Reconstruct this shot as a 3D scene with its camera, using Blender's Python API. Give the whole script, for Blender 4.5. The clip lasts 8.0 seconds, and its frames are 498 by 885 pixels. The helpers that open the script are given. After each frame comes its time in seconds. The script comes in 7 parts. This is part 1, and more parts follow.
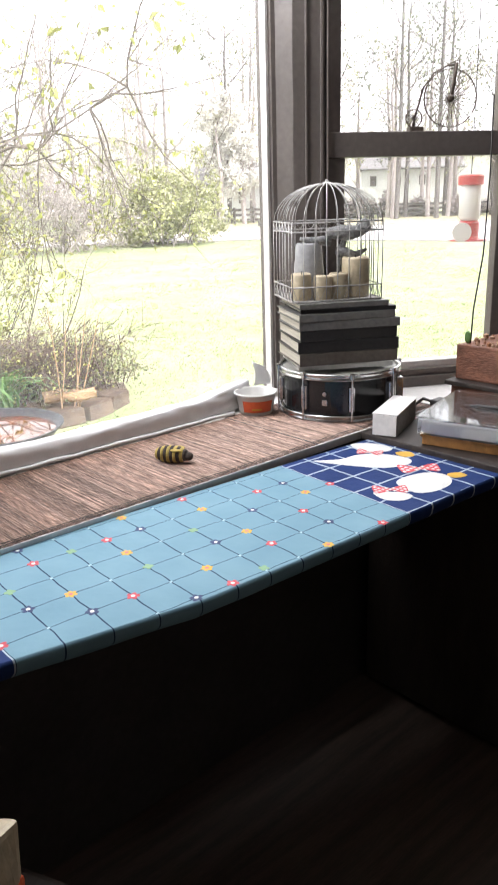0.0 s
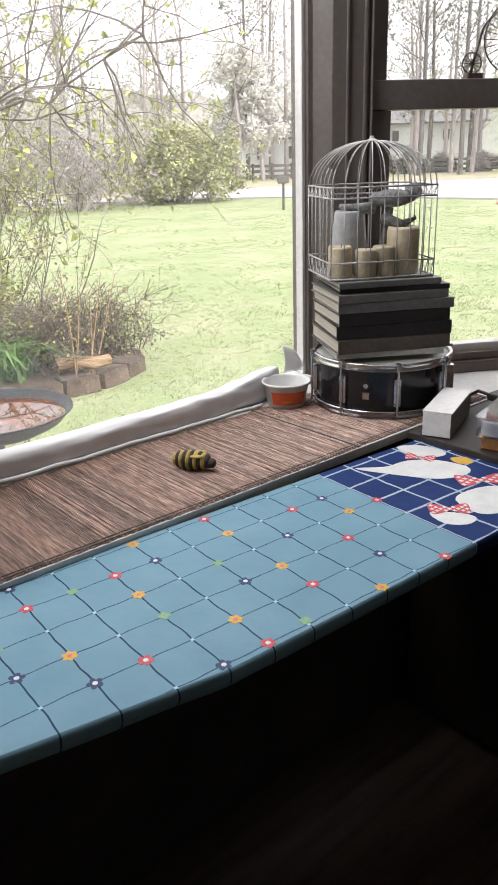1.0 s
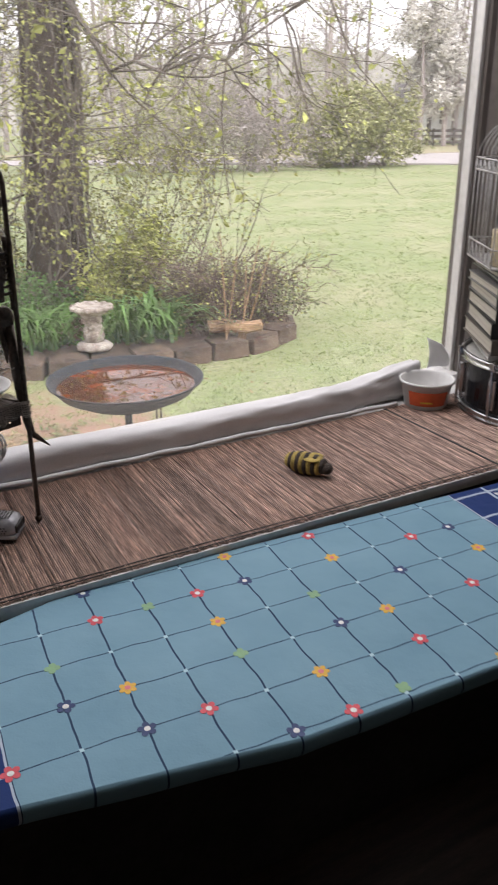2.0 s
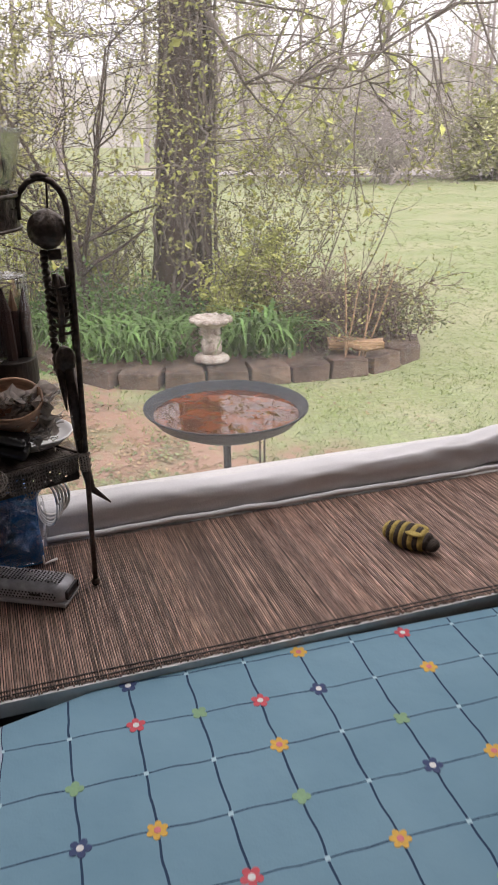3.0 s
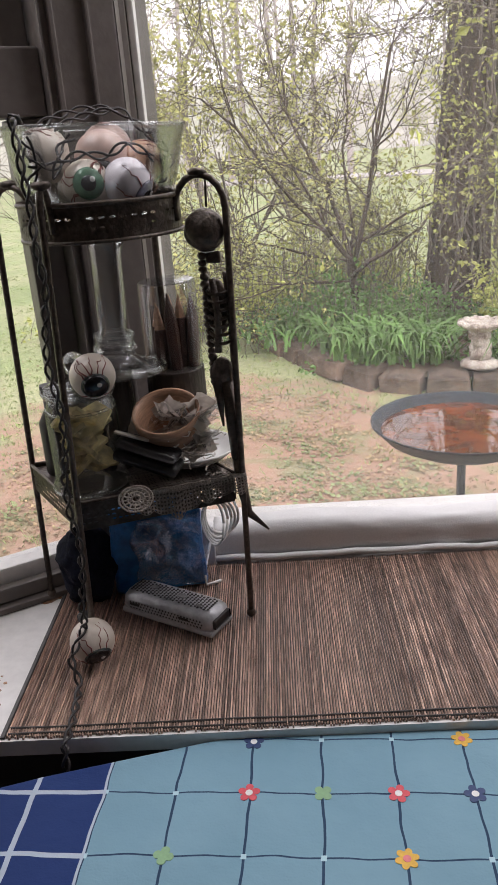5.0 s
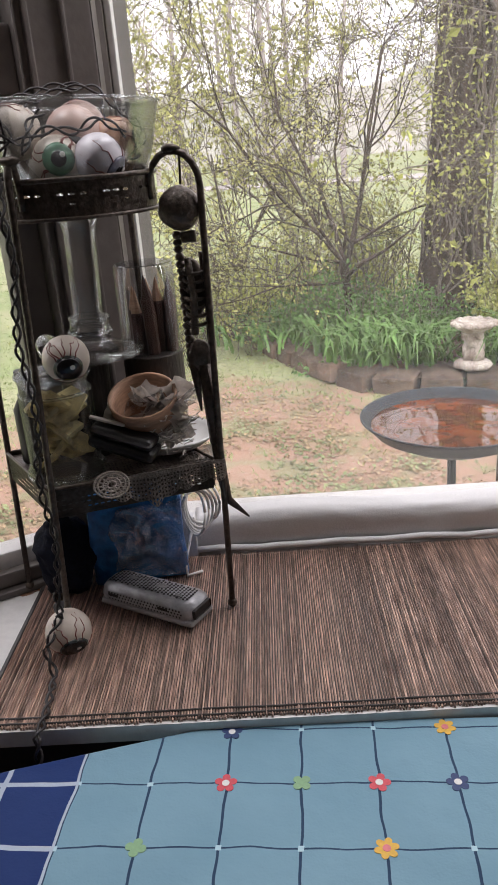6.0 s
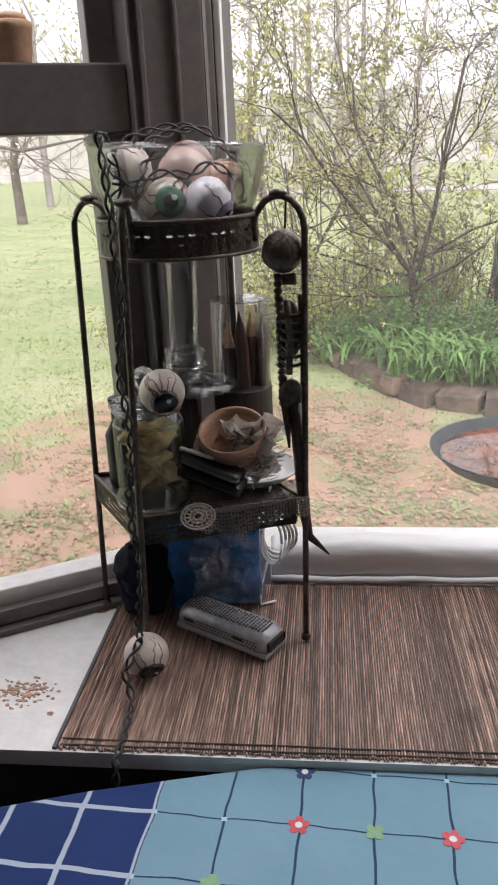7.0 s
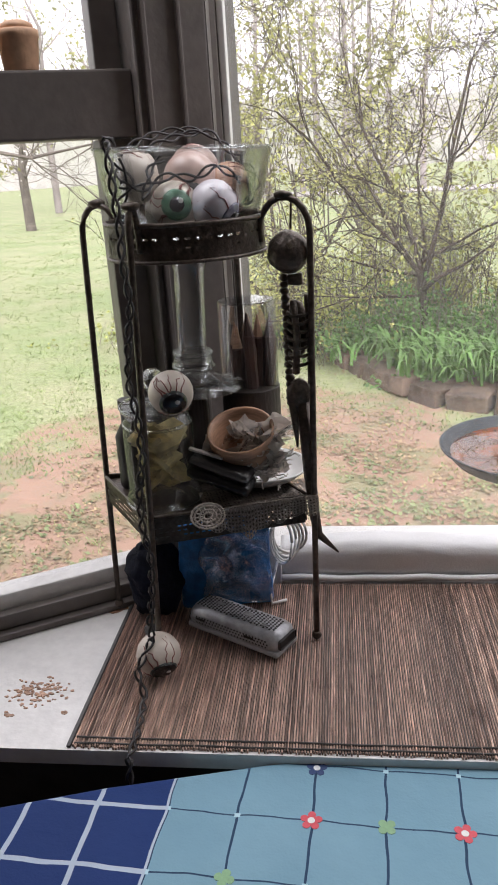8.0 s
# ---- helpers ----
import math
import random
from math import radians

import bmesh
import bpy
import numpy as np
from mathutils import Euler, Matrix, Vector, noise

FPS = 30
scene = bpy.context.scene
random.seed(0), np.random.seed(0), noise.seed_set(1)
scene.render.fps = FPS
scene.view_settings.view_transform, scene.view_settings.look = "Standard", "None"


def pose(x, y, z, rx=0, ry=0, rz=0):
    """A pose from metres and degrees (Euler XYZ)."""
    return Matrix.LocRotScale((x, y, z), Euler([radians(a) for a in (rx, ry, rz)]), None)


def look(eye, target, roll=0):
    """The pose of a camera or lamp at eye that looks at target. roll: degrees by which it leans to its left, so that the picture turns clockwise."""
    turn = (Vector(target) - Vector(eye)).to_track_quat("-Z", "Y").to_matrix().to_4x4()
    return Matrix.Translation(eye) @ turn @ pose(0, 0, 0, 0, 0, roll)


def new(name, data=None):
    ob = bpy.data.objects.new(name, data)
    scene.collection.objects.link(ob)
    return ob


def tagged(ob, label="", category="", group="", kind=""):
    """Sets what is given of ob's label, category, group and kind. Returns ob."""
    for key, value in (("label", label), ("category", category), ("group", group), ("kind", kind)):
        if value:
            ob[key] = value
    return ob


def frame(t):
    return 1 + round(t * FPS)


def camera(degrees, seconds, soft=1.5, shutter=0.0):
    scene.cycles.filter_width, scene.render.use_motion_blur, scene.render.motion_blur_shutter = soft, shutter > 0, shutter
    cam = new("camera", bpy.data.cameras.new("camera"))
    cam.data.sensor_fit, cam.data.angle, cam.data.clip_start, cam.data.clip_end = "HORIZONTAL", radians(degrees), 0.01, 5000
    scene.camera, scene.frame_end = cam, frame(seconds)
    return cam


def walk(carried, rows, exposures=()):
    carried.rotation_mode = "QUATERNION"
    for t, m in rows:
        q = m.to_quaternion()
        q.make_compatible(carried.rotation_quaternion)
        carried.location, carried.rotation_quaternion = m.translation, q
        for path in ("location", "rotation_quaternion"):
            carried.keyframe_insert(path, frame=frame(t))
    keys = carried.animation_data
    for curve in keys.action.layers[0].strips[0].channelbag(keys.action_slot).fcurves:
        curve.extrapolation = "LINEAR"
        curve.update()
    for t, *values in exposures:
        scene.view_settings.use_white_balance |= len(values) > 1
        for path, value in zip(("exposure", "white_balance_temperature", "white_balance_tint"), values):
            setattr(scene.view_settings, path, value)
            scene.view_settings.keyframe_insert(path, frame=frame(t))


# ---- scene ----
cam = camera(35.9, 8.0, soft=1.4, shutter=0.3)
PATH = [
    (0, (-0.531, -1.249, 1.345), (0.733, 0.176, 0.737), -1.7),
    (0.4, (-0.478, -1.207, 1.338), (0.743, 0.191, 0.594), -1.8),
    (0.5, (-0.454, -1.162, 1.325), (0.763, 0.224, 0.551), -1.7),
    (1, (-0.376, -1.03, 1.355), (0.831, 0.4, 0.651), -1.8),
    (1.5, (-0.315, -0.965, 1.331), (0.774, 0.525, 0.559), -1.7),
    (2, (-0.227, -0.921, 1.356), (0.647, 0.701, 0.578), -0.4),
    (2.2, (-0.219, -0.912, 1.359), (0.586, 0.753, 0.598), -0.7),
    (3.3, (-0.08, -0.699, 1.362), (0.448, 1.084, 0.626), 0.1),
    (3.5, (-0.084, -0.669, 1.363), (0.385, 1.138, 0.645), 0.4),
    (4, (-0.036, -0.631, 1.348), (0.172, 1.219, 0.616), -0.7),
    (4.5, (0.046, -0.656, 1.346), (0.023, 1.206, 0.617), -2.6),
    (4.7, (0.046, -0.657, 1.347), (-0.027, 1.203, 0.615), -4.1),
    (5.8, (0.066, -0.646, 1.297), (-0.031, 1.228, 0.608), -4.4),
    (6, (0.067, -0.645, 1.307), (-0.007, 1.222, 0.594), -4.6),
    (6.5, (0.054, -0.631, 1.326), (-0.068, 1.205, 0.542), -1.8),
    (7, (0.03, -0.643, 1.352), (-0.183, 1.219, 0.654), -2.7),
    (7.5, (0.034, -0.657, 1.35), (-0.247, 1.217, 0.708), -3.7),
    (8, (0.033, -0.651, 1.351), (-0.207, 1.211, 0.661), -3.7),
]
walk(cam, [(t, look(eye, target, roll)) for t, eye, target, roll in PATH],
     [(0.0, 1.7, 6450, 13), (0.5, 1.45, 6450, 13), (1.0, 1.10, 6450, 13), (1.5, 0.96, 6520, 15), (2.2, 0.62, 6600, 18), (3.5, 0.54, 6720, 20), (4.5, 0.72, 6620, 18), (5.2, 0.78, 6600, 18), (6.5, 0.85, 6550, 17), (8.0, 0.95, 6450, 16)])

# ---- world and sun: a bright overcast day ----
world = bpy.data.worlds.new("overcast")
scene.world = world
world.use_nodes = True
wn, wl = world.node_tree.nodes, world.node_tree.links
sky = wn.new("ShaderNodeTexSky")
sky.sky_type, sky.sun_disc = "NISHITA", False
sky.sun_elevation, sky.sun_rotation = radians(52), radians(160)
sky.dust_density, sky.ozone_density = 4.0, 0.6
pale = wn.new("ShaderNodeHueSaturation")
pale.inputs["Saturation"].default_value = 0.22
wl.new(sky.outputs[0], pale.inputs["Color"])
cloud = wn.new("ShaderNodeMix")
cloud.data_type = "RGBA"
cloud.inputs["Factor"].default_value = 0.75
cloud.inputs["B"].default_value = (8.5, 8.6, 8.7, 1)
wl.new(pale.outputs[0], cloud.inputs["A"])
wl.new(cloud.outputs["Result"], wn["Background"].inputs["Color"])
wn["Background"].inputs["Strength"].default_value = 0.15
sun = new("sun", bpy.data.lights.new("sun", "SUN"))
sun.data.energy, sun.data.angle, sun.data.color = 1.5, radians(25), (1.0, 0.97, 0.92)
sun.matrix_world = look((0, 0, 0), (-0.21, 0.58, -0.79))
# the sky's light through the upper part of the three window openings
for name, spot, aim, w, energy in (("sky_light_main", (0.505, 0.42, 2.17), (0.505, -0.1, 1.65), 1.12, 7.0),
                                   ("sky_light_west", (-0.47, 0.20, 2.17), (-0.2, -0.2, 1.65), 0.46, 3.6),
                                   ("sky_light_east", (1.48, 0.20, 2.17), (1.2, -0.2, 1.65), 0.46, 2.4)):
    lamp = new(name, bpy.data.lights.new(name, "AREA"))
    lamp.data.shape, lamp.data.size, lamp.data.size_y, lamp.data.energy, lamp.data.color = "RECTANGLE", w, 0.40, energy, (0.97, 0.98, 1.0)
    lamp.matrix_world = look(spot, aim)


# ---- materials ----
def surf(name, color, rough=0.6, metal=0.0, vary=0.25, scale=8.0, fine=90.0, bump=0.15, second=None, spec=0.5, island=0.0, rand=0.0, stretch=(1, 1, 1)):
    """A surface with variation at two scales: broad patches and fine grain."""
    m = bpy.data.materials.new(name)
    m.use_nodes = True
    n, l = m.node_tree.nodes, m.node_tree.links
    b = n["Principled BSDF"]
    b.inputs["Roughness"].default_value, b.inputs["Metallic"].default_value = rough, metal
    b.inputs["Specular IOR Level"].default_value = spec
    co = n.new("ShaderNodeTexCoord")
    mp = n.new("ShaderNodeMapping")
    mp.inputs["Scale"].default_value = stretch
    l.new(co.outputs["Object"], mp.inputs["Vector"])
    big, small = n.new("ShaderNodeTexNoise"), n.new("ShaderNodeTexNoise")
    big.inputs["Scale"].default_value, big.inputs["Detail"].default_value = scale, 5
    small.inputs["Scale"].default_value, small.inputs["Detail"].default_value = fine, 3
    l.new(mp.outputs[0], big.inputs["Vector"])
    l.new(mp.outputs[0], small.inputs["Vector"])
    mix = n.new("ShaderNodeMix")
    mix.data_type = "RGBA"
    dark = second or tuple(c * (1 - 1.6 * vary) for c in color)
    mix.inputs["A"].default_value, mix.inputs["B"].default_value = (*dark, 1), (*color, 1)
    ramp = n.new("ShaderNodeMapRange")
    ramp.inputs["From Min"].default_value, ramp.inputs["From Max"].default_value = 0.35, 0.62
    l.new(big.outputs["Fac"], ramp.inputs["Value"])
    l.new(ramp.outputs[0], mix.inputs["Factor"])
    hs = n.new("ShaderNodeHueSaturation")
    val = n.new("ShaderNodeMapRange")
    val.inputs["From Min"].default_value, val.inputs["From Max"].default_value = 0.3, 0.7
    val.inputs["To Min"].default_value, val.inputs["To Max"].default_value = 1 - vary, 1 + vary
    l.new(small.outputs["Fac"], val.inputs["Value"])
    last = val.outputs[0]
    for amount, node, out in ((island, "ShaderNodeNewGeometry", "Random Per Island"), (rand, "ShaderNodeObjectInfo", "Random")):
        if amount:
            src, mr, mul = n.new(node), n.new("ShaderNodeMapRange"), n.new("ShaderNodeMath")
            mr.inputs["To Min"].default_value, mr.inputs["To Max"].default_value = 1 - amount, 1 + amount
            l.new(src.outputs[out], mr.inputs["Value"])
            mul.operation = "MULTIPLY"
            l.new(last, mul.inputs[0])
            l.new(mr.outputs[0], mul.inputs[1])
            last = mul.outputs[0]
    l.new(last, hs.inputs["Value"])
    l.new(mix.outputs["Result"], hs.inputs["Color"])
    l.new(hs.outputs[0], b.inputs["Base Color"])
    if bump:
        bp = n.new("ShaderNodeBump")
        bp.inputs["Strength"].default_value, bp.inputs["Distance"].default_value = bump, 0.01
        l.new(small.outputs["Fac"], bp.inputs["Height"])
        l.new(bp.outputs[0], b.inputs["Normal"])
    return m


def glass(name, gloss=0.035, tint=(1, 1, 1), dust=0.0, edge=0.0):
    """Thin clear glass: mostly straight through, a little mirror."""
    m = bpy.data.materials.new(name)
    m.use_nodes = True
    n, l = m.node_tree.nodes, m.node_tree.links
    n.remove(n["Principled BSDF"])
    tr, gl, mx = n.new("ShaderNodeBsdfTransparent"), n.new("ShaderNodeBsdfGlossy"), n.new("ShaderNodeMixShader")
    tr.inputs["Color"].default_value = (*tint, 1)
    gl.inputs["Roughness"].default_value = 0.03
    mx.inputs[0].default_value = gloss
    if edge:
        lw, er = n.new("ShaderNodeLayerWeight"), n.new("ShaderNodeMapRange")
        lw.inputs["Blend"].default_value = 0.35
        er.inputs["To Min"].default_value, er.inputs["To Max"].default_value = gloss, edge
        l.new(lw.outputs["Fresnel"], er.inputs["Value"])
        l.new(er.outputs[0], mx.inputs[0])
    if dust:
        haze, dm = n.new("ShaderNodeBsdfTranslucent"), n.new("ShaderNodeMixShader")
        haze.inputs["Color"].default_value = (0.9, 0.9, 0.9, 1)
        co, grime, mr = n.new("ShaderNodeTexCoord"), n.new("ShaderNodeTexNoise"), n.new("ShaderNodeMapRange")
        grime.inputs["Scale"].default_value, grime.inputs["Detail"].default_value = 3.0, 6
        mr.inputs["To Min"].default_value, mr.inputs["To Max"].default_value = dust * 0.7, dust * 1.3
        l.new(co.outputs["Object"], grime.inputs["Vector"])
        l.new(grime.outputs["Fac"], mr.inputs["Value"])
        l.new(mr.outputs[0], dm.inputs[0])
        l.new(tr.outputs[0], dm.inputs[1])
        l.new(haze.outputs[0], dm.inputs[2])
        tr = dm
    l.new(tr.outputs[0], mx.inputs[1])
    l.new(gl.outputs[0], mx.inputs[2])
    l.new(mx.outputs[0], n["Material Output"].inputs["Surface"])
    return m


M = dict(
    paint=surf("taupe_painted_wood", (0.142, 0.122, 0.112), 0.45, vary=0.10, scale=6, fine=60, bump=0.08),
    white=surf("white_paint", (0.74, 0.72, 0.70), 0.5, vary=0.06, scale=9, fine=70, bump=0.1),
    dark_trim=surf("dark_wood_fascia", (0.04, 0.036, 0.034), 0.5, vary=0.2, scale=5, fine=50),
    wall=surf("room_wall_paint", (0.40, 0.34, 0.30), 0.8, vary=0.08, scale=3, fine=120),
    floor=surf("room_floor_wood", (0.075, 0.05, 0.037), 0.55, vary=0.3, scale=3, fine=40, stretch=(1, 12, 1)),
    ceiling=surf("ceiling_boards", (0.66, 0.64, 0.61), 0.9, vary=0.05),
    pane=glass("dusty_window_pane", 0.03, (1, 1, 1), 0.045),
    pane_clean=glass("side_window_pane", 0.03, (0.97, 0.97, 0.97), 0.018),
    fabric=surf("white_rolled_fabric", (0.70, 0.69, 0.69), 0.75, vary=0.05, scale=14, fine=400, bump=0.1),
    reed=surf("brown_reed", (0.49, 0.335, 0.265), 0.38, vary=0.35, scale=300, fine=700, bump=0.3, island=0.5, second=(0.18, 0.108, 0.084), stretch=(1, 0.07, 1)),
    cloth=surf("light_blue_cloth", (0.26, 0.44, 0.50), 0.75, vary=0.04, scale=4, fine=500, bump=0.05),
    iron=surf("rusty_iron", (0.105, 0.082, 0.066), 0.42, 0.35, vary=0.35, scale=40, fine=200, bump=0.2, second=(0.06, 0.042, 0.032)),
    lawn=surf("spring_lawn", (0.16, 0.22, 0.055), 0.9, vary=0.25, scale=0.7, fine=14, bump=0.5, second=(0.20, 0.22, 0.085)),
    block=surf("concrete_block", (0.185, 0.132, 0.102), 0.9, vary=0.4, scale=5, fine=60, bump=0.8, rand=0.3),
    bark=surf("grey_bark", (0.088, 0.068, 0.056), 0.9, vary=0.35, scale=6, fine=25, bump=1.0, stretch=(1, 1, 0.25)),
    twig=surf("grey_twig", (0.20, 0.17, 0.15), 0.9, vary=0.25, scale=3, fine=20, bump=0),
    leaf=surf("spring_leaf", (0.42, 0.45, 0.13), 0.7, vary=0.2, scale=2, fine=9, bump=0, island=0.4),
    green=surf("lily_leaf", (0.125, 0.25, 0.065), 0.55, vary=0.2, scale=3, fine=20, bump=0, island=0.35),
    # far twigs are much paler than near ones: haze put into the colour
    hazed_twig=surf("hazed_far_twigs", (0.45, 0.40, 0.39), 0.95, vary=0.15, scale=0.3, fine=2, bump=0, island=0.2),
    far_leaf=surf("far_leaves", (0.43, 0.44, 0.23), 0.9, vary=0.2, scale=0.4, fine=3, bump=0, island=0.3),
)


# ---- building helpers ----
def thing(name, label, category, group="", kind="", at=None):
    e = new(name)
    e.empty_display_size = 0.05
    if at is not None:
        e.matrix_world = at
    return tagged(e, label, category, group, kind)


def part(name, bm, material, parent=None, label="", smooth=False, kind=""):
    """Links a bmesh as one mesh object under a thing or part."""
    me = bpy.data.meshes.new(name)
    bmesh.ops.recalc_face_normals(bm, faces=bm.faces)
    bm.to_mesh(me)
    bm.free()
    if smooth:
        for p in me.polygons:
            p.use_smooth = True
    me.materials.append(material)
    ob = new(name, me)
    ob.parent = parent
    return tagged(ob, label, "", "", kind)


def raw(name, verts, faces, material, parent=None, smooth=False):
    me = bpy.data.meshes.new(name)
    me.from_pydata(verts, [], faces)
    me.materials.append(material)
    if smooth:
        for p in me.polygons:
            p.use_smooth = True
    ob = new(name, me)
    ob.parent = parent
    return ob


def bm_new():
    return bmesh.new()


def box(bm, lo, hi, bevel=0.0, m=None):
    """A box between two corners, with rounded edges."""
    lo, hi = Vector(lo), Vector(hi)
    mat = Matrix.Translation((lo + hi) / 2) @ Matrix.Diagonal((*(hi - lo), 1))
    if m is not None:
        mat = m @ mat
    made = bmesh.ops.create_cube(bm, size=1, matrix=mat)["verts"]
    if bevel:
        edges = list({e for v in made for e in v.link_edges})
        bmesh.ops.bevel(bm, geom=edges, offset=bevel, segments=2, affect="EDGES", profile=0.6)
    return bm


def prism(bm, poly, z0, z1, m=None):
    """An upright prism on a polygon."""
    m = m or Matrix()
    low = [bm.verts.new(m @ Vector((x, y, z0))) for x, y in poly]
    top = [bm.verts.new(m @ Vector((x, y, z1))) for x, y in poly]
    bm.faces.new(low[::-1])
    bm.faces.new(top)
    for i in range(len(poly)):
        j = (i + 1) % len(poly)
        bm.faces.new((low[i], low[j], top[j], top[i]))
    return bm


def tube(bm, pts, r, seg=8, caps=True):
    """A round bar along points; r is one radius or one for each point."""
    pts = [Vector(p) for p in pts]
    rs = r if isinstance(r, (list, tuple)) else [r] * len(pts)
    rings, up = [], Vector((0.31, 0.17, 0.93)).normalized()
    for i, p in enumerate(pts):
        d = (pts[min(i + 1, len(pts) - 1)] - pts[max(i - 1, 0)]).normalized()
        a = d.cross(up if abs(d.dot(up)) < 0.95 else Vector((1, 0, 0))).normalized()
        b = d.cross(a)
        rings.append([bm.verts.new(p + rs[i] * (math.cos(k) * a + math.sin(k) * b)) for k in [2 * math.pi * q / seg for q in range(seg)]])
    for u, v in zip(rings, rings[1:]):
        for q in range(seg):
            bm.faces.new((u[q], u[(q + 1) % seg], v[(q + 1) % seg], v[q]))
    if caps:
        bm.faces.new(rings[0][::-1])
        bm.faces.new(rings[-1])
    return bm


def lathe(bm, profile, seg=32, m=None):
    """A turned shape: (radius, height) pairs from bottom to top."""
    m = m or Matrix()
    rings = [[bm.verts.new(m @ Vector((max(r, 1e-4) * math.cos(2 * math.pi * q / seg), max(r, 1e-4) * math.sin(2 * math.pi * q / seg), z))) for q in range(seg)] for r, z in profile]
    for u, v in zip(rings, rings[1:]):
        for q in range(seg):
            bm.faces.new((u[q], u[(q + 1) % seg], v[(q + 1) % seg], v[q]))
    bm.faces.new(rings[0][::-1])
    bm.faces.new(rings[-1])
    return bm


def ball(bm, c, r, m=None, seg=20, squash=(1, 1, 1)):
    mat = Matrix.Translation(c) @ Matrix.Diagonal((r * squash[0], r * squash[1], r * squash[2], 1))
    bmesh.ops.create_uvsphere(bm, u_segments=seg, v_segments=seg // 2, radius=1, matrix=(m @ mat) if m is not None else mat)
    return bm


def wobble(bm, amount, freq, seed=0.0):
    for v in bm.verts:
        n = noise.noise_vector((v.co.x * freq + seed, v.co.y * freq, v.co.z * freq))
        v.co += n * amount
    return bm


def pierced(bm, fn, nu, nv, hole, thick=0.0012):
    """A thin sheet on fn(u, v) with one rounded hole in each cell; hole(i, j) gives its share of the cell, 0 for none."""
    grid = {}

    def at(a, b):
        if (a, b) not in grid:
            grid[a, b] = bm.verts.new(fn(a / (2 * nu), b / (2 * nv)))
        return grid[a, b]
    for i in range(nu):
        for j in range(nv):
            a, b = 2 * i, 2 * j
            ring = [at(a, b), at(a + 1, b), at(a + 2, b), at(a + 2, b + 1), at(a + 2, b + 2), at(a + 1, b + 2), at(a, b + 2), at(a, b + 1)]
            size = hole(i, j)
            if not size:
                bm.faces.new(ring)
                continue
            hx, hy = size if isinstance(size, tuple) else (size, size)
            off = ((-0.72, -0.72), (0, -1), (0.72, -0.72), (1, 0), (0.72, 0.72), (0, 1), (-0.72, 0.72), (-1, 0))
            inner = [bm.verts.new(fn((a + 1 + hx * x) / (2 * nu), (b + 1 + hy * y) / (2 * nv))) for x, y in off]
            for k in range(8):
                q = (k + 1) % 8
                bm.faces.new((ring[k], ring[q], inner[q], inner[k]))
    bmesh.ops.solidify(bm, geom=bm.faces[:], thickness=thick)
    return bm


# ---- the bay: deck height, main window, two side windows at thirty degrees ----
DECK, GROUND, TABLE = 0.75, -0.8, 0.74
XL, XR, YW, TOP = -0.118, 1.10, 0.45, 2.42
ML = Matrix.Translation((-0.28, 0.347, 0)) @ pose(0, 0, 0, 0, 0, 30)
MR = Matrix.Translation((1.29, 0.347, 0)) @ pose(0, 0, 0, 0, 0, -30)
INL, INR = ML @ Vector((0, -0.045, 0)), MR @ Vector((0, -0.045, 0))


def along(m, s, o):
    v = m @ Vector((s, o, 0))
    return v.x, v.y


deck = thing("bay_sill_deck", "white painted window bay deck with worn chipped paint", "window sill", kind="structure")
front = 0.002
poly = [(-0.83, front), (1.84, front), along(MR, 0.62, -0.03), along(MR, -0.16, -0.03), (XR, YW - 0.02), (XL, YW - 0.02), along(ML, 0.16, -0.03), along(ML, -0.62, -0.03)]
part("deck_board", prism(bm_new(), poly, DECK - 0.02, DECK), M["white"], deck)
part("fascia", box(bm_new(), (-0.83, front + 0.004, 0.0), (1.84, front + 0.05, DECK - 0.021)), M["dark_trim"], deck, "dark fascia board under the deck edge")


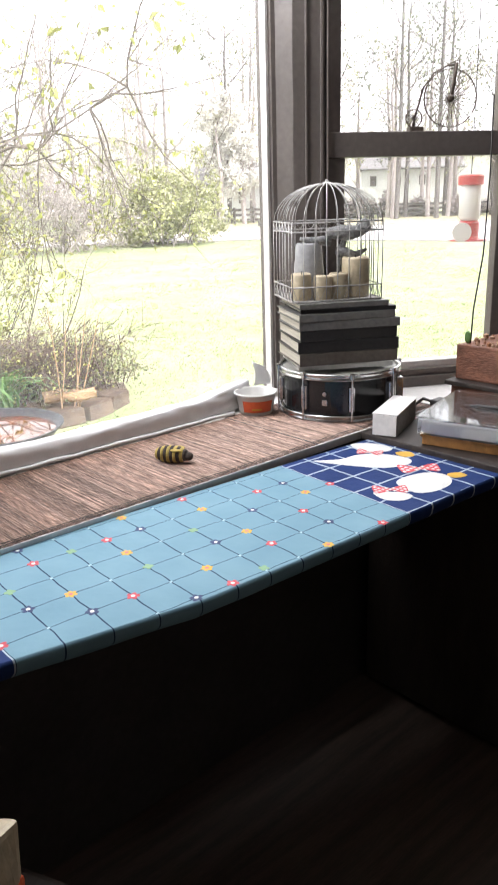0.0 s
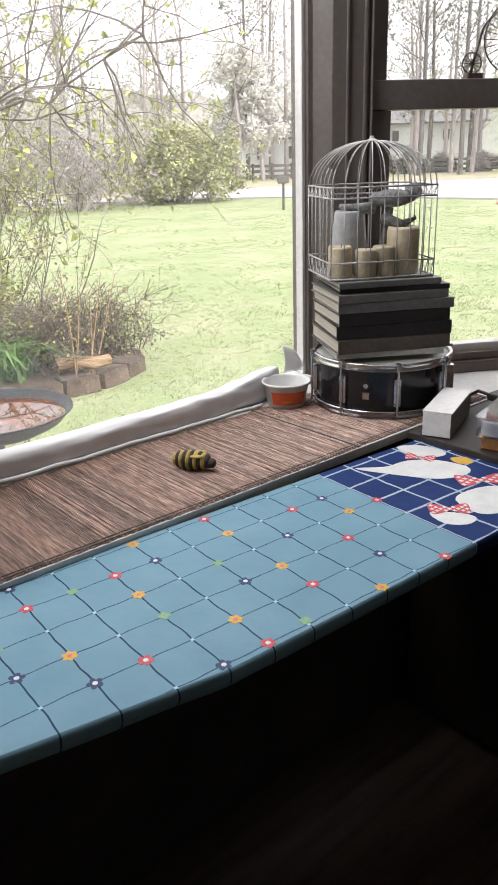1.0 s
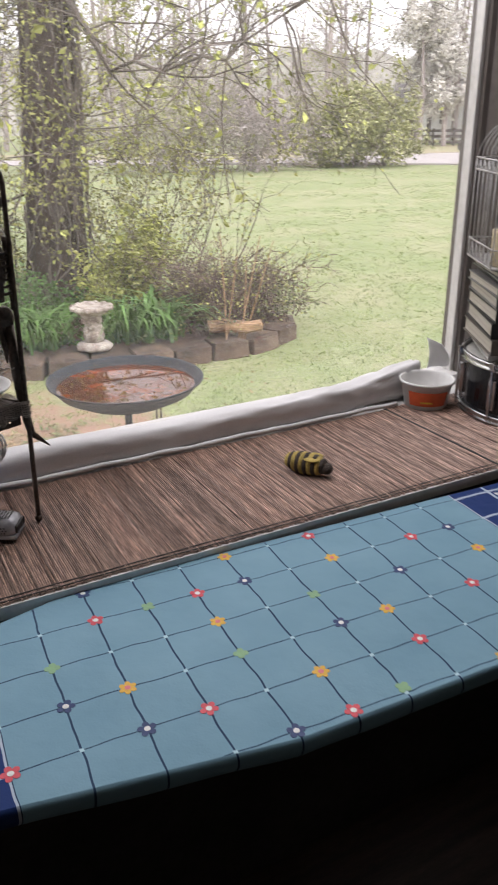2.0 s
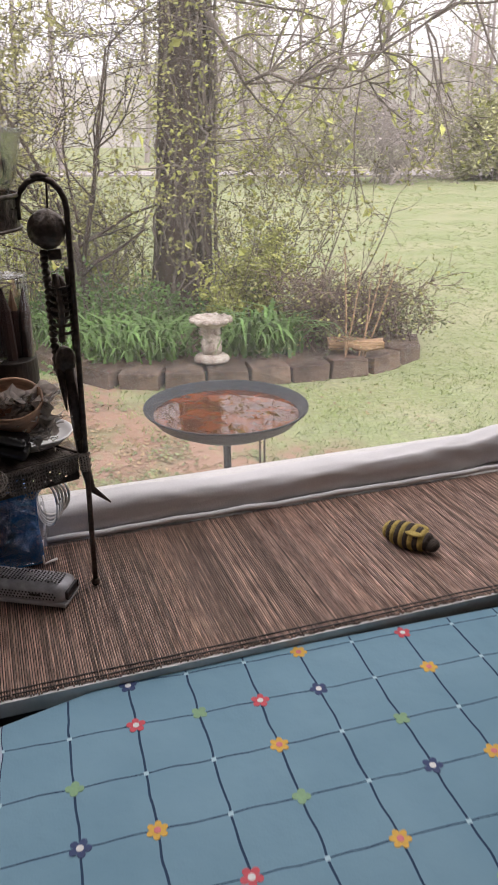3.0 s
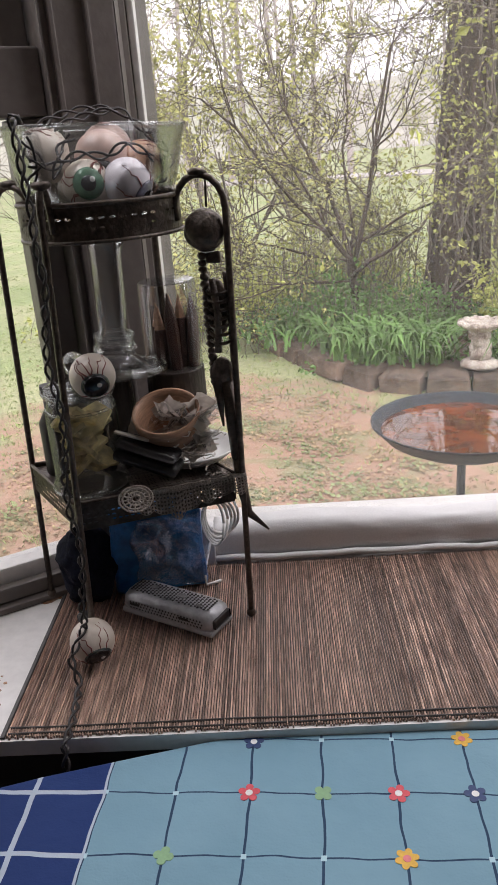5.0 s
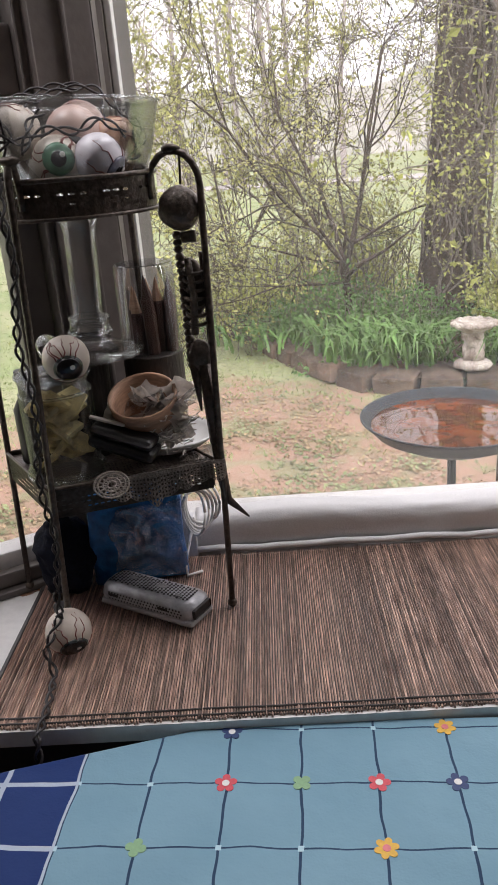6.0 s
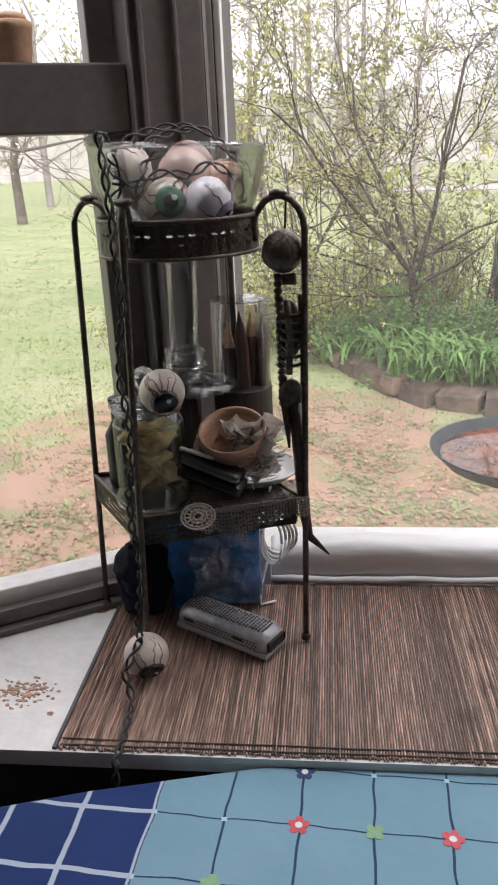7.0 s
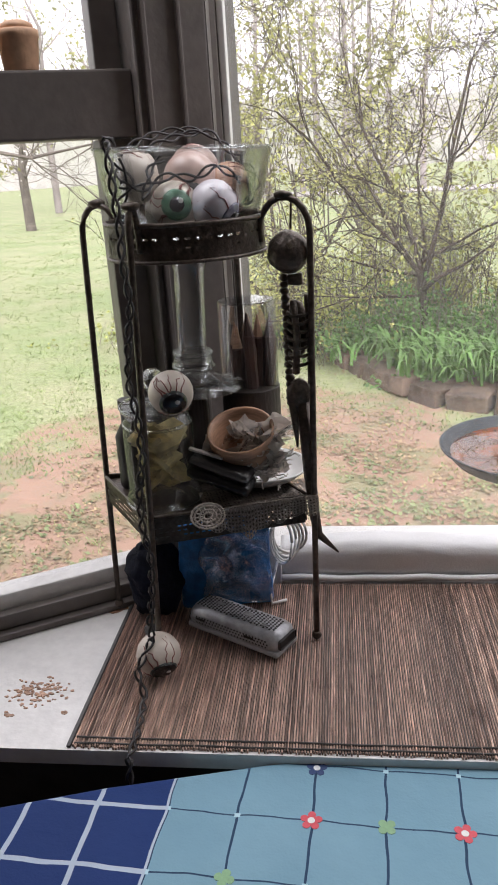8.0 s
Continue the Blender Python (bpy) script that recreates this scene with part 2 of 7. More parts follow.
def side_window(name, m, flip, rail0, rail1, sill, label):
    """A double-hung window in a slanting bay wall; s runs along the wall from the corner post."""
    w = thing(name, label, "window", kind="structure")
    g = -1 if flip else 1

    def b(s0, o0, z0, s1, o1, z1, bev=0.003):
        lo, hi = sorted((g * s0, g * s1)), (o0, o1)
        return box(bm_new(), (lo[0], hi[0], z0), (lo[1], hi[1], z1), bev, m)
    part("window_sill", b(-0.07, -0.05, DECK, 0.60, 0.06, sill - 0.045), M["paint"], w)
    part("lower_rail", b(-0.06, -0.02, sill - 0.045, 0.56, 0.02, sill), M["white"], w, "white lower rail of the sash")
    part("stop_bead", b(-0.06, -0.038, sill - 0.044, 0.56, -0.021, sill - 0.022), M["paint"], w)
    inner = -0.017 if flip else -0.003
    part("stile", b(-0.06, -0.02, sill + 0.001, inner, 0.02, rail0), M["paint"], w)
    part("stile", b(0.495, -0.02, sill + 0.001, 0.56, 0.02, rail0), M["paint"], w)
    part("meeting_rail", b(-0.062, -0.035, rail0 + 0.001, 0.562, 0.02, rail1), M["paint"], w)
    part("upper_stile", b(-0.06, -0.005, rail1 + 0.001, inner - 0.009, 0.03, TOP), M["paint"], w)
    part("upper_stile", b(0.485, -0.005, rail1 + 0.001, 0.56, 0.03, TOP), M["paint"], w)
    part("casing", b(-0.066, -0.05, sill - 0.043, -0.0625, 0.06, TOP), M["paint"], w)
    part("casing", b(0.563, -0.05, DECK, 0.66, 0.06, TOP), M["paint"], w)
    for z0, z1, o in ((sill, rail0, 0.002), (rail1, TOP, 0.014)):
        p = part("pane", b(inner - 0.007, o, z0 - 0.005, 0.50, o + 0.003, z1 + 0.005, 0), M["pane_clean" if flip else "pane"], w)
        p.visible_shadow = False
    # corner post: broad board, narrow beads and the return to the main window
    part("corner_board", b(-0.163, -0.035, DECK, -0.067, 0.06, TOP), M["paint"], w)
    part("bead", b(-0.128, -0.043, DECK, -0.122, -0.034, TOP, 0.002), M["paint"], w)
    part("bead", b(-0.084, -0.045, DECK, -0.076, -0.034, TOP, 0.002), M["paint"], w)
    return w


side_window("window_2", ML, True, 1.385, 1.462, 0.805, "taupe painted double-hung sash window of the bay")
side_window("window_3", MR, False, 1.445, 1.515, 0.828, "taupe painted double-hung sash window of the bay")

main = thing("window_1", "large single-pane picture window with taupe frame", "window", kind="structure")
cl, cr = along(ML, 0.163, -0.035), along(MR, -0.163, -0.035)
part("jamb", prism(bm_new(), [(XL, YW), (XL, YW + 0.06), (XL - 0.06, YW + 0.07), along(ML, 0.164, 0.05), cl, (XL - 0.006, YW - 0.004)], DECK, TOP), M["paint"], main)
part("jamb", prism(bm_new(), [(XR, YW), (XR + 0.012, YW - 0.004), cr, along(MR, -0.164, 0.05), (XR + 0.06, YW + 0.07), (XR, YW + 0.06)], DECK, TOP), M["paint"], main)
part("glazing_bead", box(bm_new(), (XL + 0.001, YW + 0.01, DECK + 0.021), (XL + 0.010, YW + 0.035, TOP), 0.002), M["white"], main, "pale glazing bead")
part("glazing_bead", box(bm_new(), (XR - 0.012, YW + 0.01, DECK + 0.021), (XR - 0.001, YW + 0.035, TOP), 0.002), M["white"], main, "pale glazing bead")
part("bottom_rail", box(bm_new(), (XL, YW - 0.02, DECK - 0.02), (XR, YW + 0.06, DECK + 0.02), 0.003), M["white"], main)
# this board's colour is darker than the frame's, to stand for its shade
part("outer_casing", box(bm_new(), (XL - 0.075, YW + 0.071, DECK - 0.3), (XL - 0.003, YW + 0.25, TOP + 0.1), 0.003), surf("shaded_outer_trim", (0.12, 0.105, 0.095), 0.7, vary=0.15, scale=6, fine=60), main, "brown outer trim board, darkened for shade")
p = part("pane", box(bm_new(), (XL, YW + 0.02, DECK + 0.015), (XR, YW + 0.024, TOP)), M["pane"], main)
p.visible_shadow = False

# walls that close the room round and above the camera
part("wall_left", box(bm_new(), (-2.6, front, 0), (-0.82, 0.12, 2.6)), M["wall"], kind="structure", label="plain painted room wall beside the bay")["category"] = "wall"
part("wall_right", box(bm_new(), (1.84, front, 0), (3.4, 0.12, 2.6)), M["wall"], kind="structure", label="plain painted room wall beside the bay")["category"] = "wall"
part("wall_west", box(bm_new(), (-2.72, -3.6, 0), (-2.6, 0.12, 2.6)), M["wall"], kind="structure", label="plain painted side wall of the room")["category"] = "wall"
part("wall_east", box(bm_new(), (3.4, -3.6, 0), (3.52, 0.12, 2.6)), M["wall"], kind="structure", label="plain painted side wall of the room")["category"] = "wall"
part("wall_south", box(bm_new(), (-2.72, -3.72, 0), (3.52, -3.6, 2.6)), M["wall"], kind="structure", label="plain painted back wall of the room")["category"] = "wall"
part("floor", box(bm_new(), (-2.72, -3.72, -0.08), (3.52, 0.12, 0)), M["floor"], kind="structure", label="dark wooden room floor")["category"] = "floor"
part("ceiling", box(bm_new(), (-2.72, -3.72, 2.6), (3.52, 0.13, 2.7)), M["ceiling"], kind="structure", label="plain pale ceiling")["category"] = "ceiling"
part("bay_ceiling", prism(bm_new(), [(-0.95, -0.02), (1.96, -0.02), along(MR, 0.66, 0.08), (XR + 0.07, YW + 0.08), (XL - 0.07, YW + 0.08), along(ML, -0.66, 0.08)], TOP + 0.001, 2.6), M["ceiling"], kind="structure", label="plain lowered ceiling over the bay")["category"] = "ceiling"
low = prism(bm_new(), [(-0.83, 0.121), (1.84, 0.121), along(MR, 0.64, 0.06), (XR + 0.03, YW + 0.06), (XL - 0.03, YW + 0.06), along(ML, -0.64, 0.06)], GROUND - 0.1, DECK - 0.021)
part("bay_base", low, M["wall"], kind="structure", label="plain base wall below the bay windows")["category"] = "wall"

# rolled white fabric along the foot of the picture window
def fabric_roll():
    t = thing("rolled_blind", "white rolled fabric draught stopper along the window foot", "blind")
    bm, seg, rings = bm_new(), 28, []
    for i in range(121):
        u = i / 120
        x = -0.062 + u * 1.0
        hgt = 0.056 + 0.006 * noise.noise((x * 5, 0, 0)) + 0.022 * max(0, (u - 0.78) / 0.22)
        dep = 0.027 + 0.004 * noise.noise((x * 7, 4, 0)) - 0.006 * max(0, (u - 0.8) / 0.2)
        yc = 0.388 + 0.006 * noise.noise((x * 3, 9, 0)) + 0.028 * max(0, (u - 0.75) / 0.25)
        ring = []
        for q in range(seg):
            a = 2 * math.pi * q / seg
            cy, cz = math.cos(a), math.sin(a)
            k = 1 + (0.16 * noise.noise((x * 9, cy * 2, cz * 2 + 3)) + 0.10 * noise.noise((x * 26, cy * 3, cz * 3))) * (0.4 + 1.2 * u * u)
            ring.append(bm.verts.new((x, yc + dep * k * abs(cy) ** 0.55 * (1 if cy > 0 else -1), DECK + 0.005 + hgt / 2 + hgt / 2 * k * abs(cz) ** 0.6 * (1 if cz > 0 else -1))))
        rings.append(ring)
    for a, b in zip(rings, rings[1:]):
        for q in range(seg):
            bm.faces.new((a[q], a[(q + 1) % seg], b[(q + 1) % seg], b[q]))
    bm.faces.new(rings[0][::-1])
    bm.faces.new(rings[-1])
    part("roll", bm, M["fabric"], t, smooth=True)
    bm = bm_new()
    tube(bm, [(-0.06 + 0.9 * k / 30, 0.356 + 0.003 * noise.noise((k * 0.4, 2, 1)), DECK + 0.011 + 0.003 * noise.noise((k * 0.5, 7, 1))) for k in range(31)], 0.005, 8)
    part("hem", bm, M["fabric"], t, "folded hem", smooth=True)
    return t


fabric_roll()


def reed_mat(name, x0, x1, y0, y1, label):
    """A mat of thin reeds that run from window to room, with stitched ends."""
    t = thing(name, label, "place mat", "reed mats on the deck")
    z, verts, faces = DECK + 0.0005, [], []
    n = int((x1 - x0) / 0.0031)
    rng = random.Random(5)
    for i in range(n):
        x = x0 + (i + 0.5) * (x1 - x0) / n
        w, h = 0.00118 + rng.uniform(-0.0003, 0.0002), 0.0028 + rng.uniform(-0.0006, 0.0008)
        if i % 11 == 0:
            w, h = w * 1.12, h * 1.35
        a, b = y0 + rng.uniform(-0.002, 0.002), y1 + rng.uniform(-0.002, 0.002)
        k, rows = len(verts), 24
        for q in range(rows + 1):
            y = a + (b - a) * q / rows
            lift = 0.0009 * (1 + math.sin(math.pi * (y - y0) / 0.0145 + math.pi * i))
            verts += [(x - w, y, z), (x - w * 0.8, y, z + h * 0.6 + lift), (x, y, z + h * 0.85 + lift), (x + w * 0.8, y, z + h * 0.6 + lift), (x + w, y, z)]
        faces += [(k + 5 * r + q, k + 5 * r + q + 1, k + 5 * r + 6 + q, k + 5 * r + 5 + q) for r in range(rows) for q in range(4)]
        e = k + 5 * rows
        faces += [(k, k + 1, k + 2, k + 3, k + 4), (e + 4, e + 3, e + 2, e + 1, e)]
    tagged(raw("reeds", verts, faces, M["reed"], t), kind="stuff")
    # added dark sheet keeps the white deck from showing between the reeds
    part("backing", box(bm_new(), (x0, y0 + 0.002, z), (x1, y1 - 0.002, z + 0.0007)), M["dark_trim"], t, "dark sheet filling the gaps between reeds")
    for x in (x0 - 0.006, x1 + 0.001):
        part("binding", wobble(box(bm_new(), (x, y0 - 0.001, z), (x + 0.005, y1, z + 0.0032), 0.001), 0.0008, 30), M["dark_trim"], t, "dark bound end of the mat")
    for y in (y0 + 0.004, y0 + 0.013):
        part("stitching", tube(bm_new(), [(x0 + (x1 - x0) * k / 60, y + 0.0015 * noise.noise((k * 0.3, y * 90, 0)), z + 0.003) for k in range(61)], 0.0014, 6), M["dark_trim"], t)
    return t


reed_mat("reed_mat", -0.272, 0.805, 0.005, 0.352, "brown reed table runner lying on the window deck")
reed_mat("reed_mat", 0.812, 1.30, 0.008, 0.36, "brown reed mat under the drum on the deck")

# ---- the table with its cloth, turned a little against the window ----
CELL = 0.073
MT = pose(0, 0, 0, 0, 0, -3.3)
outline = [(17.4, 0.25), (9, 0.25), (0, 0.14), (-3, -0.75), (-6.2, -1.9), (-7.6, -2.9), (-7.6, -4.0), (-4, -4.35), (-2, -4.6), (2, -5.15), (6, -5.1), (12, -4.95), (17.2, -5.0), (17.5, -4.6)]
outline = [(u * CELL, v * CELL) for u, v in outline]
table = thing("side_table", "narrow wooden table pushed against the window deck", "table")
inner = [(x * 0.985 + 0.004, y * 0.97 - 0.003) for x, y in outline]
part("tabletop", prism(bm_new(), inner, TABLE - 0.03, TABLE - 0.004, MT), M["floor"], table)
for u, v in ((16.6, -0.6), (16.6, -4.2), (-4.5, -2.2), (-4.5, -3.6)):
    part("leg", tube(bm_new(), [MT @ Vector((u * CELL, v * CELL, 0)), MT @ Vector((u * CELL, v * CELL, TABLE - 0.03))], [0.02, 0.028], 12), M["floor"], table)

# ---- tablecloth: printed grid and flowers, navy ends, hanging skirt ----
def cloth_material(name="printed_tablecloth", rows=True):
    m = bpy.data.materials.new(name)
    m.use_nodes = True
    n, l = m.node_tree.nodes, m.node_tree.links
    b = n["Principled BSDF"]
    b.inputs["Roughness"].default_value, b.inputs["Specular IOR Level"].default_value = 0.75, 0.22

    def op(kind, a, c=None):
        q = n.new("ShaderNodeMath")
        q.operation = kind
        for i, v in enumerate((a, c)):
            if v is None:
                continue
            if isinstance(v, (int, float)):
                q.inputs[i].default_value = v
            else:
                l.new(v, q.inputs[i])
        return q.outputs[0]

    def mixc(f, a, c):
        q = n.new("ShaderNodeMix")
        q.data_type = "RGBA"
        l.new(f, q.inputs["Factor"])
        for key, v in (("A", a), ("B", c)):
            if isinstance(v, tuple):
                q.inputs[key].default_value = (*v, 1)
            else:
                l.new(v, q.inputs[key])
        return q.outputs["Result"]
    co, sep = n.new("ShaderNodeTexCoord"), n.new("ShaderNodeSeparateXYZ")
    l.new(co.outputs["Object"], sep.inputs[0])
    wob = n.new("ShaderNodeTexNoise")
    wob.inputs["Scale"].default_value, wob.inputs["Detail"].default_value = 22, 1
    l.new(co.outputs["Object"], wob.inputs["Vector"])
    shift = op("MULTIPLY", op("SUBTRACT", wob.outputs["Fac"], 0.5), 0.10)
    u = op("ADD", op("DIVIDE", sep.outputs["X"], CELL), shift)
    v = op("ADD", op("DIVIDE", sep.outputs["Y"], CELL), shift)
    lines = []
    for c in (u, v):
        d = op("ABSOLUTE", op("SUBTRACT", c, op("ROUND", c)))
        lines.append(d)
    near = op("MINIMUM", lines[0], lines[1]) if rows else lines[0]
    far = op("MAXIMUM", lines[0], lines[1])
    line = op("MAXIMUM", op("LESS_THAN", lines[0], 0.017), op("LESS_THAN", lines[1], 0.012)) if rows else op("LESS_THAN", near, 0.017)
    wide = op("LESS_THAN", near, 0.036)
    knot = op("LESS_THAN", far, 0.036 if rows else -1.0)
    border = op("MAXIMUM", op("GREATER_THAN", u, 9.0), op("LESS_THAN", u, -2.0))
    big = n.new("ShaderNodeTexNoise")
    big.inputs["Scale"].default_value, big.inputs["Detail"].default_value = 9, 6
    l.new(co.outputs["Object"], big.inputs["Vector"])
    light = mixc(big.outputs["Fac"], (0.118, 0.232, 0.302), (0.192, 0.328, 0.402))
    light = mixc(line, light, (0.016, 0.042, 0.085))
    light = mixc(knot, light, (0.36, 0.52, 0.58))
    dark = mixc(big.outputs["Fac"], (0.006, 0.022, 0.10), (0.012, 0.036, 0.14))
    dark = mixc(wide, dark, (0.36, 0.42, 0.50))
    l.new(mixc(border, light, dark), b.inputs["Base Color"])
    weave = n.new("ShaderNodeTexNoise")
    weave.inputs["Scale"].default_value = 420
    l.new(co.outputs["Object"], weave.inputs["Vector"])
    bp, bp2 = n.new("ShaderNodeBump"), n.new("ShaderNodeBump")
    bp.inputs["Strength"].default_value, bp.inputs["Distance"].default_value = 0.12, 0.002
    bp2.inputs["Strength"].default_value, bp2.inputs["Distance"].default_value = 0.35, 0.02
    l.new(weave.outputs["Fac"], bp.inputs["Height"])
    l.new(big.outputs["Fac"], bp2.inputs["Height"])
    l.new(bp2.outputs[0], bp.inputs["Normal"])
    l.new(bp.outputs[0], b.inputs["Normal"])
    return m


M["cloth"] = cloth_material()
for key, col in (("print_red", (0.55, 0.06, 0.08)), ("print_navy", (0.012, 0.035, 0.12)), ("print_yellow", (0.62, 0.36, 0.04)), ("print_green", (0.20, 0.36, 0.19)), ("print_white", (0.66, 0.66, 0.64)), ("print_pink", (0.60, 0.16, 0.17))):
    M[key] = surf(key, col, 0.6, vary=0.08, scale=30, fine=400, bump=0.03)

tcloth = thing("tablecloth", "light blue flowered tablecloth with navy checked ends on the table", "tablecloth", at=MT)


def cloth_top():
    """The lying part: fine grid inside the outline, with slight wrinkles; rounded over the edge."""
    bm = bm_new()
    top = [bm.verts.new((x, y, TABLE)) for x, y in outline]
    bm.faces.new(top)
    bmesh.ops.triangulate(bm, faces=bm.faces)
    bmesh.ops.subdivide_edges(bm, edges=bm.edges, cuts=3, use_grid_fill=True)
    return bm


part("cloth_top", cloth_top(), M["cloth"], tcloth)


def skirt():
    bm, fine = bm_new(), []
    n = len(outline)
    for i in range(n):
        a, b = Vector(outline[i]), Vector(outline[(i + 1) % n])
        k = max(2, int((b - a).length / 0.02))
        fine += [a.lerp(b, q / k) for q in range(k)]
    n, rows = len(fine), [(0.0, 0.0), (0.003, -0.002), (0.0045, -0.007), (0.0045, -0.014), (0.002, -0.022), (-0.003, -0.029), (-0.012, -0.036)]
    grid = []
    for out, dz in rows:
        line = []
        for i in range(n):
            d = (fine[(i + 1) % n] - fine[i - 1]).normalized()
            nrm = Vector((d.y, -d.x))
            if nrm.dot(fine[i] - Vector((0.36, -0.18))) < 0:
                nrm = -nrm
            back = fine[i].y > -0.03 and fine[i].x > 0
            fold = 0 if dz > -0.02 else 0.008 * noise.noise((i * 0.22, dz * 2, 3)) * min(1, -dz / 0.1)
            p = fine[i] + nrm * ((out + fold) * (0.2 if back else 1))
            line.append(bm.verts.new((p.x, p.y, TABLE + dz * (0.12 if back else 1))))
        grid.append(line)
    for r0, r1 in zip(grid, grid[1:]):
        for i in range(n):
            bm.faces.new((r0[i], r0[(i + 1) % n], r1[(i + 1) % n], r1[i]))
    part("cloth_skirt", bm, cloth_material("tablecloth_edge", False), tcloth, "hanging edge of the cloth", smooth=True)


skirt()


def petals(u, v, r, count, material, heart, turn=0.3):
    """A printed flower: round petals about a paler heart."""
    z = TABLE + 0.0006
    bm = bm_new()
    cx, cy = u * CELL, v * CELL
    pts = []
    for q in range(40):
        a = 2 * math.pi * q / 40 + turn
        rr = r * (0.55 + 0.45 * abs(math.cos(count * (a - turn) / 2)) ** 0.7)
        pts.append((cx + rr * math.cos(a), cy + rr * math.sin(a)))
    prism(bm, pts, z - 0.0004, z)
    fl = part("printed_flower", bm, material, tcloth)
    if heart is not None:
        part("heart", lathe(bm_new(), [(r * 0.33, z), (r * 0.33, z + 0.0003)], 12, Matrix.Translation((cx, cy, 0))), heart, fl)


FLOWERS = dict(print_navy="0,0.05 3,1 8,1 6,2 4,3 -1,3 7,4 0,4 2,5", print_red="0,1 2,1 5,0 7,1 9,2 7,3 5,4 1,4 -2,4 3,5 8,5",
               print_yellow="3,0 5,1 8,2 2,2 0,3 5,3 3,4 6,5", print_green="1,1 -1,2 4,2 2,3 4,4.9")
for key, spots in FLOWERS.items():
    for spot in spots.split():
        u, v = map(float, spot.split(","))
        heart = {"print_navy": M["print_white"], "print_red": M["print_white"], "print_yellow": M["print_pink"]}.get(key)
        petals(u, -v, 0.0098 if key == "print_green" else 0.0112, {"print_green": 4, "print_yellow": 6}.get(key, 5), M[key], heart, 0.3 + 0.5 * u)


def printed(name, spots, material, parent, lift, label=""):
    """A flat printed patch on the cloth, its outline in cells of the grid, with a softened edge."""
    pts, n = [], len(spots)
    for i in range(n):
        p0, p1, p2, p3 = (Vector((*spots[(i + q) % n], 0)) for q in (-1, 0, 1, 2))
        for q in range(4):
            t = q / 4
            pts.append(0.5 * (2 * p1 + (p2 - p0) * t + (2 * p0 - 5 * p1 + 4 * p2 - p3) * t * t + (3 * p1 - p0 - 3 * p2 + p3) * t ** 3))
    z = TABLE + 0.0006 + lift
    return part(name, prism(bm_new(), [(p.x * CELL, p.y * CELL) for p in pts], z - 0.0004, z), material, parent, label)


def bow(u, v, turn, size, parent):
    """A printed red and white checked bow: two loops, a knot and small white checks."""
    m = Matrix.Rotation(radians(turn), 4, "Z")
    loops = [(-1, 0.62), (-0.45, 0.42), (0, 0.16), (0.45, 0.46), (1, 0.58), (0.92, -0.5), (0.4, -0.36), (0, -0.14), (-0.45, -0.44), (-0.95, -0.5)]
    spots = [m @ Vector((x * size, y * size, 0)) for x, y in loops]
    b = printed("bow", [(u + p.x, v + p.y) for p in spots], M["print_red"], parent, 0.0005, "red and white checked bow")
    bm, z = bm_new(), TABLE + 0.0013
    for i in range(-4, 5):
        for j in range(-2, 3):
            if (i + j) % 2 == 0 and abs(j) * 0.2 < 0.12 + 0.42 * abs(i) / 4:
                c = m @ Vector((i * 0.215 * size, j * 0.2 * size, 0))
                x, y, h = (u + c.x) * CELL, (v + c.y) * CELL, 0.085 * size * CELL
                prism(bm, [(x - h, y - h), (x + h, y - h), (x + h, y + h), (x - h, y + h)], z - 0.0003, z)
    part("check", bm, M["print_white"], b)


body = printed("printed_goose", [(10.05, -0.15), (10.8, -0.62), (11.6, -0.72), (12.25, -1.25), (12.5, -2.1), (12.1, -2.45), (11.3, -2.2), (10.7, -1.4)], M["print_white"], tcloth, 0)
printed("head", [(12.15, 0.2), (12.65, 0.02), (12.95, -0.55), (12.85, -1.1), (12.35, -1.05), (12.0, -0.55)], M["print_white"], body, 0.0003)
printed("beak", [(12.65, -1.4), (13.05, -1.65), (12.85, -2.05), (12.5, -1.85)], M["print_yellow"], body, 0.0002)
bow(12.05, -0.8, -60, 0.42, body)
body = printed("printed_goose", [(10.5, -3.3), (11.2, -3.15), (11.95, -3.4), (12.1, -4.0), (11.6, -4.45), (10.8, -4.5), (10.3, -4.15)], M["print_white"], tcloth, 0)
printed("beak", [(12.2, -3.85), (12.6, -4.0), (12.55, -4.35), (12.1, -4.2)], M["print_yellow"], body, 0.0002)
bow(12.0, -2.95, -35, 0.62, body)
body = printed("printed_goose", [(9.45, -3.35), (10.0, -3.9), (10.05, -4.3), (9.6, -4.35), (9.25, -3.95)], M["print_white"], tcloth, 0)
bow(9.95, -3.55, -40, 0.5, body)
body = printed("printed_goose", [(-5.3, -3.6), (-4.6, -3.0), (-3.9, -3.05), (-3.5, -3.5), (-3.9, -4.0), (-4.7, -4.15)], M["print_white"], tcloth, 0)
bow(-3.85, -3.45, 20, 0.45, body)

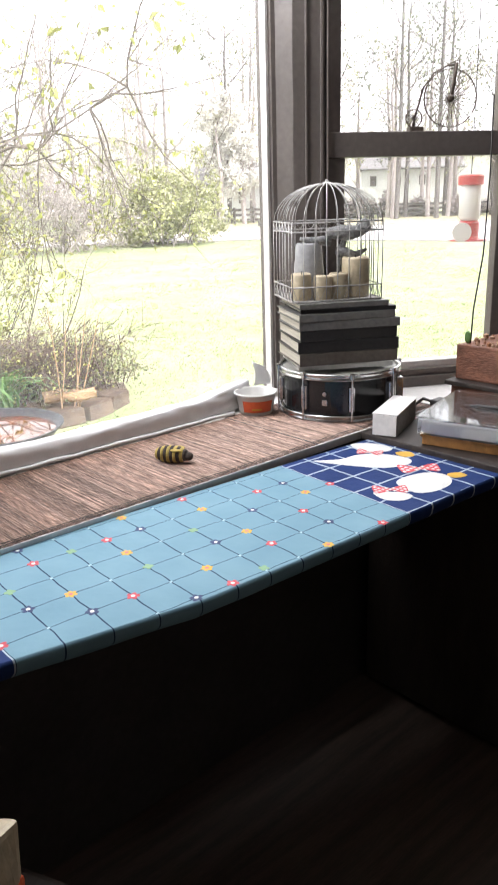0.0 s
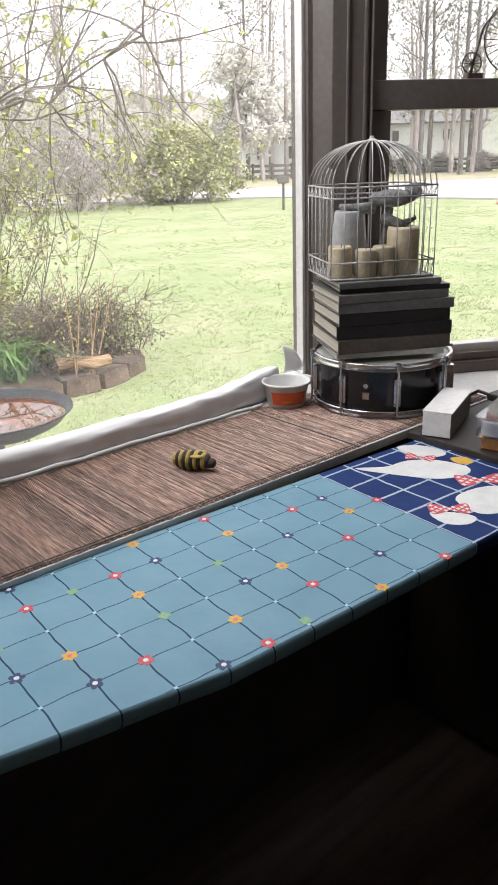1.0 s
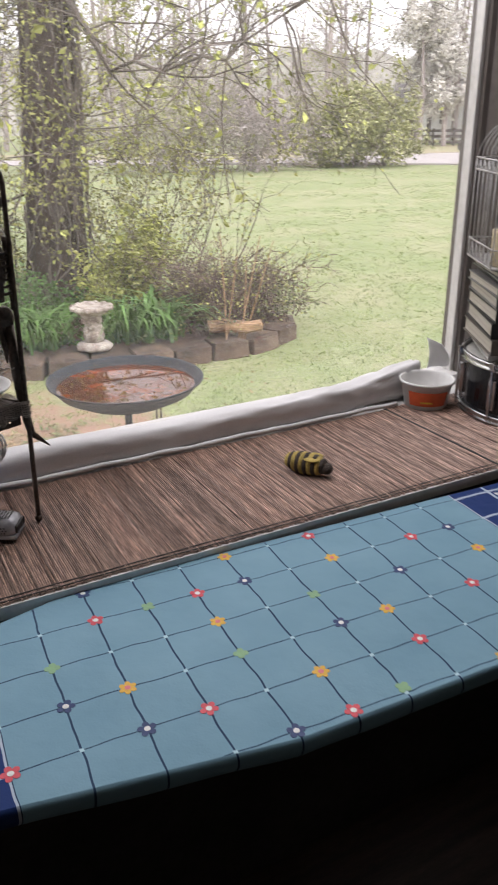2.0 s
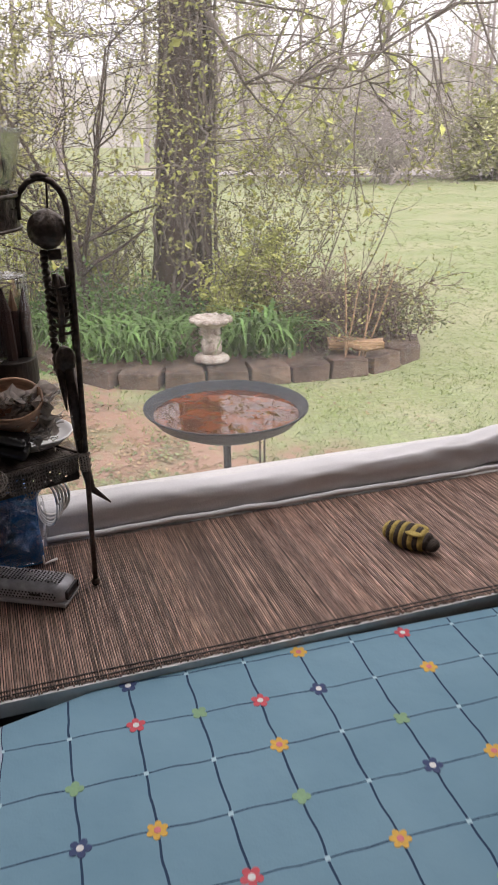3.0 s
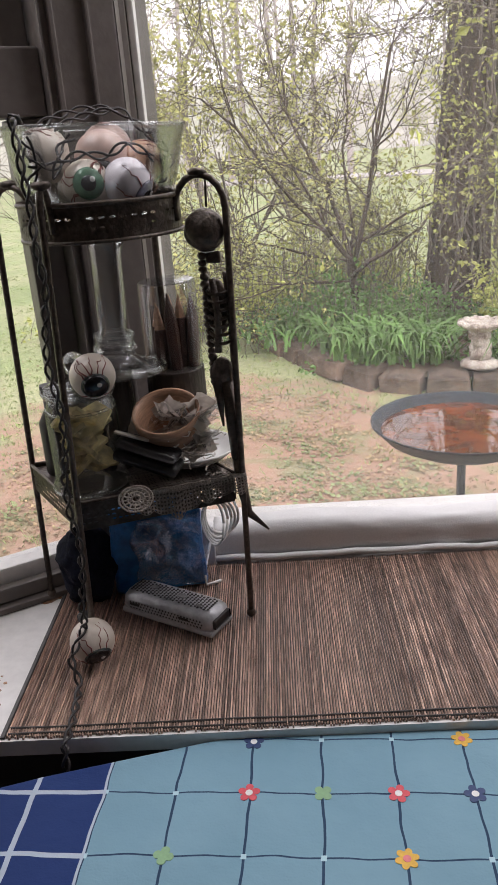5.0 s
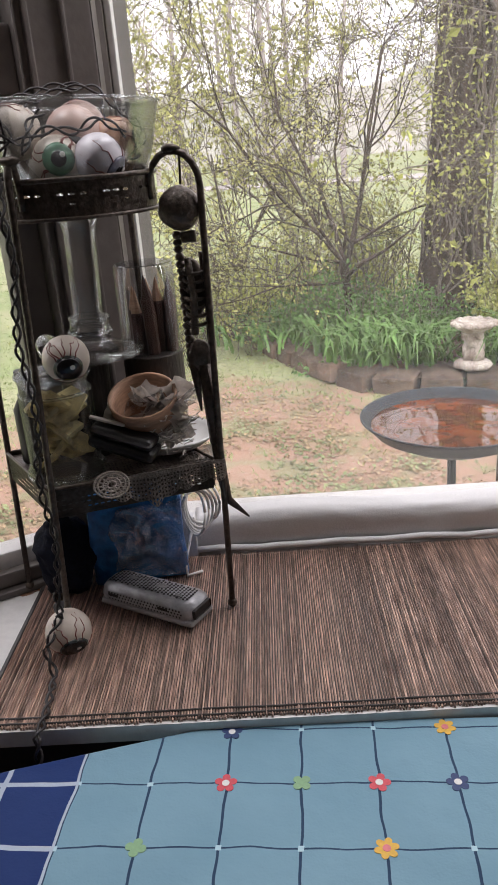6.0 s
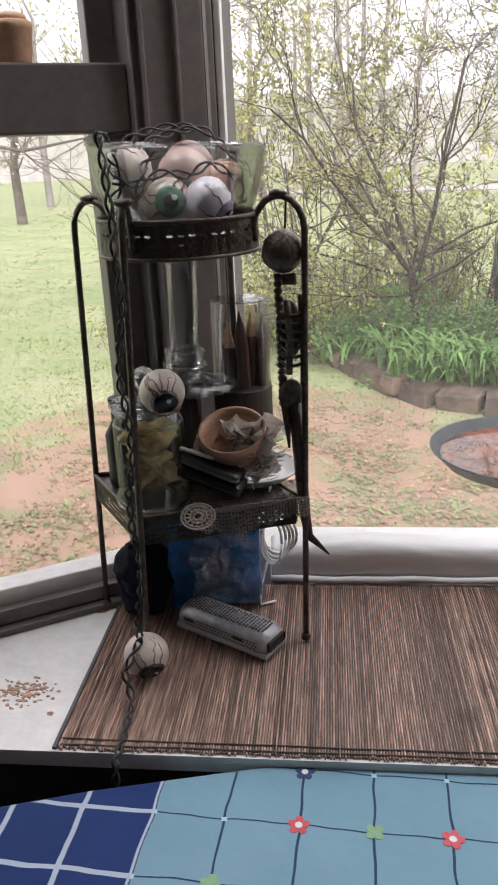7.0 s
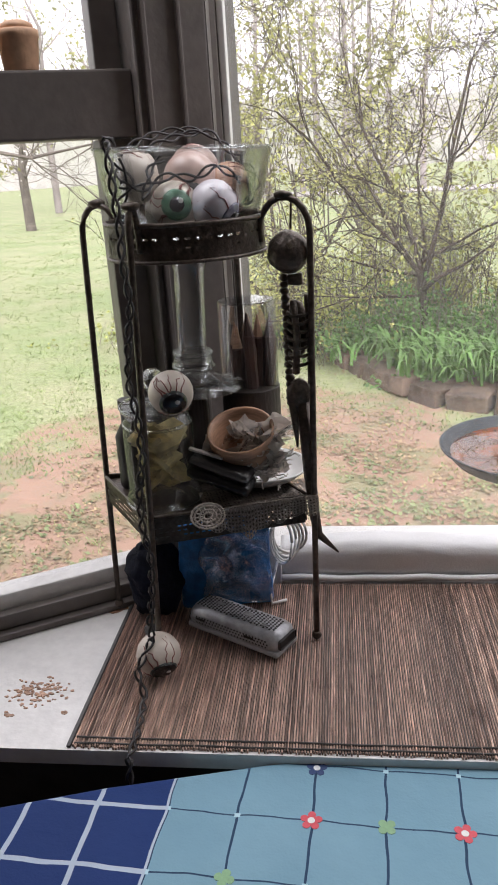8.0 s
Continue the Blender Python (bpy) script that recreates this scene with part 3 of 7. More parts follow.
# ---- more materials for the things ----
M.update(
    chrome=surf("worn_chrome", (0.62, 0.62, 0.63), 0.22, 1.0, vary=0.12, scale=20, fine=120, bump=0.03),
    drum_wrap=surf("black_drum_wrap", (0.012, 0.012, 0.014), 0.18, vary=0.2, scale=10, fine=90, bump=0.02),
    drum_head=surf("drum_skin", (0.55, 0.54, 0.5), 0.6, vary=0.1),
    wire=surf("white_wire", (0.46, 0.45, 0.44), 0.5, 0.1, vary=0.15, scale=30, fine=150, bump=0.1),
    wax=surf("cream_wax", (0.50, 0.42, 0.29), 0.5, vary=0.12, scale=18, fine=80, bump=0.1),
    grey_wax=surf("grey_ceramic", (0.36, 0.36, 0.37), 0.45, vary=0.1, scale=12),
    stone=surf("grey_stone_ornament", (0.30, 0.30, 0.30), 0.8, vary=0.3, scale=40, fine=150, bump=0.4),
    page=surf("paper_edges", (0.52, 0.48, 0.41), 0.85, vary=0.14, scale=20, fine=300, bump=0.3, stretch=(0.1, 0.1, 6)),
    cover_black=surf("black_book_cover", (0.022, 0.02, 0.02), 0.5, vary=0.2, scale=12),
    cover_grey=surf("grey_book_cover", (0.17, 0.165, 0.155), 0.55, vary=0.15, scale=12),
    cover_tan=surf("brown_book_cover", (0.115, 0.095, 0.08), 0.55, vary=0.15, scale=12),
    cover_white=surf("white_book_cover", (0.52, 0.51, 0.49), 0.5, vary=0.1, scale=12),
    plastic=surf("white_tub_plastic", (0.72, 0.71, 0.69), 0.35, vary=0.04, scale=10, bump=0.02),
    orange=surf("orange_label", (0.72, 0.13, 0.045), 0.45, vary=0.06, scale=20, bump=0.02),
    yellow_dk=surf("bee_yellow", (0.48, 0.36, 0.10), 0.85, vary=0.15, scale=60, fine=300, bump=0.4),
    brown_dk=surf("bee_brown", (0.055, 0.04, 0.03), 0.85, vary=0.2, scale=60, fine=300, bump=0.4),
    eye_orange=surf("eyeball_orange", (0.52, 0.30, 0.19), 0.35, vary=0.15, scale=30, bump=0.05),
    black_case=surf("black_leatherette", (0.010, 0.009, 0.010), 0.3, vary=0.2, scale=30, fine=300),
    eye_white=surf("eyeball_white", (0.56, 0.49, 0.42), 0.35, vary=0.06, scale=30, bump=0.05),
    vein=surf("red_vein", (0.20, 0.045, 0.035), 0.4, vary=0.1),
    iris=surf("dark_iris", (0.020, 0.030, 0.024), 0.3, vary=0.2, scale=60),
    blue_iris=surf("blue_grey_iris", (0.20, 0.20, 0.26), 0.3, vary=0.2, scale=60),
    green_iris=surf("green_iris", (0.10, 0.22, 0.14), 0.3, vary=0.3, scale=60),
    eye_pale=surf("eyeball_bluish_white", (0.62, 0.58, 0.62), 0.35, vary=0.05, scale=30, bump=0.05),
    eye_pink=surf("eyeball_pinkish", (0.56, 0.40, 0.35), 0.35, vary=0.10, scale=30, bump=0.05),
    pupil=surf("black_pupil", (0.01, 0.01, 0.012), 0.2, vary=0.1),
    cord=surf("black_cord", (0.018, 0.014, 0.014), 0.5, vary=0.2, bump=0),
    clear=glass("clear_glassware", 0.05, (0.975, 0.985, 0.98), 0.010, 0.6),
    film=glass("clear_plastic_film", 0.14, (0.96, 0.97, 0.98), 0.02, 0.85),
    blue=surf("blue_foil_bag", (0.012, 0.17, 0.50), 0.30, vary=0.25, scale=14, fine=80, bump=0.5),
    speck=surf("silver_speckled_case", (0.42, 0.42, 0.44), 0.35, 0.3, vary=0.2, scale=20, bump=0.1),
    paper=surf("pale_paper_scraps", (0.78, 0.72, 0.67), 0.8, vary=0.12, scale=25),
    dark_cloth=surf("blue_black_cloth", (0.008, 0.010, 0.022), 0.8, vary=0.3, scale=30, fine=200, bump=0.3, spec=0.2),
    chip=surf("dried_slices", (0.90, 0.80, 0.50), 0.7, vary=0.2, scale=30),
    lace=surf("crochet_lace", (0.36, 0.31, 0.27), 0.9, vary=0.2, scale=30, fine=300, bump=0.4),
    # pencil colour is darkened for the shade inside the glass
    pencil=surf("shaded_pencil_wood", (0.075, 0.03, 0.024), 0.5, vary=0.25, scale=30, rand=0.4),
    bowl_wood=surf("turned_wood", (0.48, 0.28, 0.18), 0.5, vary=0.2, scale=16, stretch=(1, 1, 5)),
    terracotta=surf("peach_terracotta", (0.62, 0.38, 0.24), 0.75, vary=0.1, scale=20),
    orange_wood=surf("varnished_pine", (0.42, 0.20, 0.06), 0.4, vary=0.2, scale=10, stretch=(0.4, 4, 4)),
    red_wood=surf("red_brown_wood", (0.24, 0.10, 0.06), 0.6, vary=0.25, scale=14, fine=70, bump=0.4, stretch=(1, 1, 3)),
    dark_wood=surf("dark_wood", (0.035, 0.025, 0.02), 0.6, vary=0.25, scale=8, stretch=(1, 5, 1)),
    rust=surf("rust_stain", (0.28, 0.12, 0.06), 0.9, vary=0.3, scale=60, fine=300, bump=0.5, second=(0.45, 0.33, 0.25)),
    red_glass=surf("red_plastic", (0.55, 0.05, 0.05), 0.3, vary=0.08),
)
solid = bpy.data.materials.new("solid_glass")
solid.use_nodes = True
sb = solid.node_tree.nodes["Principled BSDF"]
sb.inputs["Transmission Weight"].default_value, sb.inputs["Roughness"].default_value, sb.inputs["IOR"].default_value = 1.0, 0.02, 1.48
M["solid_glass"] = solid
BASE = DECK + 0.0045


def bar(name, pts, r, material, parent, label="", seg=8, smooth=True):
    return part(name, tube(bm_new(), pts, r, seg), material, parent, label, smooth)


# the slices and paper let light through
for key, share in (("chip", 0.5), ("paper", 0.35)):
    nt = M[key].node_tree
    thin, blend = nt.nodes.new("ShaderNodeBsdfTranslucent"), nt.nodes.new("ShaderNodeMixShader")
    blend.inputs[0].default_value = share
    tone = nt.nodes["Principled BSDF"].inputs["Base Color"].links[0].from_socket
    nt.links.new(tone, thin.inputs["Color"])
    nt.links.new(nt.nodes["Principled BSDF"].outputs[0], blend.inputs[1])
    nt.links.new(thin.outputs[0], blend.inputs[2])
    nt.links.new(blend.outputs[0], nt.nodes["Material Output"].inputs["Surface"])


# ---- snare drum ----
def snare_drum(x, y):
    at = Matrix.Translation((x, y, BASE))
    d = thing("snare_drum", "black snare drum with chrome hoops and lugs on the reed mat", "drum", at=at)
    part("shell", lathe(bm_new(), [(0.164, 0.012), (0.1645, 0.014), (0.1645, 0.116), (0.164, 0.118)], 64), M["drum_wrap"], d, smooth=False)
    part("head", lathe(bm_new(), [(0.165, 0.119), (0.165, 0.122), (0.16, 0.1235)], 64), M["drum_head"], d, "pale drum skin")
    for z in (0.0, 0.114):
        bm = bm_new()
        prof = [(0.1665, z), (0.173, z), (0.1745, z + 0.003), (0.1715, z + 0.006), (0.1715, z + 0.012), (0.1745, z + 0.015), (0.173, z + 0.018), (0.1665, z + 0.018)]
        rings = [[bm.verts.new((r * math.cos(2 * math.pi * q / 72), r * math.sin(2 * math.pi * q / 72), h)) for q in range(72)] for r, h in prof]
        for k in range(len(prof)):
            a, b = rings[k], rings[(k + 1) % len(prof)]
            for q in range(72):
                bm.faces.new((a[q], a[(q + 1) % 72], b[(q + 1) % 72], b[q]))
        part("hoop", bm, M["chrome"], d, "chrome counter hoop", smooth=True)
    for k in range(8):
        a = radians(45 * k + 8)
        m = pose(0, 0, 0, 0, 0, math.degrees(a))
        lug = part("lug", box(bm_new(), (0.162, -0.009, 0.03), (0.174, 0.009, 0.098), 0.004, m), M["chrome"], d, "chrome lug")
        part("tension_rod", tube(bm_new(), [m @ Vector((0.177, 0, 0.004)), m @ Vector((0.177, 0, 0.131))], 0.0028, 8), M["chrome"], lug)
        part("claw", box(bm_new(), (0.168, -0.006, 0.118), (0.181, 0.006, 0.136), 0.002, m), M["chrome"], lug)
    m = pose(0, 0, 0, 0, 0, 208)
    plate = part("badge", box(bm_new(), (0.163, -0.008, 0.045), (0.168, 0.008, 0.062), 0.002, m), M["chrome"], d)
    part("vent", lathe(bm_new(), [(0.006, 0), (0.006, 0.006), (0.003, 0.007)], 12, m @ Matrix.Translation((0.163, 0, 0.078)) @ pose(0, 0, 0, 0, 90, 0)), M["chrome"], d)
    m = pose(0, 0, 0, 0, 0, -40)
    part("strainer", box(bm_new(), (0.163, -0.012, 0.02), (0.185, 0.012, 0.085), 0.004, m), M["chrome"], d, "chrome snare strainer")
    return d


snare_drum(1.108, 0.198)

# ---- books on the drum, turned like the slanting window ----
MB = pose(1.100, 0.205, 0, 0, 0, -30)
BOOKS = [(0.265, 0.215, 0.014, "cover_white", -3, 0.0), (0.280, 0.225, 0.033, "cover_tan", 1, 0.0), (0.284, 0.222, 0.032, "cover_black", -1, 0.004), (0.275, 0.220, 0.029, "cover_black", 1, 0.0),
         (0.284, 0.225, 0.024, "cover_grey", 0, 0.005), (0.272, 0.215, 0.020, "cover_grey", 2, -0.006), (0.266, 0.21, 0.012, "cover_black", -2, 0.006), (0.250, 0.20, 0.015, "cover_grey", 1, -0.012)]
zb = BASE + 0.1365
for w, dp, h, cov, turn, off in BOOKS:
    at = MB @ pose(off, off * 0.5, zb, 0, 0, turn)
    b = thing("book", {"cover_white": "white hardback book at the foot of a stack", "cover_tan": "thick brown hardback book in a stack on a drum", "cover_black": "worn black hardback book in a stack on a drum", "cover_grey": "grey clothbound book in a stack on a drum"}[cov], "book", "books stacked on the drum", at=at)
    c = 0.0028
    part("cover", box(bm_new(), (-w / 2, -dp / 2, 0), (w / 2, dp / 2, c), 0.0008), M[cov], b)
    part("cover", box(bm_new(), (-w / 2, -dp / 2, h - c), (w / 2, dp / 2, h - 0.0004), 0.0008), M[cov], b)
    part("spine", box(bm_new(), (-w / 2, -dp / 2 - 0.001, 0.0005), (w / 2, -dp / 2 + 0.003, h - 0.0008), 0.0012), M[cov], b)
    part("page_block", box(bm_new(), (-w / 2 + 0.004, -dp / 2 + 0.004, c + 0.0002), (w / 2 - 0.004, dp / 2 - 0.004, h - c - 0.0002)), M["page"], b, "yellowed paper edges")
    zb += h + 0.0002

# ---- bird cage with candles ----
def bird_cage():
    m = MB @ pose(-0.024, 0.012, zb, 0, 0, 0)
    c = thing("bird_cage", "white wire bird cage with domed top standing on books", "bird cage", at=m)
    w, d, h, top = 0.125, 0.098, 0.205, 0.303
    loop = [(-w, -d), (w, -d), (w, d), (-w, d)]

    def ring(z, r=0.0022, k=1.0):
        pts = [(x * k, y * k, z) for x, y in loop]
        return bar("wire_ring", pts + pts[:1], r, M["wire"], c, seg=6)
    for z in (0.003, 0.04, 0.182, h):
        ring(z)
    part("floor_tray", box(bm_new(), (-w, -d, 0), (w, d, 0.003), 0.001), M["wire"], c)
    for i in range(4):
        (x0, y0), (x1, y1) = loop[i], loop[(i + 1) % 4]
        n = 8 if i % 2 == 0 else 6
        for k in range(n):
            x, y = x0 + (x1 - x0) * k / n, y0 + (y1 - y0) * k / n
            pts = [(x, y, 0.003), (x, y, h)]
            bar("bar", pts, 0.0014, M["wire"], c, seg=5)
            dome = []
            for q in range(9):
                a = q / 8 * math.pi / 2
                dome.append((x * math.cos(a) * 0.985 + 0.004 * math.copysign(1, x) * (q == 8), y * math.cos(a), h + (top - h) * math.sin(a)))
            bar("dome_wire", dome, 0.0014, M["wire"], c, seg=5)
        # small scroll work in the two bands
        for z0, z1 in ((0.004, 0.039), (0.183, 0.204)):
            zig = []
            nn = 16 if i % 2 == 0 else 12
            for k in range(nn + 1):
                zig.append((x0 + (x1 - x0) * k / nn, y0 + (y1 - y0) * k / nn, z0 if k % 2 else z1))
            bar("scroll_band", zig, 0.001, M["wire"], c, seg=4)
    part("finial", lathe(bm_new(), [(0.012, top - 0.004), (0.014, top), (0.006, top + 0.004), (0.004, top + 0.010)], 12), M["wire"], c)
    return m


MC = bird_cage()
for x, y, r, h, turn in ((-0.088, -0.055, 0.023, 0.058, 0), (-0.032, -0.068, 0.022, 0.052, 10), (0.016, -0.055, 0.023, 0.055, 30), (0.072, -0.035, 0.033, 0.088, 50), (-0.06, 0.04, 0.026, 0.05, 70)):
    r, h = r * 1.15, h * 1.22
    cd = thing("pillar_candle", "cream pillar candle standing inside the wire cage", "candle", "candles in the cage", at=MC @ pose(x, y, 0.0035, 0, 0, turn))
    part("wax_body", wobble(lathe(bm_new(), [(r * 0.96, 0), (r, 0.003), (r, h * 0.93), (r * 0.9, h), (r * 0.55, h - 0.004), (0.002, h - 0.005)], 24), 0.0012, 40, x * 50), M["wax"], cd, smooth=True)
    bar("wick", [(0, 0, h - 0.006), (0.001, 0, h + 0.005)], 0.0009, M["cord"], cd, seg=5)
vs = thing("vase", "grey ceramic cone vase standing inside the cage", "vase", at=MC @ pose(-0.045, 0.02, 0.0035))
part("vase_body", lathe(bm_new(), [(0.045, 0), (0.047, 0.004), (0.041, 0.08), (0.036, 0.14), (0.033, 0.145), (0.030, 0.143), (0.034, 0.07)], 32), M["grey_wax"], vs, smooth=True)
# a stone bird figure on the perch, as one plain shape
bd = bm_new()
ball(bd, (0.045, -0.01, 0.17), 0.032, squash=(1.9, 0.8, 0.62))
ball(bd, (0.095, -0.012, 0.185), 0.020)
tube(bd, [(0.0, -0.01, 0.15), (-0.05, -0.008, 0.150), (-0.085, -0.006, 0.157)], [0.016, 0.012, 0.004], 10)
tube(bd, [(0.02, -0.012, 0.125), (0.07, -0.014, 0.108), (0.105, -0.014, 0.122)], [0.014, 0.012, 0.003], 10)
tube(bd, [(0.02, 0.0, 0.002), (0.03, -0.004, 0.09), (0.04, -0.01, 0.15)], [0.010, 0.006, 0.008], 10)
fig = part("bird_figurine", wobble(bd, 0.004, 60), M["stone"], None, "grey stone bird figurine inside the wire cage", smooth=True)
fig.matrix_world = MC @ pose(0.01, 0.01, 0.0035)
tagged(fig, category="figurine")

# ---- margarine tub ----
tub = thing("plastic_tub", "white plastic food tub with orange label, open and empty", "tub", at=Matrix.Translation((0.905, 0.335, BASE)))
part("tub_wall", lathe(bm_new(), [(0.045, 0), (0.047, 0.002), (0.057, 0.056), (0.0615, 0.057), (0.062, 0.062), (0.0595, 0.063), (0.0575, 0.060), (0.0555, 0.056), (0.0455, 0.004), (0.001, 0.003)], 48), M["plastic"], tub, smooth=True)
bm = bm_new()
for z0, z1, r0, r1 in ((0.010, 0.043, 0.0492, 0.0554),):
    rows = [[bm.verts.new((r * math.cos(a), r * math.sin(a), z)) for a in [radians(185 + 4 * k) for k in range(26)]] for r, z in ((r0, z0), (r1, z1), (r1 - 0.001, z1), (r0 - 0.001, z0))]
    for i in range(4):
        a, b = rows[i], rows[(i + 1) % 4]
        for q in range(25):
            bm.faces.new((a[q], a[q + 1], b[q + 1], b[q]))
lab = part("label_band", bm, M["orange"], tub, "orange red printed label")
part("print_bar", box(bm_new(), (0.0525, -0.015, 0.018), (0.0532, 0.012, 0.022), 0, pose(0, 0, 0, 0, 0, 232)), M["print_yellow"], lab)
part("dusty_bottom", wobble(lathe(bm_new(), [(0.049, 0.022), (0.0495, 0.024), (0.030, 0.027), (0.001, 0.025)], 28), 0.002, 60), M["cover_grey"], tub, "grey dusty scraps inside", smooth=True)
# loose end of clear film standing behind the tub
bm = bm_new()
fv = [[bm.verts.new((0.972 + 0.050 * u + 0.012 * math.sin(3 * v + u), 0.415 + 0.01 * math.sin(4 * u + 2 * v), BASE + 0.05 + 0.075 * v - 0.02 * u * v)) for u in [q / 6 for q in range(7)]] for v in [q / 6 for q in range(7)]]
for a, b in zip(fv, fv[1:]):
    for q in range(6):
        bm.faces.new((a[q], a[q + 1], b[q + 1], b[q]))
bmesh.ops.solidify(bm, geom=bm.faces[:], thickness=0.0012)
tagged(part("fabric_scrap", bm, M["fabric"], None, "white fabric scrap standing against the window corner", True), category="fabric scrap")

# ---- striped bee toy ----
bee = thing("toy_bee", "small yellow and brown striped plush bee lying on the mat", "toy", at=pose(0.474, 0.155, BASE + 0.019, 0, 0, -57))
for k in range(10):
    x0, x1 = -0.042 + k * 0.0078, -0.042 + (k + 1) * 0.0078
    prof = []
    for x in (x0, (x0 + x1) / 2, x1):
        q = (x + 0.003) / 0.046
        prof.append((0.0205 * max(0.12, 1 - q * q) ** 0.5 * (1.06 if x not in (x0, x1) else 0.98), x))
    part("stripe", lathe(bm_new(), prof, 20, pose(0, 0, 0, 0, 90, 0)), M["yellow_dk" if k % 2 == 0 else "brown_dk"], bee, smooth=True)
part("face", ball(bm_new(), (0.038, 0, -0.003), 0.013, squash=(0.9, 1, 0.8)), M["brown_dk"], bee, smooth=True)
for sy in (-1, 1):
    part("wing", ball(bm_new(), (0.012, sy * 0.013, 0.014), 0.014, squash=(1, 0.55, 0.22)), M["yellow_dk"], bee, smooth=True)

# ---- iron plant stand in the corner ----
FL, FR, BL, BR = Vector((-0.200, 0.146, 0)), Vector((-0.005, 0.212, 0)), Vector((-0.292, 0.285, 0)), Vector((-0.095, 0.345, 0))
CEN = Vector((-0.140, 0.250, 0))
stand = thing("plant_stand", "rusty wrought iron plant stand with middle shelf and top ring", "plant stand")
RINGZ, RINGR, SHELF = 1.254, 0.090, 0.956
for foot, lean in ((FL, Vector((0.018, 0.006, 0))), (FR, Vector((0.008, 0.0, 0))), (BL, Vector((0.016, 0.004, 0))), (BR, Vector((0.0, -0.01, 0)))):
    top = foot + lean
    inward = (CEN - top)
    inward.z = 0
    gap = inward.length - RINGR
    inward.normalize()
    rr = gap / 2
    pts = [foot + Vector((0, 0, BASE + 0.004)), foot.lerp(top, 0.4) + Vector((0, 0, SHELF)), top + Vector((0, 0, 1.275))]
    for k in range(1, 10):
        a = math.pi * k / 9
        pts.append(top + inward * (rr - rr * math.cos(a)) + Vector((0, 0, 1.275 + 0.036 * math.sin(a))))
    pts.append(top + inward * (2 * rr) + Vector((0, 0, RINGZ + 0.01)))
    leg = bar("leg", pts, 0.0038, M["iron"], stand, seg=10)
    part("foot_ball", ball(bm_new(), foot + Vector((0, 0, BASE + 0.006)), 0.0065, seg=12), M["iron"], leg, smooth=True)
    part("scroll", wobble(ball(bm_new(), top + inward * rr + Vector((0, 0, 1.313)), 0.006, seg=10, squash=(1.8, 1.2, 0.8)), 0.002, 120), M["iron"], leg, smooth=True)


def hoop_at(r, z0, z1):
    def fn(u, v):
        a = 2 * math.pi * u
        return CEN + Vector((r * math.cos(a), r * math.sin(a), z0 + (z1 - z0) * v))
    return fn


# top hoop: a pierced band between two rolled rims
part("hoop_band", pierced(bm_new(), hoop_at(RINGR, RINGZ, RINGZ + 0.038), 48, 4, lambda i, j: ((0.62, 0.30) if j == 2 and i % 4 != 3 else (0.5, 0.22) if j == 1 and i % 5 == 2 else 0), 0.0018), M["iron"], stand, "pierced iron band")
for z, r in ((RINGZ, 0.0022), (RINGZ + 0.038, 0.0028)):
    bar("rim", [CEN + Vector(((RINGR + 0.001) * math.cos(a), (RINGR + 0.001) * math.sin(a), z)) for a in np.linspace(0, 2 * math.pi, 49)], r, M["iron"], stand, seg=6)
# shelf: four-sided tray with a pierced rim
corners = [c + (CEN - c).normalized() * 0.010 for c in (FL, FR, BR, BL)]
part("shelf_plate", prism(bm_new(), [(c.x, c.y) for c in corners], SHELF - 0.004, SHELF), M["iron"], stand)
for a, b in zip(corners, corners[1:] + corners[:1]):
    d = (b - a).normalized()
    nrm = Vector((d.y, -d.x, 0)) * 0.003
    side = pierced(bm_new(), lambda u, v: a.lerp(b, u) + nrm + Vector((0, 0, SHELF - 0.032 + 0.036 * v)), 26, 6, lambda i, j: ((0.66, 0.34) if 1 <= j <= 3 and (i * 3 + j * 5) % 7 not in (0, 3) else 0), 0.0012)
    rim = part("shelf_rim", side, M["iron"], stand, "pierced iron rim of the shelf")
    bar("rim_wire", [a + nrm + Vector((0, 0, SHELF + 0.004)), b + nrm + Vector((0, 0, SHELF + 0.004))], 0.0022, M["iron"], rim, seg=6)

# glass goblet in the ring, on a dark tin
tin = thing("round_tin", "dark lidded round tin on the stand shelf", "tin", at=Matrix.Translation((-0.168, 0.283, SHELF + 0.0005)))
part("tin_body", lathe(bm_new(), [(0.029, 0), (0.030, 0.003), (0.030, 0.118), (0.029, 0.120)], 32), M["dark_wood"], tin)
part("lid", lathe(bm_new(), [(0.046, 0.1205), (0.046, 0.1315), (0.042, 0.1345), (0.002, 0.1352)], 32), M["dark_wood"], tin)
gob = thing("glass_goblet", "large clear stemmed glass bowl holding eyeball lights", "glass bowl", at=pose(-0.147, 0.252, 1.0925, 0, 2.2, 0))
gp = [(0.060, 0.0), (0.062, 0.003), (0.046, 0.008), (0.026, 0.016), (0.021, 0.024), (0.024, 0.032), (0.0225, 0.040), (0.0175, 0.048), (0.0180, 0.140), (0.024, 0.158), (0.058, 0.172), (0.079, 0.194), (0.090, 0.226), (0.0985, 0.270), (0.1005, 0.275), (0.0985, 0.275), (0.0965, 0.270), (0.088, 0.227), (0.077, 0.197), (0.056, 0.176), (0.004, 0.172)]
part("goblet_glass", lathe(bm_new(), gp, 48), M["clear"], gob, smooth=True)
ringb = bm_new()
tube(ringb, [(0.0995 * math.cos(a), 0.0995 * math.sin(a), 0.275) for a in np.linspace(0, 2 * math.pi, 65)], 0.0017, 6)
part("rim", ringb, M["clear"], gob, "thick glass rim", smooth=True)
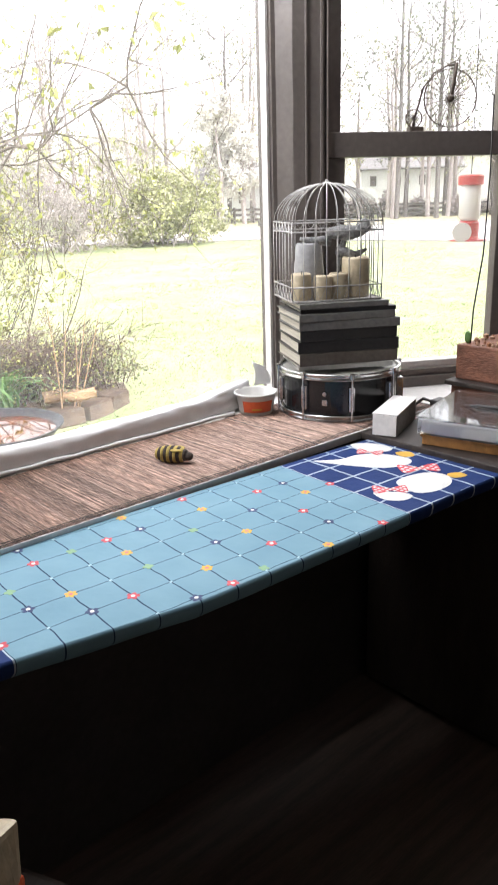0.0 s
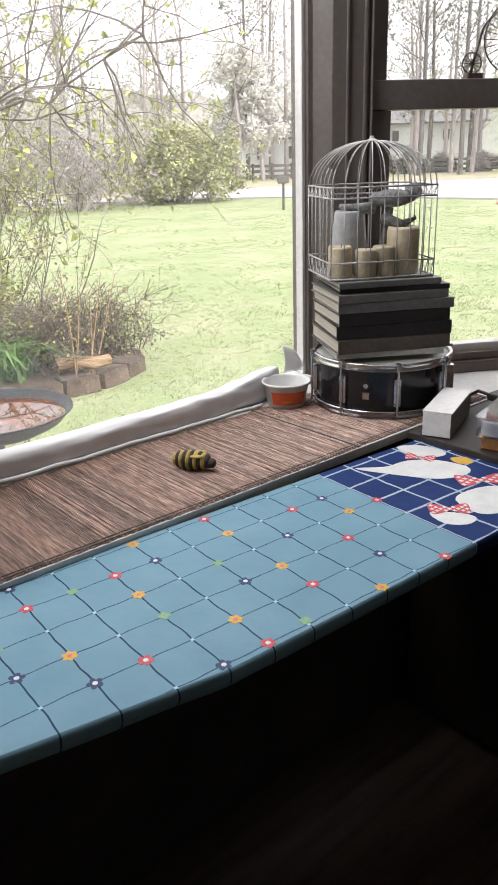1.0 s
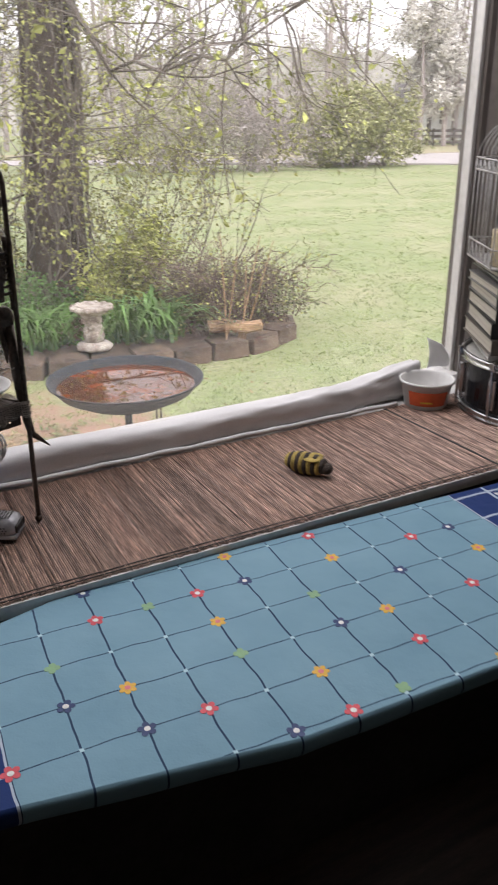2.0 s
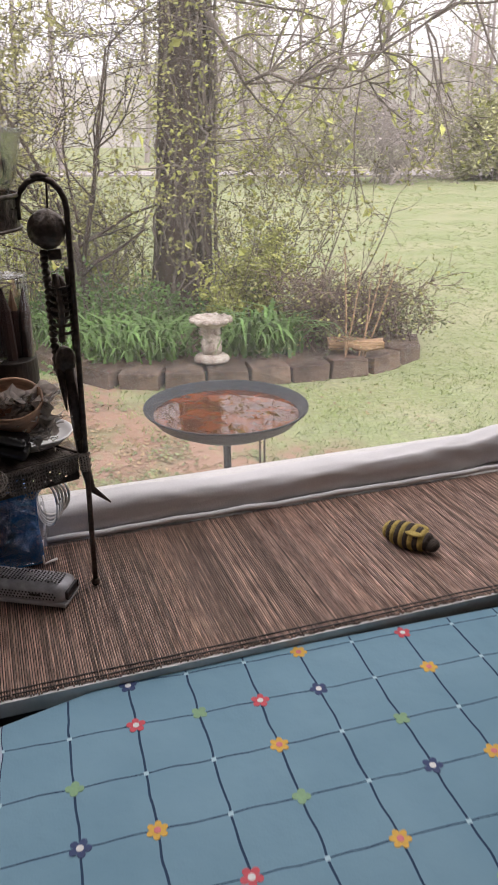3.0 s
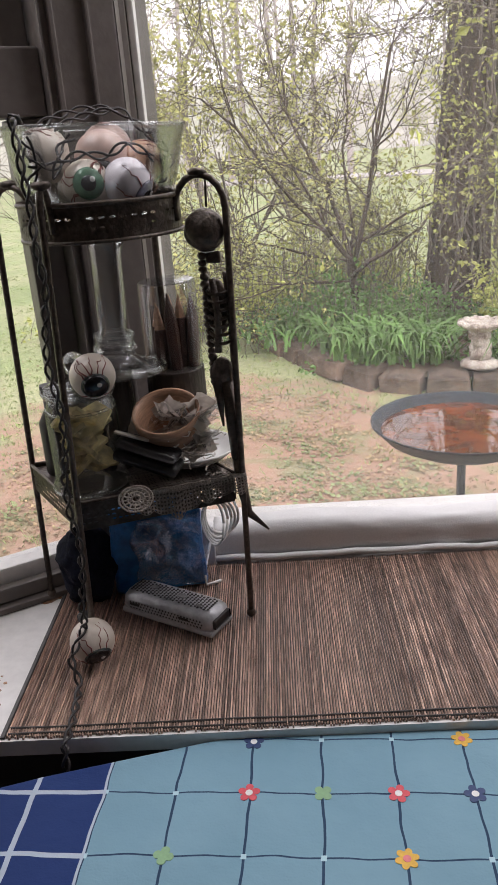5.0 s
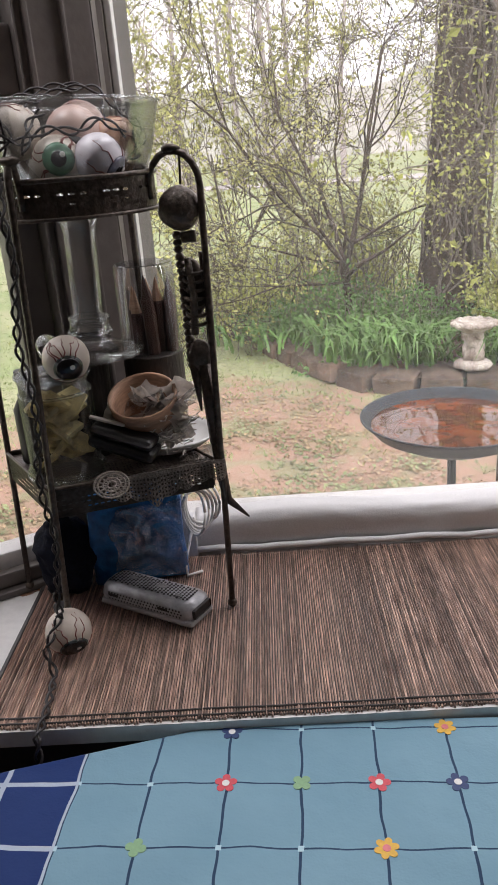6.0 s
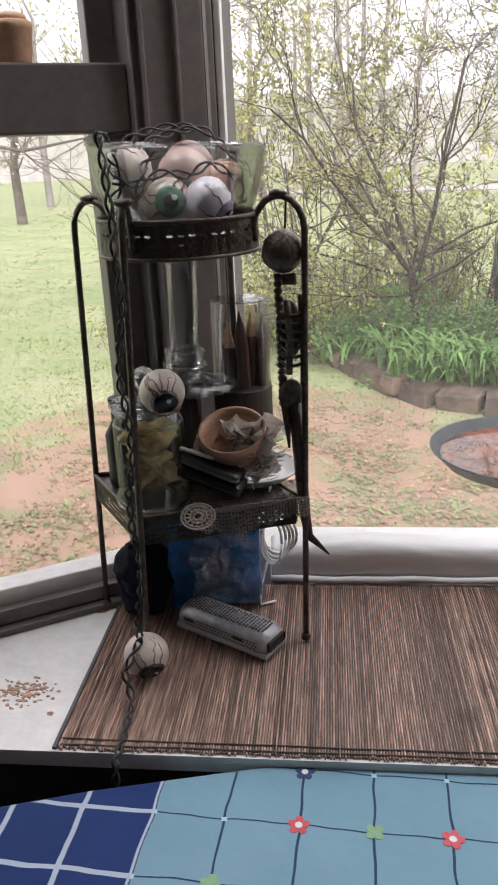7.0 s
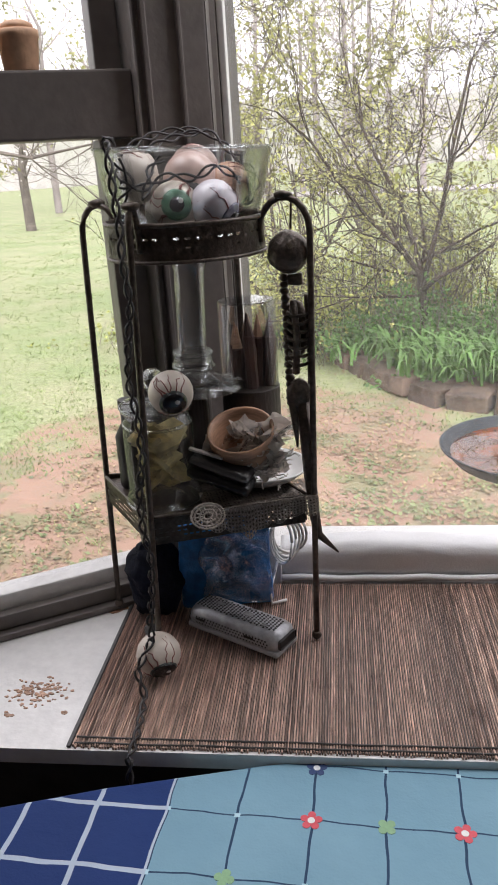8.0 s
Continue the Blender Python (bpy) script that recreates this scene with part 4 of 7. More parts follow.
for zr, rr in ((0.027, 0.0245), (0.043, 0.0225)):
    ringb = bm_new()
    tube(ringb, [(rr * math.cos(a), rr * math.sin(a), zr) for a in np.linspace(0, 2 * math.pi, 33)], 0.0028, 6)
    part("stem_ring", ringb, M["clear"], gob, "moulded glass ring", smooth=True)


def eyeball(c, look_at, r=0.0275, iris="iris", white="eye_white"):
    """A plastic eyeball light: ball, iris, pupil, glint and red veins."""
    d = (Vector(look_at) - Vector(c)).normalized()
    at = Matrix.Translation(c) @ d.to_track_quat("Z", "Y").to_matrix().to_4x4()
    e = thing("eyeball_light", "plastic bloodshot eyeball light on a black cord", "novelty light", "eyeball string lights", at=at)
    part("ball", ball(bm_new(), (0, 0, 0), r, seg=28), M[white], e, smooth=True)

    def cap(name, a0, a1, lift, mat, parent):
        prof = [((r + lift) * math.sin(radians(a)), (r + lift) * math.cos(radians(a))) for a in np.linspace(a0, a1, 7)]
        return part(name, lathe(bm_new(), prof, 24), mat, parent, smooth=True)
    ir = cap("iris", 38, 0.5, 0.0002, M[iris], e)
    cap("pupil", 33 if iris == "iris" else 17, 0.5, 0.0004, M["pupil"], ir)
    glint = part("glint", ball(bm_new(), ((r * 0.16), r * 0.14, r * 0.985 + 0.0008), 0.0030, seg=8, squash=(1, 1, 0.2)), M["plastic"], ir)
    rng = random.Random(int(abs(c[0] * 9000 + c[2] * 700)))
    for k in range(9):
        a, pts = rng.uniform(0, 6.28), []
        for q in range(7):
            th = radians(36 + q * rng.uniform(9, 13))
            a += rng.uniform(-0.16, 0.16)
            pts.append(((r + 0.0001) * math.sin(th) * math.cos(a), (r + 0.0001) * math.sin(th) * math.sin(a), (r + 0.0001) * math.cos(th)))
        bar("vein", pts, [0.0009 - 0.0001 * q for q in range(7)], M["vein"], e, seg=4)
    part("socket", lathe(bm_new(), [(0.007, -r - 0.012), (0.008, -r - 0.010), (0.008, -r + 0.003)], 12), M["cord"], e, "black lamp socket")
    return e


cx, cy = CEN.x, CEN.y
HEAP = [((-0.140, 0.197, 1.309), (-0.095, 0.05, 1.325), 0.0262, "green_iris", "eye_white"), ((-0.097, 0.198, 1.308), (-0.02, 0.17, 1.253), 0.0262, "blue_iris", "eye_pale"),
        ((-0.187, 0.212, 1.340), (-0.30, 0.20, 1.42), 0.029, "iris", "eye_white"), ((-0.127, 0.232, 1.334), (-0.10, 0.40, 1.42), 0.030, "iris", "eye_pink"),
        ((-0.086, 0.245, 1.324), (0.05, 0.26, 1.30), 0.0265, "iris", "eye_orange"), ((-0.198, 0.268, 1.345), (-0.30, 0.35, 1.40), 0.027, "iris", "eye_white"),
        ((-0.132, 0.290, 1.343), (-0.10, 0.45, 1.42), 0.029, "iris", "eye_pink"), ((-0.158, 0.246, 1.300), (-0.2, 0.4, 1.2), 0.027, "iris", "eye_white"), ((-0.100, 0.296, 1.312), (0.0, 0.4, 1.3), 0.026, "iris", "eye_orange")]
for spot, aim, r, ir, wh in HEAP:
    eyeball(spot, aim, r, ir, wh)
eyeball((-0.162, 0.186, 1.104), (-0.125, 0.075, 1.066), 0.0262)
eyeball((-0.197, 0.130, BASE + 0.031), (-0.155, 0.050, 0.735), 0.0275)


def twisted(pts, r=0.0017, pitch=0.042, name="light_cord", parent=None):
    """Two thin strands wound round each other along a line."""
    pts = [Vector(p) for p in pts]
    fine = []
    for a, b in zip(pts, pts[1:]):
        k = max(1, round((b - a).length / 0.004))
        fine += [a.lerp(b, q / k) for q in range(k)]
    fine.append(pts[-1])
    for phase in (0, math.pi):
        run, line = 0.0, []
        for i, p in enumerate(fine):
            d = (fine[min(i + 1, len(fine) - 1)] - fine[max(i - 1, 0)]).normalized()
            u = d.cross(Vector((0.3, -0.9, 0.2))).normalized()
            v = d.cross(u)
            ang = 2 * math.pi * run / pitch + phase
            line.append(p + (u * math.cos(ang) + v * math.sin(ang)) * 0.0034)
            run += (fine[min(i + 1, len(fine) - 1)] - p).length
        bar("strand", line, r, M["cord"], parent, seg=5)


lights_cord = thing("string_light_cord", "twisted black cord of the eyeball lights", "cord")
hang = [(-0.192, 0.172, 1.376), (-0.196, 0.155, 1.378), (-0.192, 0.146, 1.345), (-0.188, 0.142, 1.29)]
for k in range(12):
    z = 1.26 - 0.043 * k
    hang.append((-0.187 - 0.0012 * k + 0.005 * math.sin(k * 1.7), 0.134 - 0.0005 * k, z))
hang += [(-0.199, 0.118, BASE + 0.062), (-0.216, 0.096, BASE + 0.03), (-0.205, 0.080, BASE + 0.006), (-0.200, 0.03, BASE + 0.005), (-0.199, -0.02, BASE + 0.004), (-0.200, -0.028, BASE - 0.03), (-0.200, -0.030, BASE - 0.12)]
twisted(hang, parent=lights_cord)


def arc_line(points, n=10):
    """A smooth line through points."""
    p, out = [Vector(q) for q in points], []
    for i in range(len(p) - 1):
        p0, p1, p2, p3 = p[max(0, i - 1)], p[i], p[i + 1], p[min(len(p) - 1, i + 2)]
        for q in range(n):
            t = q / n
            out.append(0.5 * (2 * p1 + (p2 - p0) * t + (2 * p0 - 5 * p1 + 4 * p2 - p3) * t * t + (3 * p1 - p0 - 3 * p2 + p3) * t ** 3))
    return out + [p[-1]]


# the cord wanders over the heap and hangs out over the bowl's rim
for run in ([(-0.192, 0.170, 1.336), (-0.196, 0.190, 1.360), (-0.178, 0.225, 1.365), (-0.150, 0.262, 1.378), (-0.112, 0.285, 1.382), (-0.082, 0.270, 1.358), (-0.066, 0.245, 1.345), (-0.058, 0.225, 1.318)],
            [(-0.190, 0.168, 1.335), (-0.168, 0.176, 1.330), (-0.140, 0.186, 1.340), (-0.115, 0.196, 1.336), (-0.094, 0.205, 1.346), (-0.070, 0.222, 1.330)],
            [(-0.205, 0.245, 1.366), (-0.185, 0.275, 1.380), (-0.150, 0.300, 1.388), (-0.115, 0.312, 1.384)],
            [(-0.190, 0.166, 1.358), (-0.180, 0.172, 1.338), (-0.184, 0.170, 1.326), (-0.196, 0.172, 1.312)],
            [(-0.150, 0.205, 1.358), (-0.162, 0.196, 1.348), (-0.160, 0.180, 1.338), (-0.168, 0.172, 1.318)],
            [(-0.062, 0.226, 1.345), (-0.054, 0.236, 1.330), (-0.060, 0.222, 1.312), (-0.070, 0.212, 1.305)]):
    twisted(arc_line(run), 0.0014, 0.048, parent=lights_cord)

# jar of dried slices
JX, JY = -0.189, 0.214
jar = thing("glass_jar", "clear lidded glass jar of yellow dried slices on the shelf", "jar", at=Matrix.Translation((JX, JY, SHELF + 0.001)) @ Matrix.Diagonal((0.97, 0.97, 1.10, 1)))
part("jar_glass", lathe(bm_new(), [(0.044, 0), (0.048, 0.003), (0.048, 0.010), (0.044, 0.016), (0.044, 0.092), (0.040, 0.100), (0.040, 0.108)], 36), M["clear"], jar, smooth=True)
lid = part("lid", lathe(bm_new(), [(0.0435, 0.1085), (0.044, 0.114), (0.040, 0.118), (0.020, 0.1205), (0.009, 0.122), (0.006, 0.128), (0.006, 0.133)], 36), M["clear"], jar, "clear glass lid with knob", smooth=True)
part("knob", ball(bm_new(), (0, 0, 0.1425), 0.0132, seg=24, squash=(1, 1, 0.92)), M["solid_glass"], lid, "solid glass knob", smooth=True)
for zr, rr in ((0.0035, 0.0478), (0.094, 0.0425), (0.1085, 0.0415), (0.1135, 0.0445)):
    bm = bm_new()
    tube(bm, [(rr * math.cos(a), rr * math.sin(a), zr) for a in np.linspace(0, 2 * math.pi, 41)], 0.0018, 6)
    part("glass_bead", bm, M["clear"], jar, smooth=True)
rng = random.Random(4)
for k in range(20):
    bm = bm_new()
    prism(bm, [(-0.026, -0.014), (0.004, -0.020), (0.027, -0.006), (0.020, 0.016), (-0.012, 0.021)], 0, 0.0045)
    wobble(bm, 0.003, 60, k)
    sl = part("dried_slice", bm, M["chip"], jar)
    sl.matrix_basis = pose(rng.uniform(-0.012, 0.012), rng.uniform(-0.012, 0.012), 0.024 + 0.0030 * k, rng.uniform(-48, 48), rng.uniform(-48, 48), rng.uniform(0, 180))
tw = thing("brown_bottle", "small dark brown bottle behind the glass jar", "bottle", at=Matrix.Translation((-0.238, 0.262, SHELF + 0.001)))
part("bottle_body", lathe(bm_new(), [(0.018, 0), (0.020, 0.003), (0.020, 0.07), (0.010, 0.088), (0.010, 0.105)], 20), M["cord"], tw, smooth=True)
part("cap", lathe(bm_new(), [(0.012, 0.1055), (0.012, 0.118)], 16), M["cord"], tw)

# glass cylinder with pencils
pc = thing("pencil_glass", "tall clear glass cylinder holding wooden pencils darkened for shade", "pencil holder", at=Matrix.Translation((-0.083, 0.305, SHELF + 0.0105)) @ Matrix.Diagonal((1, 1, 0.925, 1)))
part("cylinder_glass", lathe(bm_new(), [(0.036, 0), (0.0365, 0.003), (0.0365, 0.236), (0.0355, 0.237)], 32), M["clear"], pc, smooth=True)
# added band: stands for dark contents seen through the clear glass
part("dark_band", lathe(bm_new(), [(0.0370, 0.045), (0.0378, 0.046), (0.0378, 0.118), (0.0370, 0.119)], 32), M["dark_wood"], pc, "dark band in place of the dark contents")
part("top_film", lathe(bm_new(), [(0.0345, 0.2375), (0.0345, 0.2390), (0.001, 0.2395)], 32), M["film"], pc, "clear plastic cover")
for k in range(7):
    a, r = k * 2.4 - 1.9, 0.022 * ((k + 0.6) / 7) ** 0.5
    h = 0.172 + 0.024 * ((k * 3) % 5) / 5
    at = Matrix.Translation((r * math.cos(a), r * math.sin(a), 0)) @ pose(0, 0, 0, 2 * math.sin(k), 2 * math.cos(k), 0)
    pn = part("pencil", lathe(bm_new(), [(0.0078, 0.007), (0.0080, 0.010), (0.0080, h), (0.0072, h + 0.002)], 8, at), M["pencil"], pc)
    part("sharpened_tip", lathe(bm_new(), [(0.0072, h + 0.0021), (0.0022, h + 0.026), (0.0006, h + 0.033)], 8, at), M["bowl_wood" if k % 3 else "pencil"], pn, "bare wooden sharpened tip")

# plate with scraps, black case, wooden bowl
PX, PY = -0.072, 0.275
pz = SHELF + 0.0035
plate = thing("white_plate", "white glazed plate heaped with paper scraps on the shelf", "plate", at=Matrix.Translation((PX, PY, pz)))
part("plate_disc", lathe(bm_new(), [(0.034, 0), (0.038, 0.001), (0.050, 0.006), (0.060, 0.014), (0.0625, 0.0175), (0.0605, 0.0185), (0.056, 0.0135), (0.046, 0.0075), (0.036, 0.0050), (0.001, 0.0045)], 48), M["plastic"], plate, smooth=True)
bwl = thing("wooden_bowl", "small turned wooden bowl tipped against the pencil glass", "bowl", at=pose(-0.089, 0.224, 1.041, 24, -4, 6))
part("bowl_shell", lathe(bm_new(), [(0.016, -0.052), (0.022, -0.050), (0.034, -0.034), (0.040, -0.012), (0.0415, 0.004), (0.0385, 0.004), (0.036, -0.012), (0.030, -0.031), (0.018, -0.044), (0.001, -0.046)], 32), M["bowl_wood"], bwl, smooth=True)
rng = random.Random(8)
for k in range(34):
    bm = bm_new()
    nn = 5
    s = rng.uniform(0.009, 0.021)
    g = [[bm.verts.new((s * (u - 2) / 2, s * (v - 2) / 2, 0)) for u in range(nn)] for v in range(nn)]
    for a, b in zip(g, g[1:]):
        for q in range(nn - 1):
            bm.faces.new((a[q], a[q + 1], b[q + 1], b[q]))
    wobble(bm, s * 0.6, 45, k * 3.0)
    bmesh.ops.solidify(bm, geom=bm.faces[:], thickness=0.0006)
    sc = part("paper_scrap", bm, M["paper"] if k % 3 else M["film"], None, "crumpled pale paper scrap lying on the plate")
    sc.matrix_world = pose(-0.066 + rng.gauss(0, 0.020), 0.226 + rng.uniform(-0.012, 0.016), 0.988 + rng.uniform(0, 0.058), rng.uniform(-60, 60), rng.uniform(-60, 60), rng.uniform(0, 360))
    tagged(sc, category="paper scrap", group="scraps on the plate")
bm = bm_new()
for k in range(60):
    a = rng.uniform(0, 6.28)
    p = Vector((-0.062 + rng.gauss(0, 0.014), 0.216 + rng.uniform(-0.014, 0.010), 0.974 + rng.uniform(0, 0.045)))
    pts = [p]
    for q in range(5):
        a += rng.uniform(-0.9, 0.9)
        pts.append(pts[-1] + Vector((0.006 * math.cos(a), 0.006 * math.sin(a), rng.uniform(-0.003, 0.005))))
    tube(bm, pts, 0.0007, 4)
tagged(part("shredded_straw", bm, M["paper"], None, "pale shredded straw lying on the plate"), category="straw", kind="stuff")
case = thing("glasses_case", "black oblong glasses case lying on the plate edge", "glasses case", at=pose(-0.112, 0.200, 0.996, 8, 16, -14) @ Matrix.Scale(0.90, 4))
part("case_lower", wobble(box(bm_new(), (-0.046, -0.019, -0.014), (0.046, 0.019, 0.003), 0.008), 0.001, 40), M["black_case"], case, smooth=True)
part("case_lid", wobble(box(bm_new(), (-0.045, -0.0185, 0.0035), (0.042, 0.0185, 0.019), 0.009), 0.001, 40), M["black_case"], case, smooth=True)
stick = part("wooden_stick", box(bm_new(), (-0.022, -0.003, 0), (0.022, 0.003, 0.003), 0.001), M["paper"], None, "flat pale wooden stick resting on the case")
stick.matrix_world = pose(-0.130, 0.200, 1.0215, 4, 14, -12)
tagged(stick, category="stick")


def doily():
    """A crochet doily: strips of thread with real holes, hanging over the shelf's front edge."""
    a, b = FL + (FR - FL) * 0.36, FL + (FR - FL) * 1.03
    d = (b - a).normalized()
    nrm = Vector((d.y, -d.x, 0))
    L = (b - a).length
    t = thing("lace_doily", "grey brown crochet lace doily hanging over the shelf edge", "doily")

    def drop(u):
        return 0.020 + 0.018 * (1 - abs(2 * u - 0.72)) ** 2 * (u < 0.98) + 0.005 * abs(math.sin(u * math.pi * 7))

    def hanging(u, v):
        return a + d * (u * L) + nrm * (0.0075 + 0.003 * math.sin(u * 22) * v + 0.002 * v) + Vector((0, 0, SHELF + 0.0075 - drop(u) * v))

    def lying(u, v):
        return a + d * (u * L) + nrm * 0.0075 - nrm * (0.066 * v) + Vector((0, 0, SHELF + 0.0075 - 0.004 * min(1, v * 4) + 0.0006 * math.sin(u * 31)))
    part("hanging_lace", pierced(bm_new(), hanging, 34, 7, lambda i, j: 0.62 if (j != 0 and (i + j) % 3) else (0.45 if j else 0), 0.0011), M["lace"], t)
    part("lying_lace", pierced(bm_new(), lying, 34, 14, lambda i, j: 0.62 if (i % 4 and j % 5) else 0, 0.0011), M["lace"], t)
    rs = bm_new()
    c = a + nrm * 0.013 + Vector((0, 0, SHELF + 0.004))
    m = Matrix.Translation(c) @ Matrix.Rotation(math.atan2(d.y, d.x), 4, "Z") @ Matrix.Rotation(radians(58), 4, "X")
    for rad in (0.005, 0.010, 0.016, 0.020):
        tube(rs, [m @ Vector((rad * math.cos(q * 0.3307), rad * 0.75 * math.sin(q * 0.3307), 0)) for q in range(20)], 0.0014, 5)
    for q in range(14):
        ang = q * 2 * math.pi / 14
        tube(rs, [m @ Vector((0.004 * math.cos(ang), 0.003 * math.sin(ang), 0)), m @ Vector((0.021 * math.cos(ang), 0.016 * math.sin(ang), 0))], 0.001, 5)
    tagged(part("rosette", rs, M["lace"], t, "round crochet rosette"), kind="stuff")


doily()

# hanging skeleton ornament: one plain dark shape
sk = bm_new()
sx, sy = -0.022, 0.222
ball(sk, (sx, sy, 1.252), 0.0235, seg=18, squash=(1, 0.95, 1))
tube(sk, [(sx + 0.004, sy, 1.276), (sx + 0.005, sy, 1.312)], 0.0012, 5)
box(sk, (sx - 0.002, sy - 0.004, 1.216), (sx + 0.015, sy + 0.006, 1.228), 0.002)
for k in range(20):
    ball(sk, (sx - 0.006 + 0.00012 * k, sy + 0.003, 1.224 - 0.0078 * k), 0.0058, seg=8, squash=(1, 1, 0.8))
for k in range(7):
    z = 1.186 - 0.0095 * k
    pts = [(sx - 0.004 + 0.017 * (1 - math.cos(a)) * 0.75, sy - 0.013 * math.sin(a), z - 0.003 * math.sin(a)) for a in np.linspace(0, math.pi, 7)]
    tube(sk, pts, 0.0021, 5)
tube(sk, [(sx + 0.020, sy - 0.002, 1.205), (sx + 0.022, sy - 0.003, 1.15), (sx + 0.021, sy - 0.002, 1.10)], 0.0042, 6)
tube(sk, [(sx + 0.003, sy - 0.008, 1.200), (sx + 0.007, sy - 0.012, 1.16), (sx + 0.004, sy - 0.01, 1.115)], 0.0042, 6)
ball(sk, (sx + 0.008, sy + 0.004, 1.165), 0.013, seg=12, squash=(0.9, 0.5, 2.6))
ball(sk, (sx + 0.006, sy, 1.088), 0.015, seg=12, squash=(1, 0.7, 1.3))
tube(sk, [(sx - 0.002, sy - 0.003, 1.078), (sx, sy - 0.004, 1.05), (sx + 0.002, sy - 0.003, 1.022)], [0.005, 0.004, 0.001], 6)
tube(sk, [(sx + 0.010, sy - 0.002, 1.078), (sx + 0.013, sy, 1.03), (sx + 0.016, sy, 0.978)], [0.008, 0.0085, 0.008], 6)
tube(sk, [(sx + 0.016, sy, 0.978), (sx + 0.020, sy - 0.004, 0.93), (sx + 0.024, sy - 0.006, 0.905), (sx + 0.048, sy - 0.010, 0.882)], [0.008, 0.007, 0.006, 0.001], 6)
sk = part("hanging_ornament", wobble(sk, 0.0015, 140), M["iron"], None, "dark metal hanging skeleton ornament on the stand", smooth=True)
tagged(sk, category="ornament")

# under the shelf: blue bag, speckled case, white cables
bag = thing("blue_gift_bag", "crumpled shiny blue foil bag under the stand shelf", "bag", at=pose(-0.138, 0.312, BASE, 0, 0, 10))
bm = box(bm_new(), (-0.062, -0.028, 0), (0.066, 0.028, 0.125), 0.006)
bmesh.ops.subdivide_edges(bm, edges=bm.edges, cuts=3, use_grid_fill=True)
part("bag_body", wobble(bm, 0.004, 25), M["blue"], bag)
bm = bm_new()
g = [[bm.verts.new((-0.03 + 0.10 * u, -0.036 - 0.004 * math.sin(5 * u + 3 * v), 0.012 + 0.112 * v)) for u in [q / 22 for q in range(23)]] for v in [q / 22 for q in range(23)]]
for a, b in zip(g, g[1:]):
    for q in range(22):
        bm.faces.new((a[q], a[q + 1], b[q + 1], b[q]))
wobble(bm, 0.016, 26, 4)
bmesh.ops.solidify(bm, geom=bm.faces[:], thickness=0.0006)
part("film_wrap", bm, M["film"], bag, "clear crinkled plastic wrap", smooth=True)
dk = thing("dark_bag", "dark cloth bundle beside the blue bag", "bag", at=pose(-0.232, 0.275, BASE, 0, 0, 20))
bm = ball(bm_new(), (0, 0, 0.055), 0.055, seg=40, squash=(0.75, 0.7, 1.0))
part("cloth_wrap", wobble(wobble(bm, 0.014, 28, 2), 0.006, 80, 5), M["dark_cloth"], dk, smooth=True)
MS = pose(-0.105, 0.216, BASE, 0, 0, -30)
sp = thing("speckled_case", "silver speckled rounded case with black dots lying on the mat", "case", at=MS)
part("case_body", box(bm_new(), (-0.074, -0.025, 0.0), (0.074, 0.025, 0.036), 0.017), M["speck"], sp, smooth=True)
part("base_strip", box(bm_new(), (-0.073, -0.0245, 0.004), (0.0735, 0.0245, 0.012), 0.003), M["grey_wax"], sp)
part("end_grille", box(bm_new(), (0.0725, -0.018, 0.013), (0.0745, 0.018, 0.026), 0.003), M["cord"], sp, "dark end opening")
dots = bm_new()
for i in range(26):
    for j in range(7):
        x, y = -0.062 + i * 0.0049, -0.0125 + j * 0.0042 + (0.0021 if i % 2 else 0)
        if y < 0.0135:
            prism(dots, [(x + 0.0016 * math.cos(q * 1.047), y + 0.0016 * math.sin(q * 1.047)) for q in range(6)], 0.0358, 0.0364)
for i in range(24):
    for j in range(3):
        x, z = -0.056 + i * 0.0049, 0.0165 + j * 0.0042
        c = Vector((x + (0.0024 if j % 2 else 0), -0.0252, z))
        ring = [dots.verts.new(c + Vector((0.0013 * math.cos(q * 1.047), dy, 0.0013 * math.sin(q * 1.047)))) for dy in (0, 0.0006) for q in range(6)]
        dots.faces.new(ring[:6])
        for q in range(6):
            dots.faces.new((ring[q], ring[(q + 1) % 6], ring[6 + (q + 1) % 6], ring[6 + q]))
tagged(part("dot_pattern", dots, M["cord"], sp), kind="stuff")
for x, y, s in ((-0.035, 0.004, 0.006), (0.012, 0.002, 0.007), (0.045, -0.008, 0.004)):
    part("dark_patch", prism(bm_new(), [(x + s * (1.3 if q % 2 else 1.0) * math.cos(q * 0.785), y + s * 0.7 * math.sin(q * 0.785)) for q in range(8)], 0.0359, 0.0367), M["stone"], sp)
for x in (-0.05, 0.03):
    part("dark_patch", box(bm_new(), (x - 0.008, -0.0248, 0.019), (x + 0.008, -0.0238, 0.023), 0.001), M["cord"], sp)
cb = thing("white_cable_coil", "loosely coiled white cable hanging behind the blue bag", "cable")
for k in range(5):
    bar("cable_loop", [(-0.056 + 0.003 * k + (0.016 + 0.002 * k) * math.cos(a), 0.318 + 0.006 * k + 0.006 * math.sin(2 * a + k), BASE + 0.085 + 0.034 * math.sin(a) - 0.10 * 0.16 * k * 0 + 0.001 * k) for a in np.linspace(0, 2 * math.pi, 22)], 0.0022, M["plastic"], cb, seg=6)
bar("cable_tail", [(-0.062, 0.318, BASE + 0.055), (-0.072, 0.300, BASE + 0.02), (-0.070, 0.29, BASE + 0.003), (-0.05, 0.30, BASE + 0.003)], 0.0022, M["plastic"], cb, seg=6)
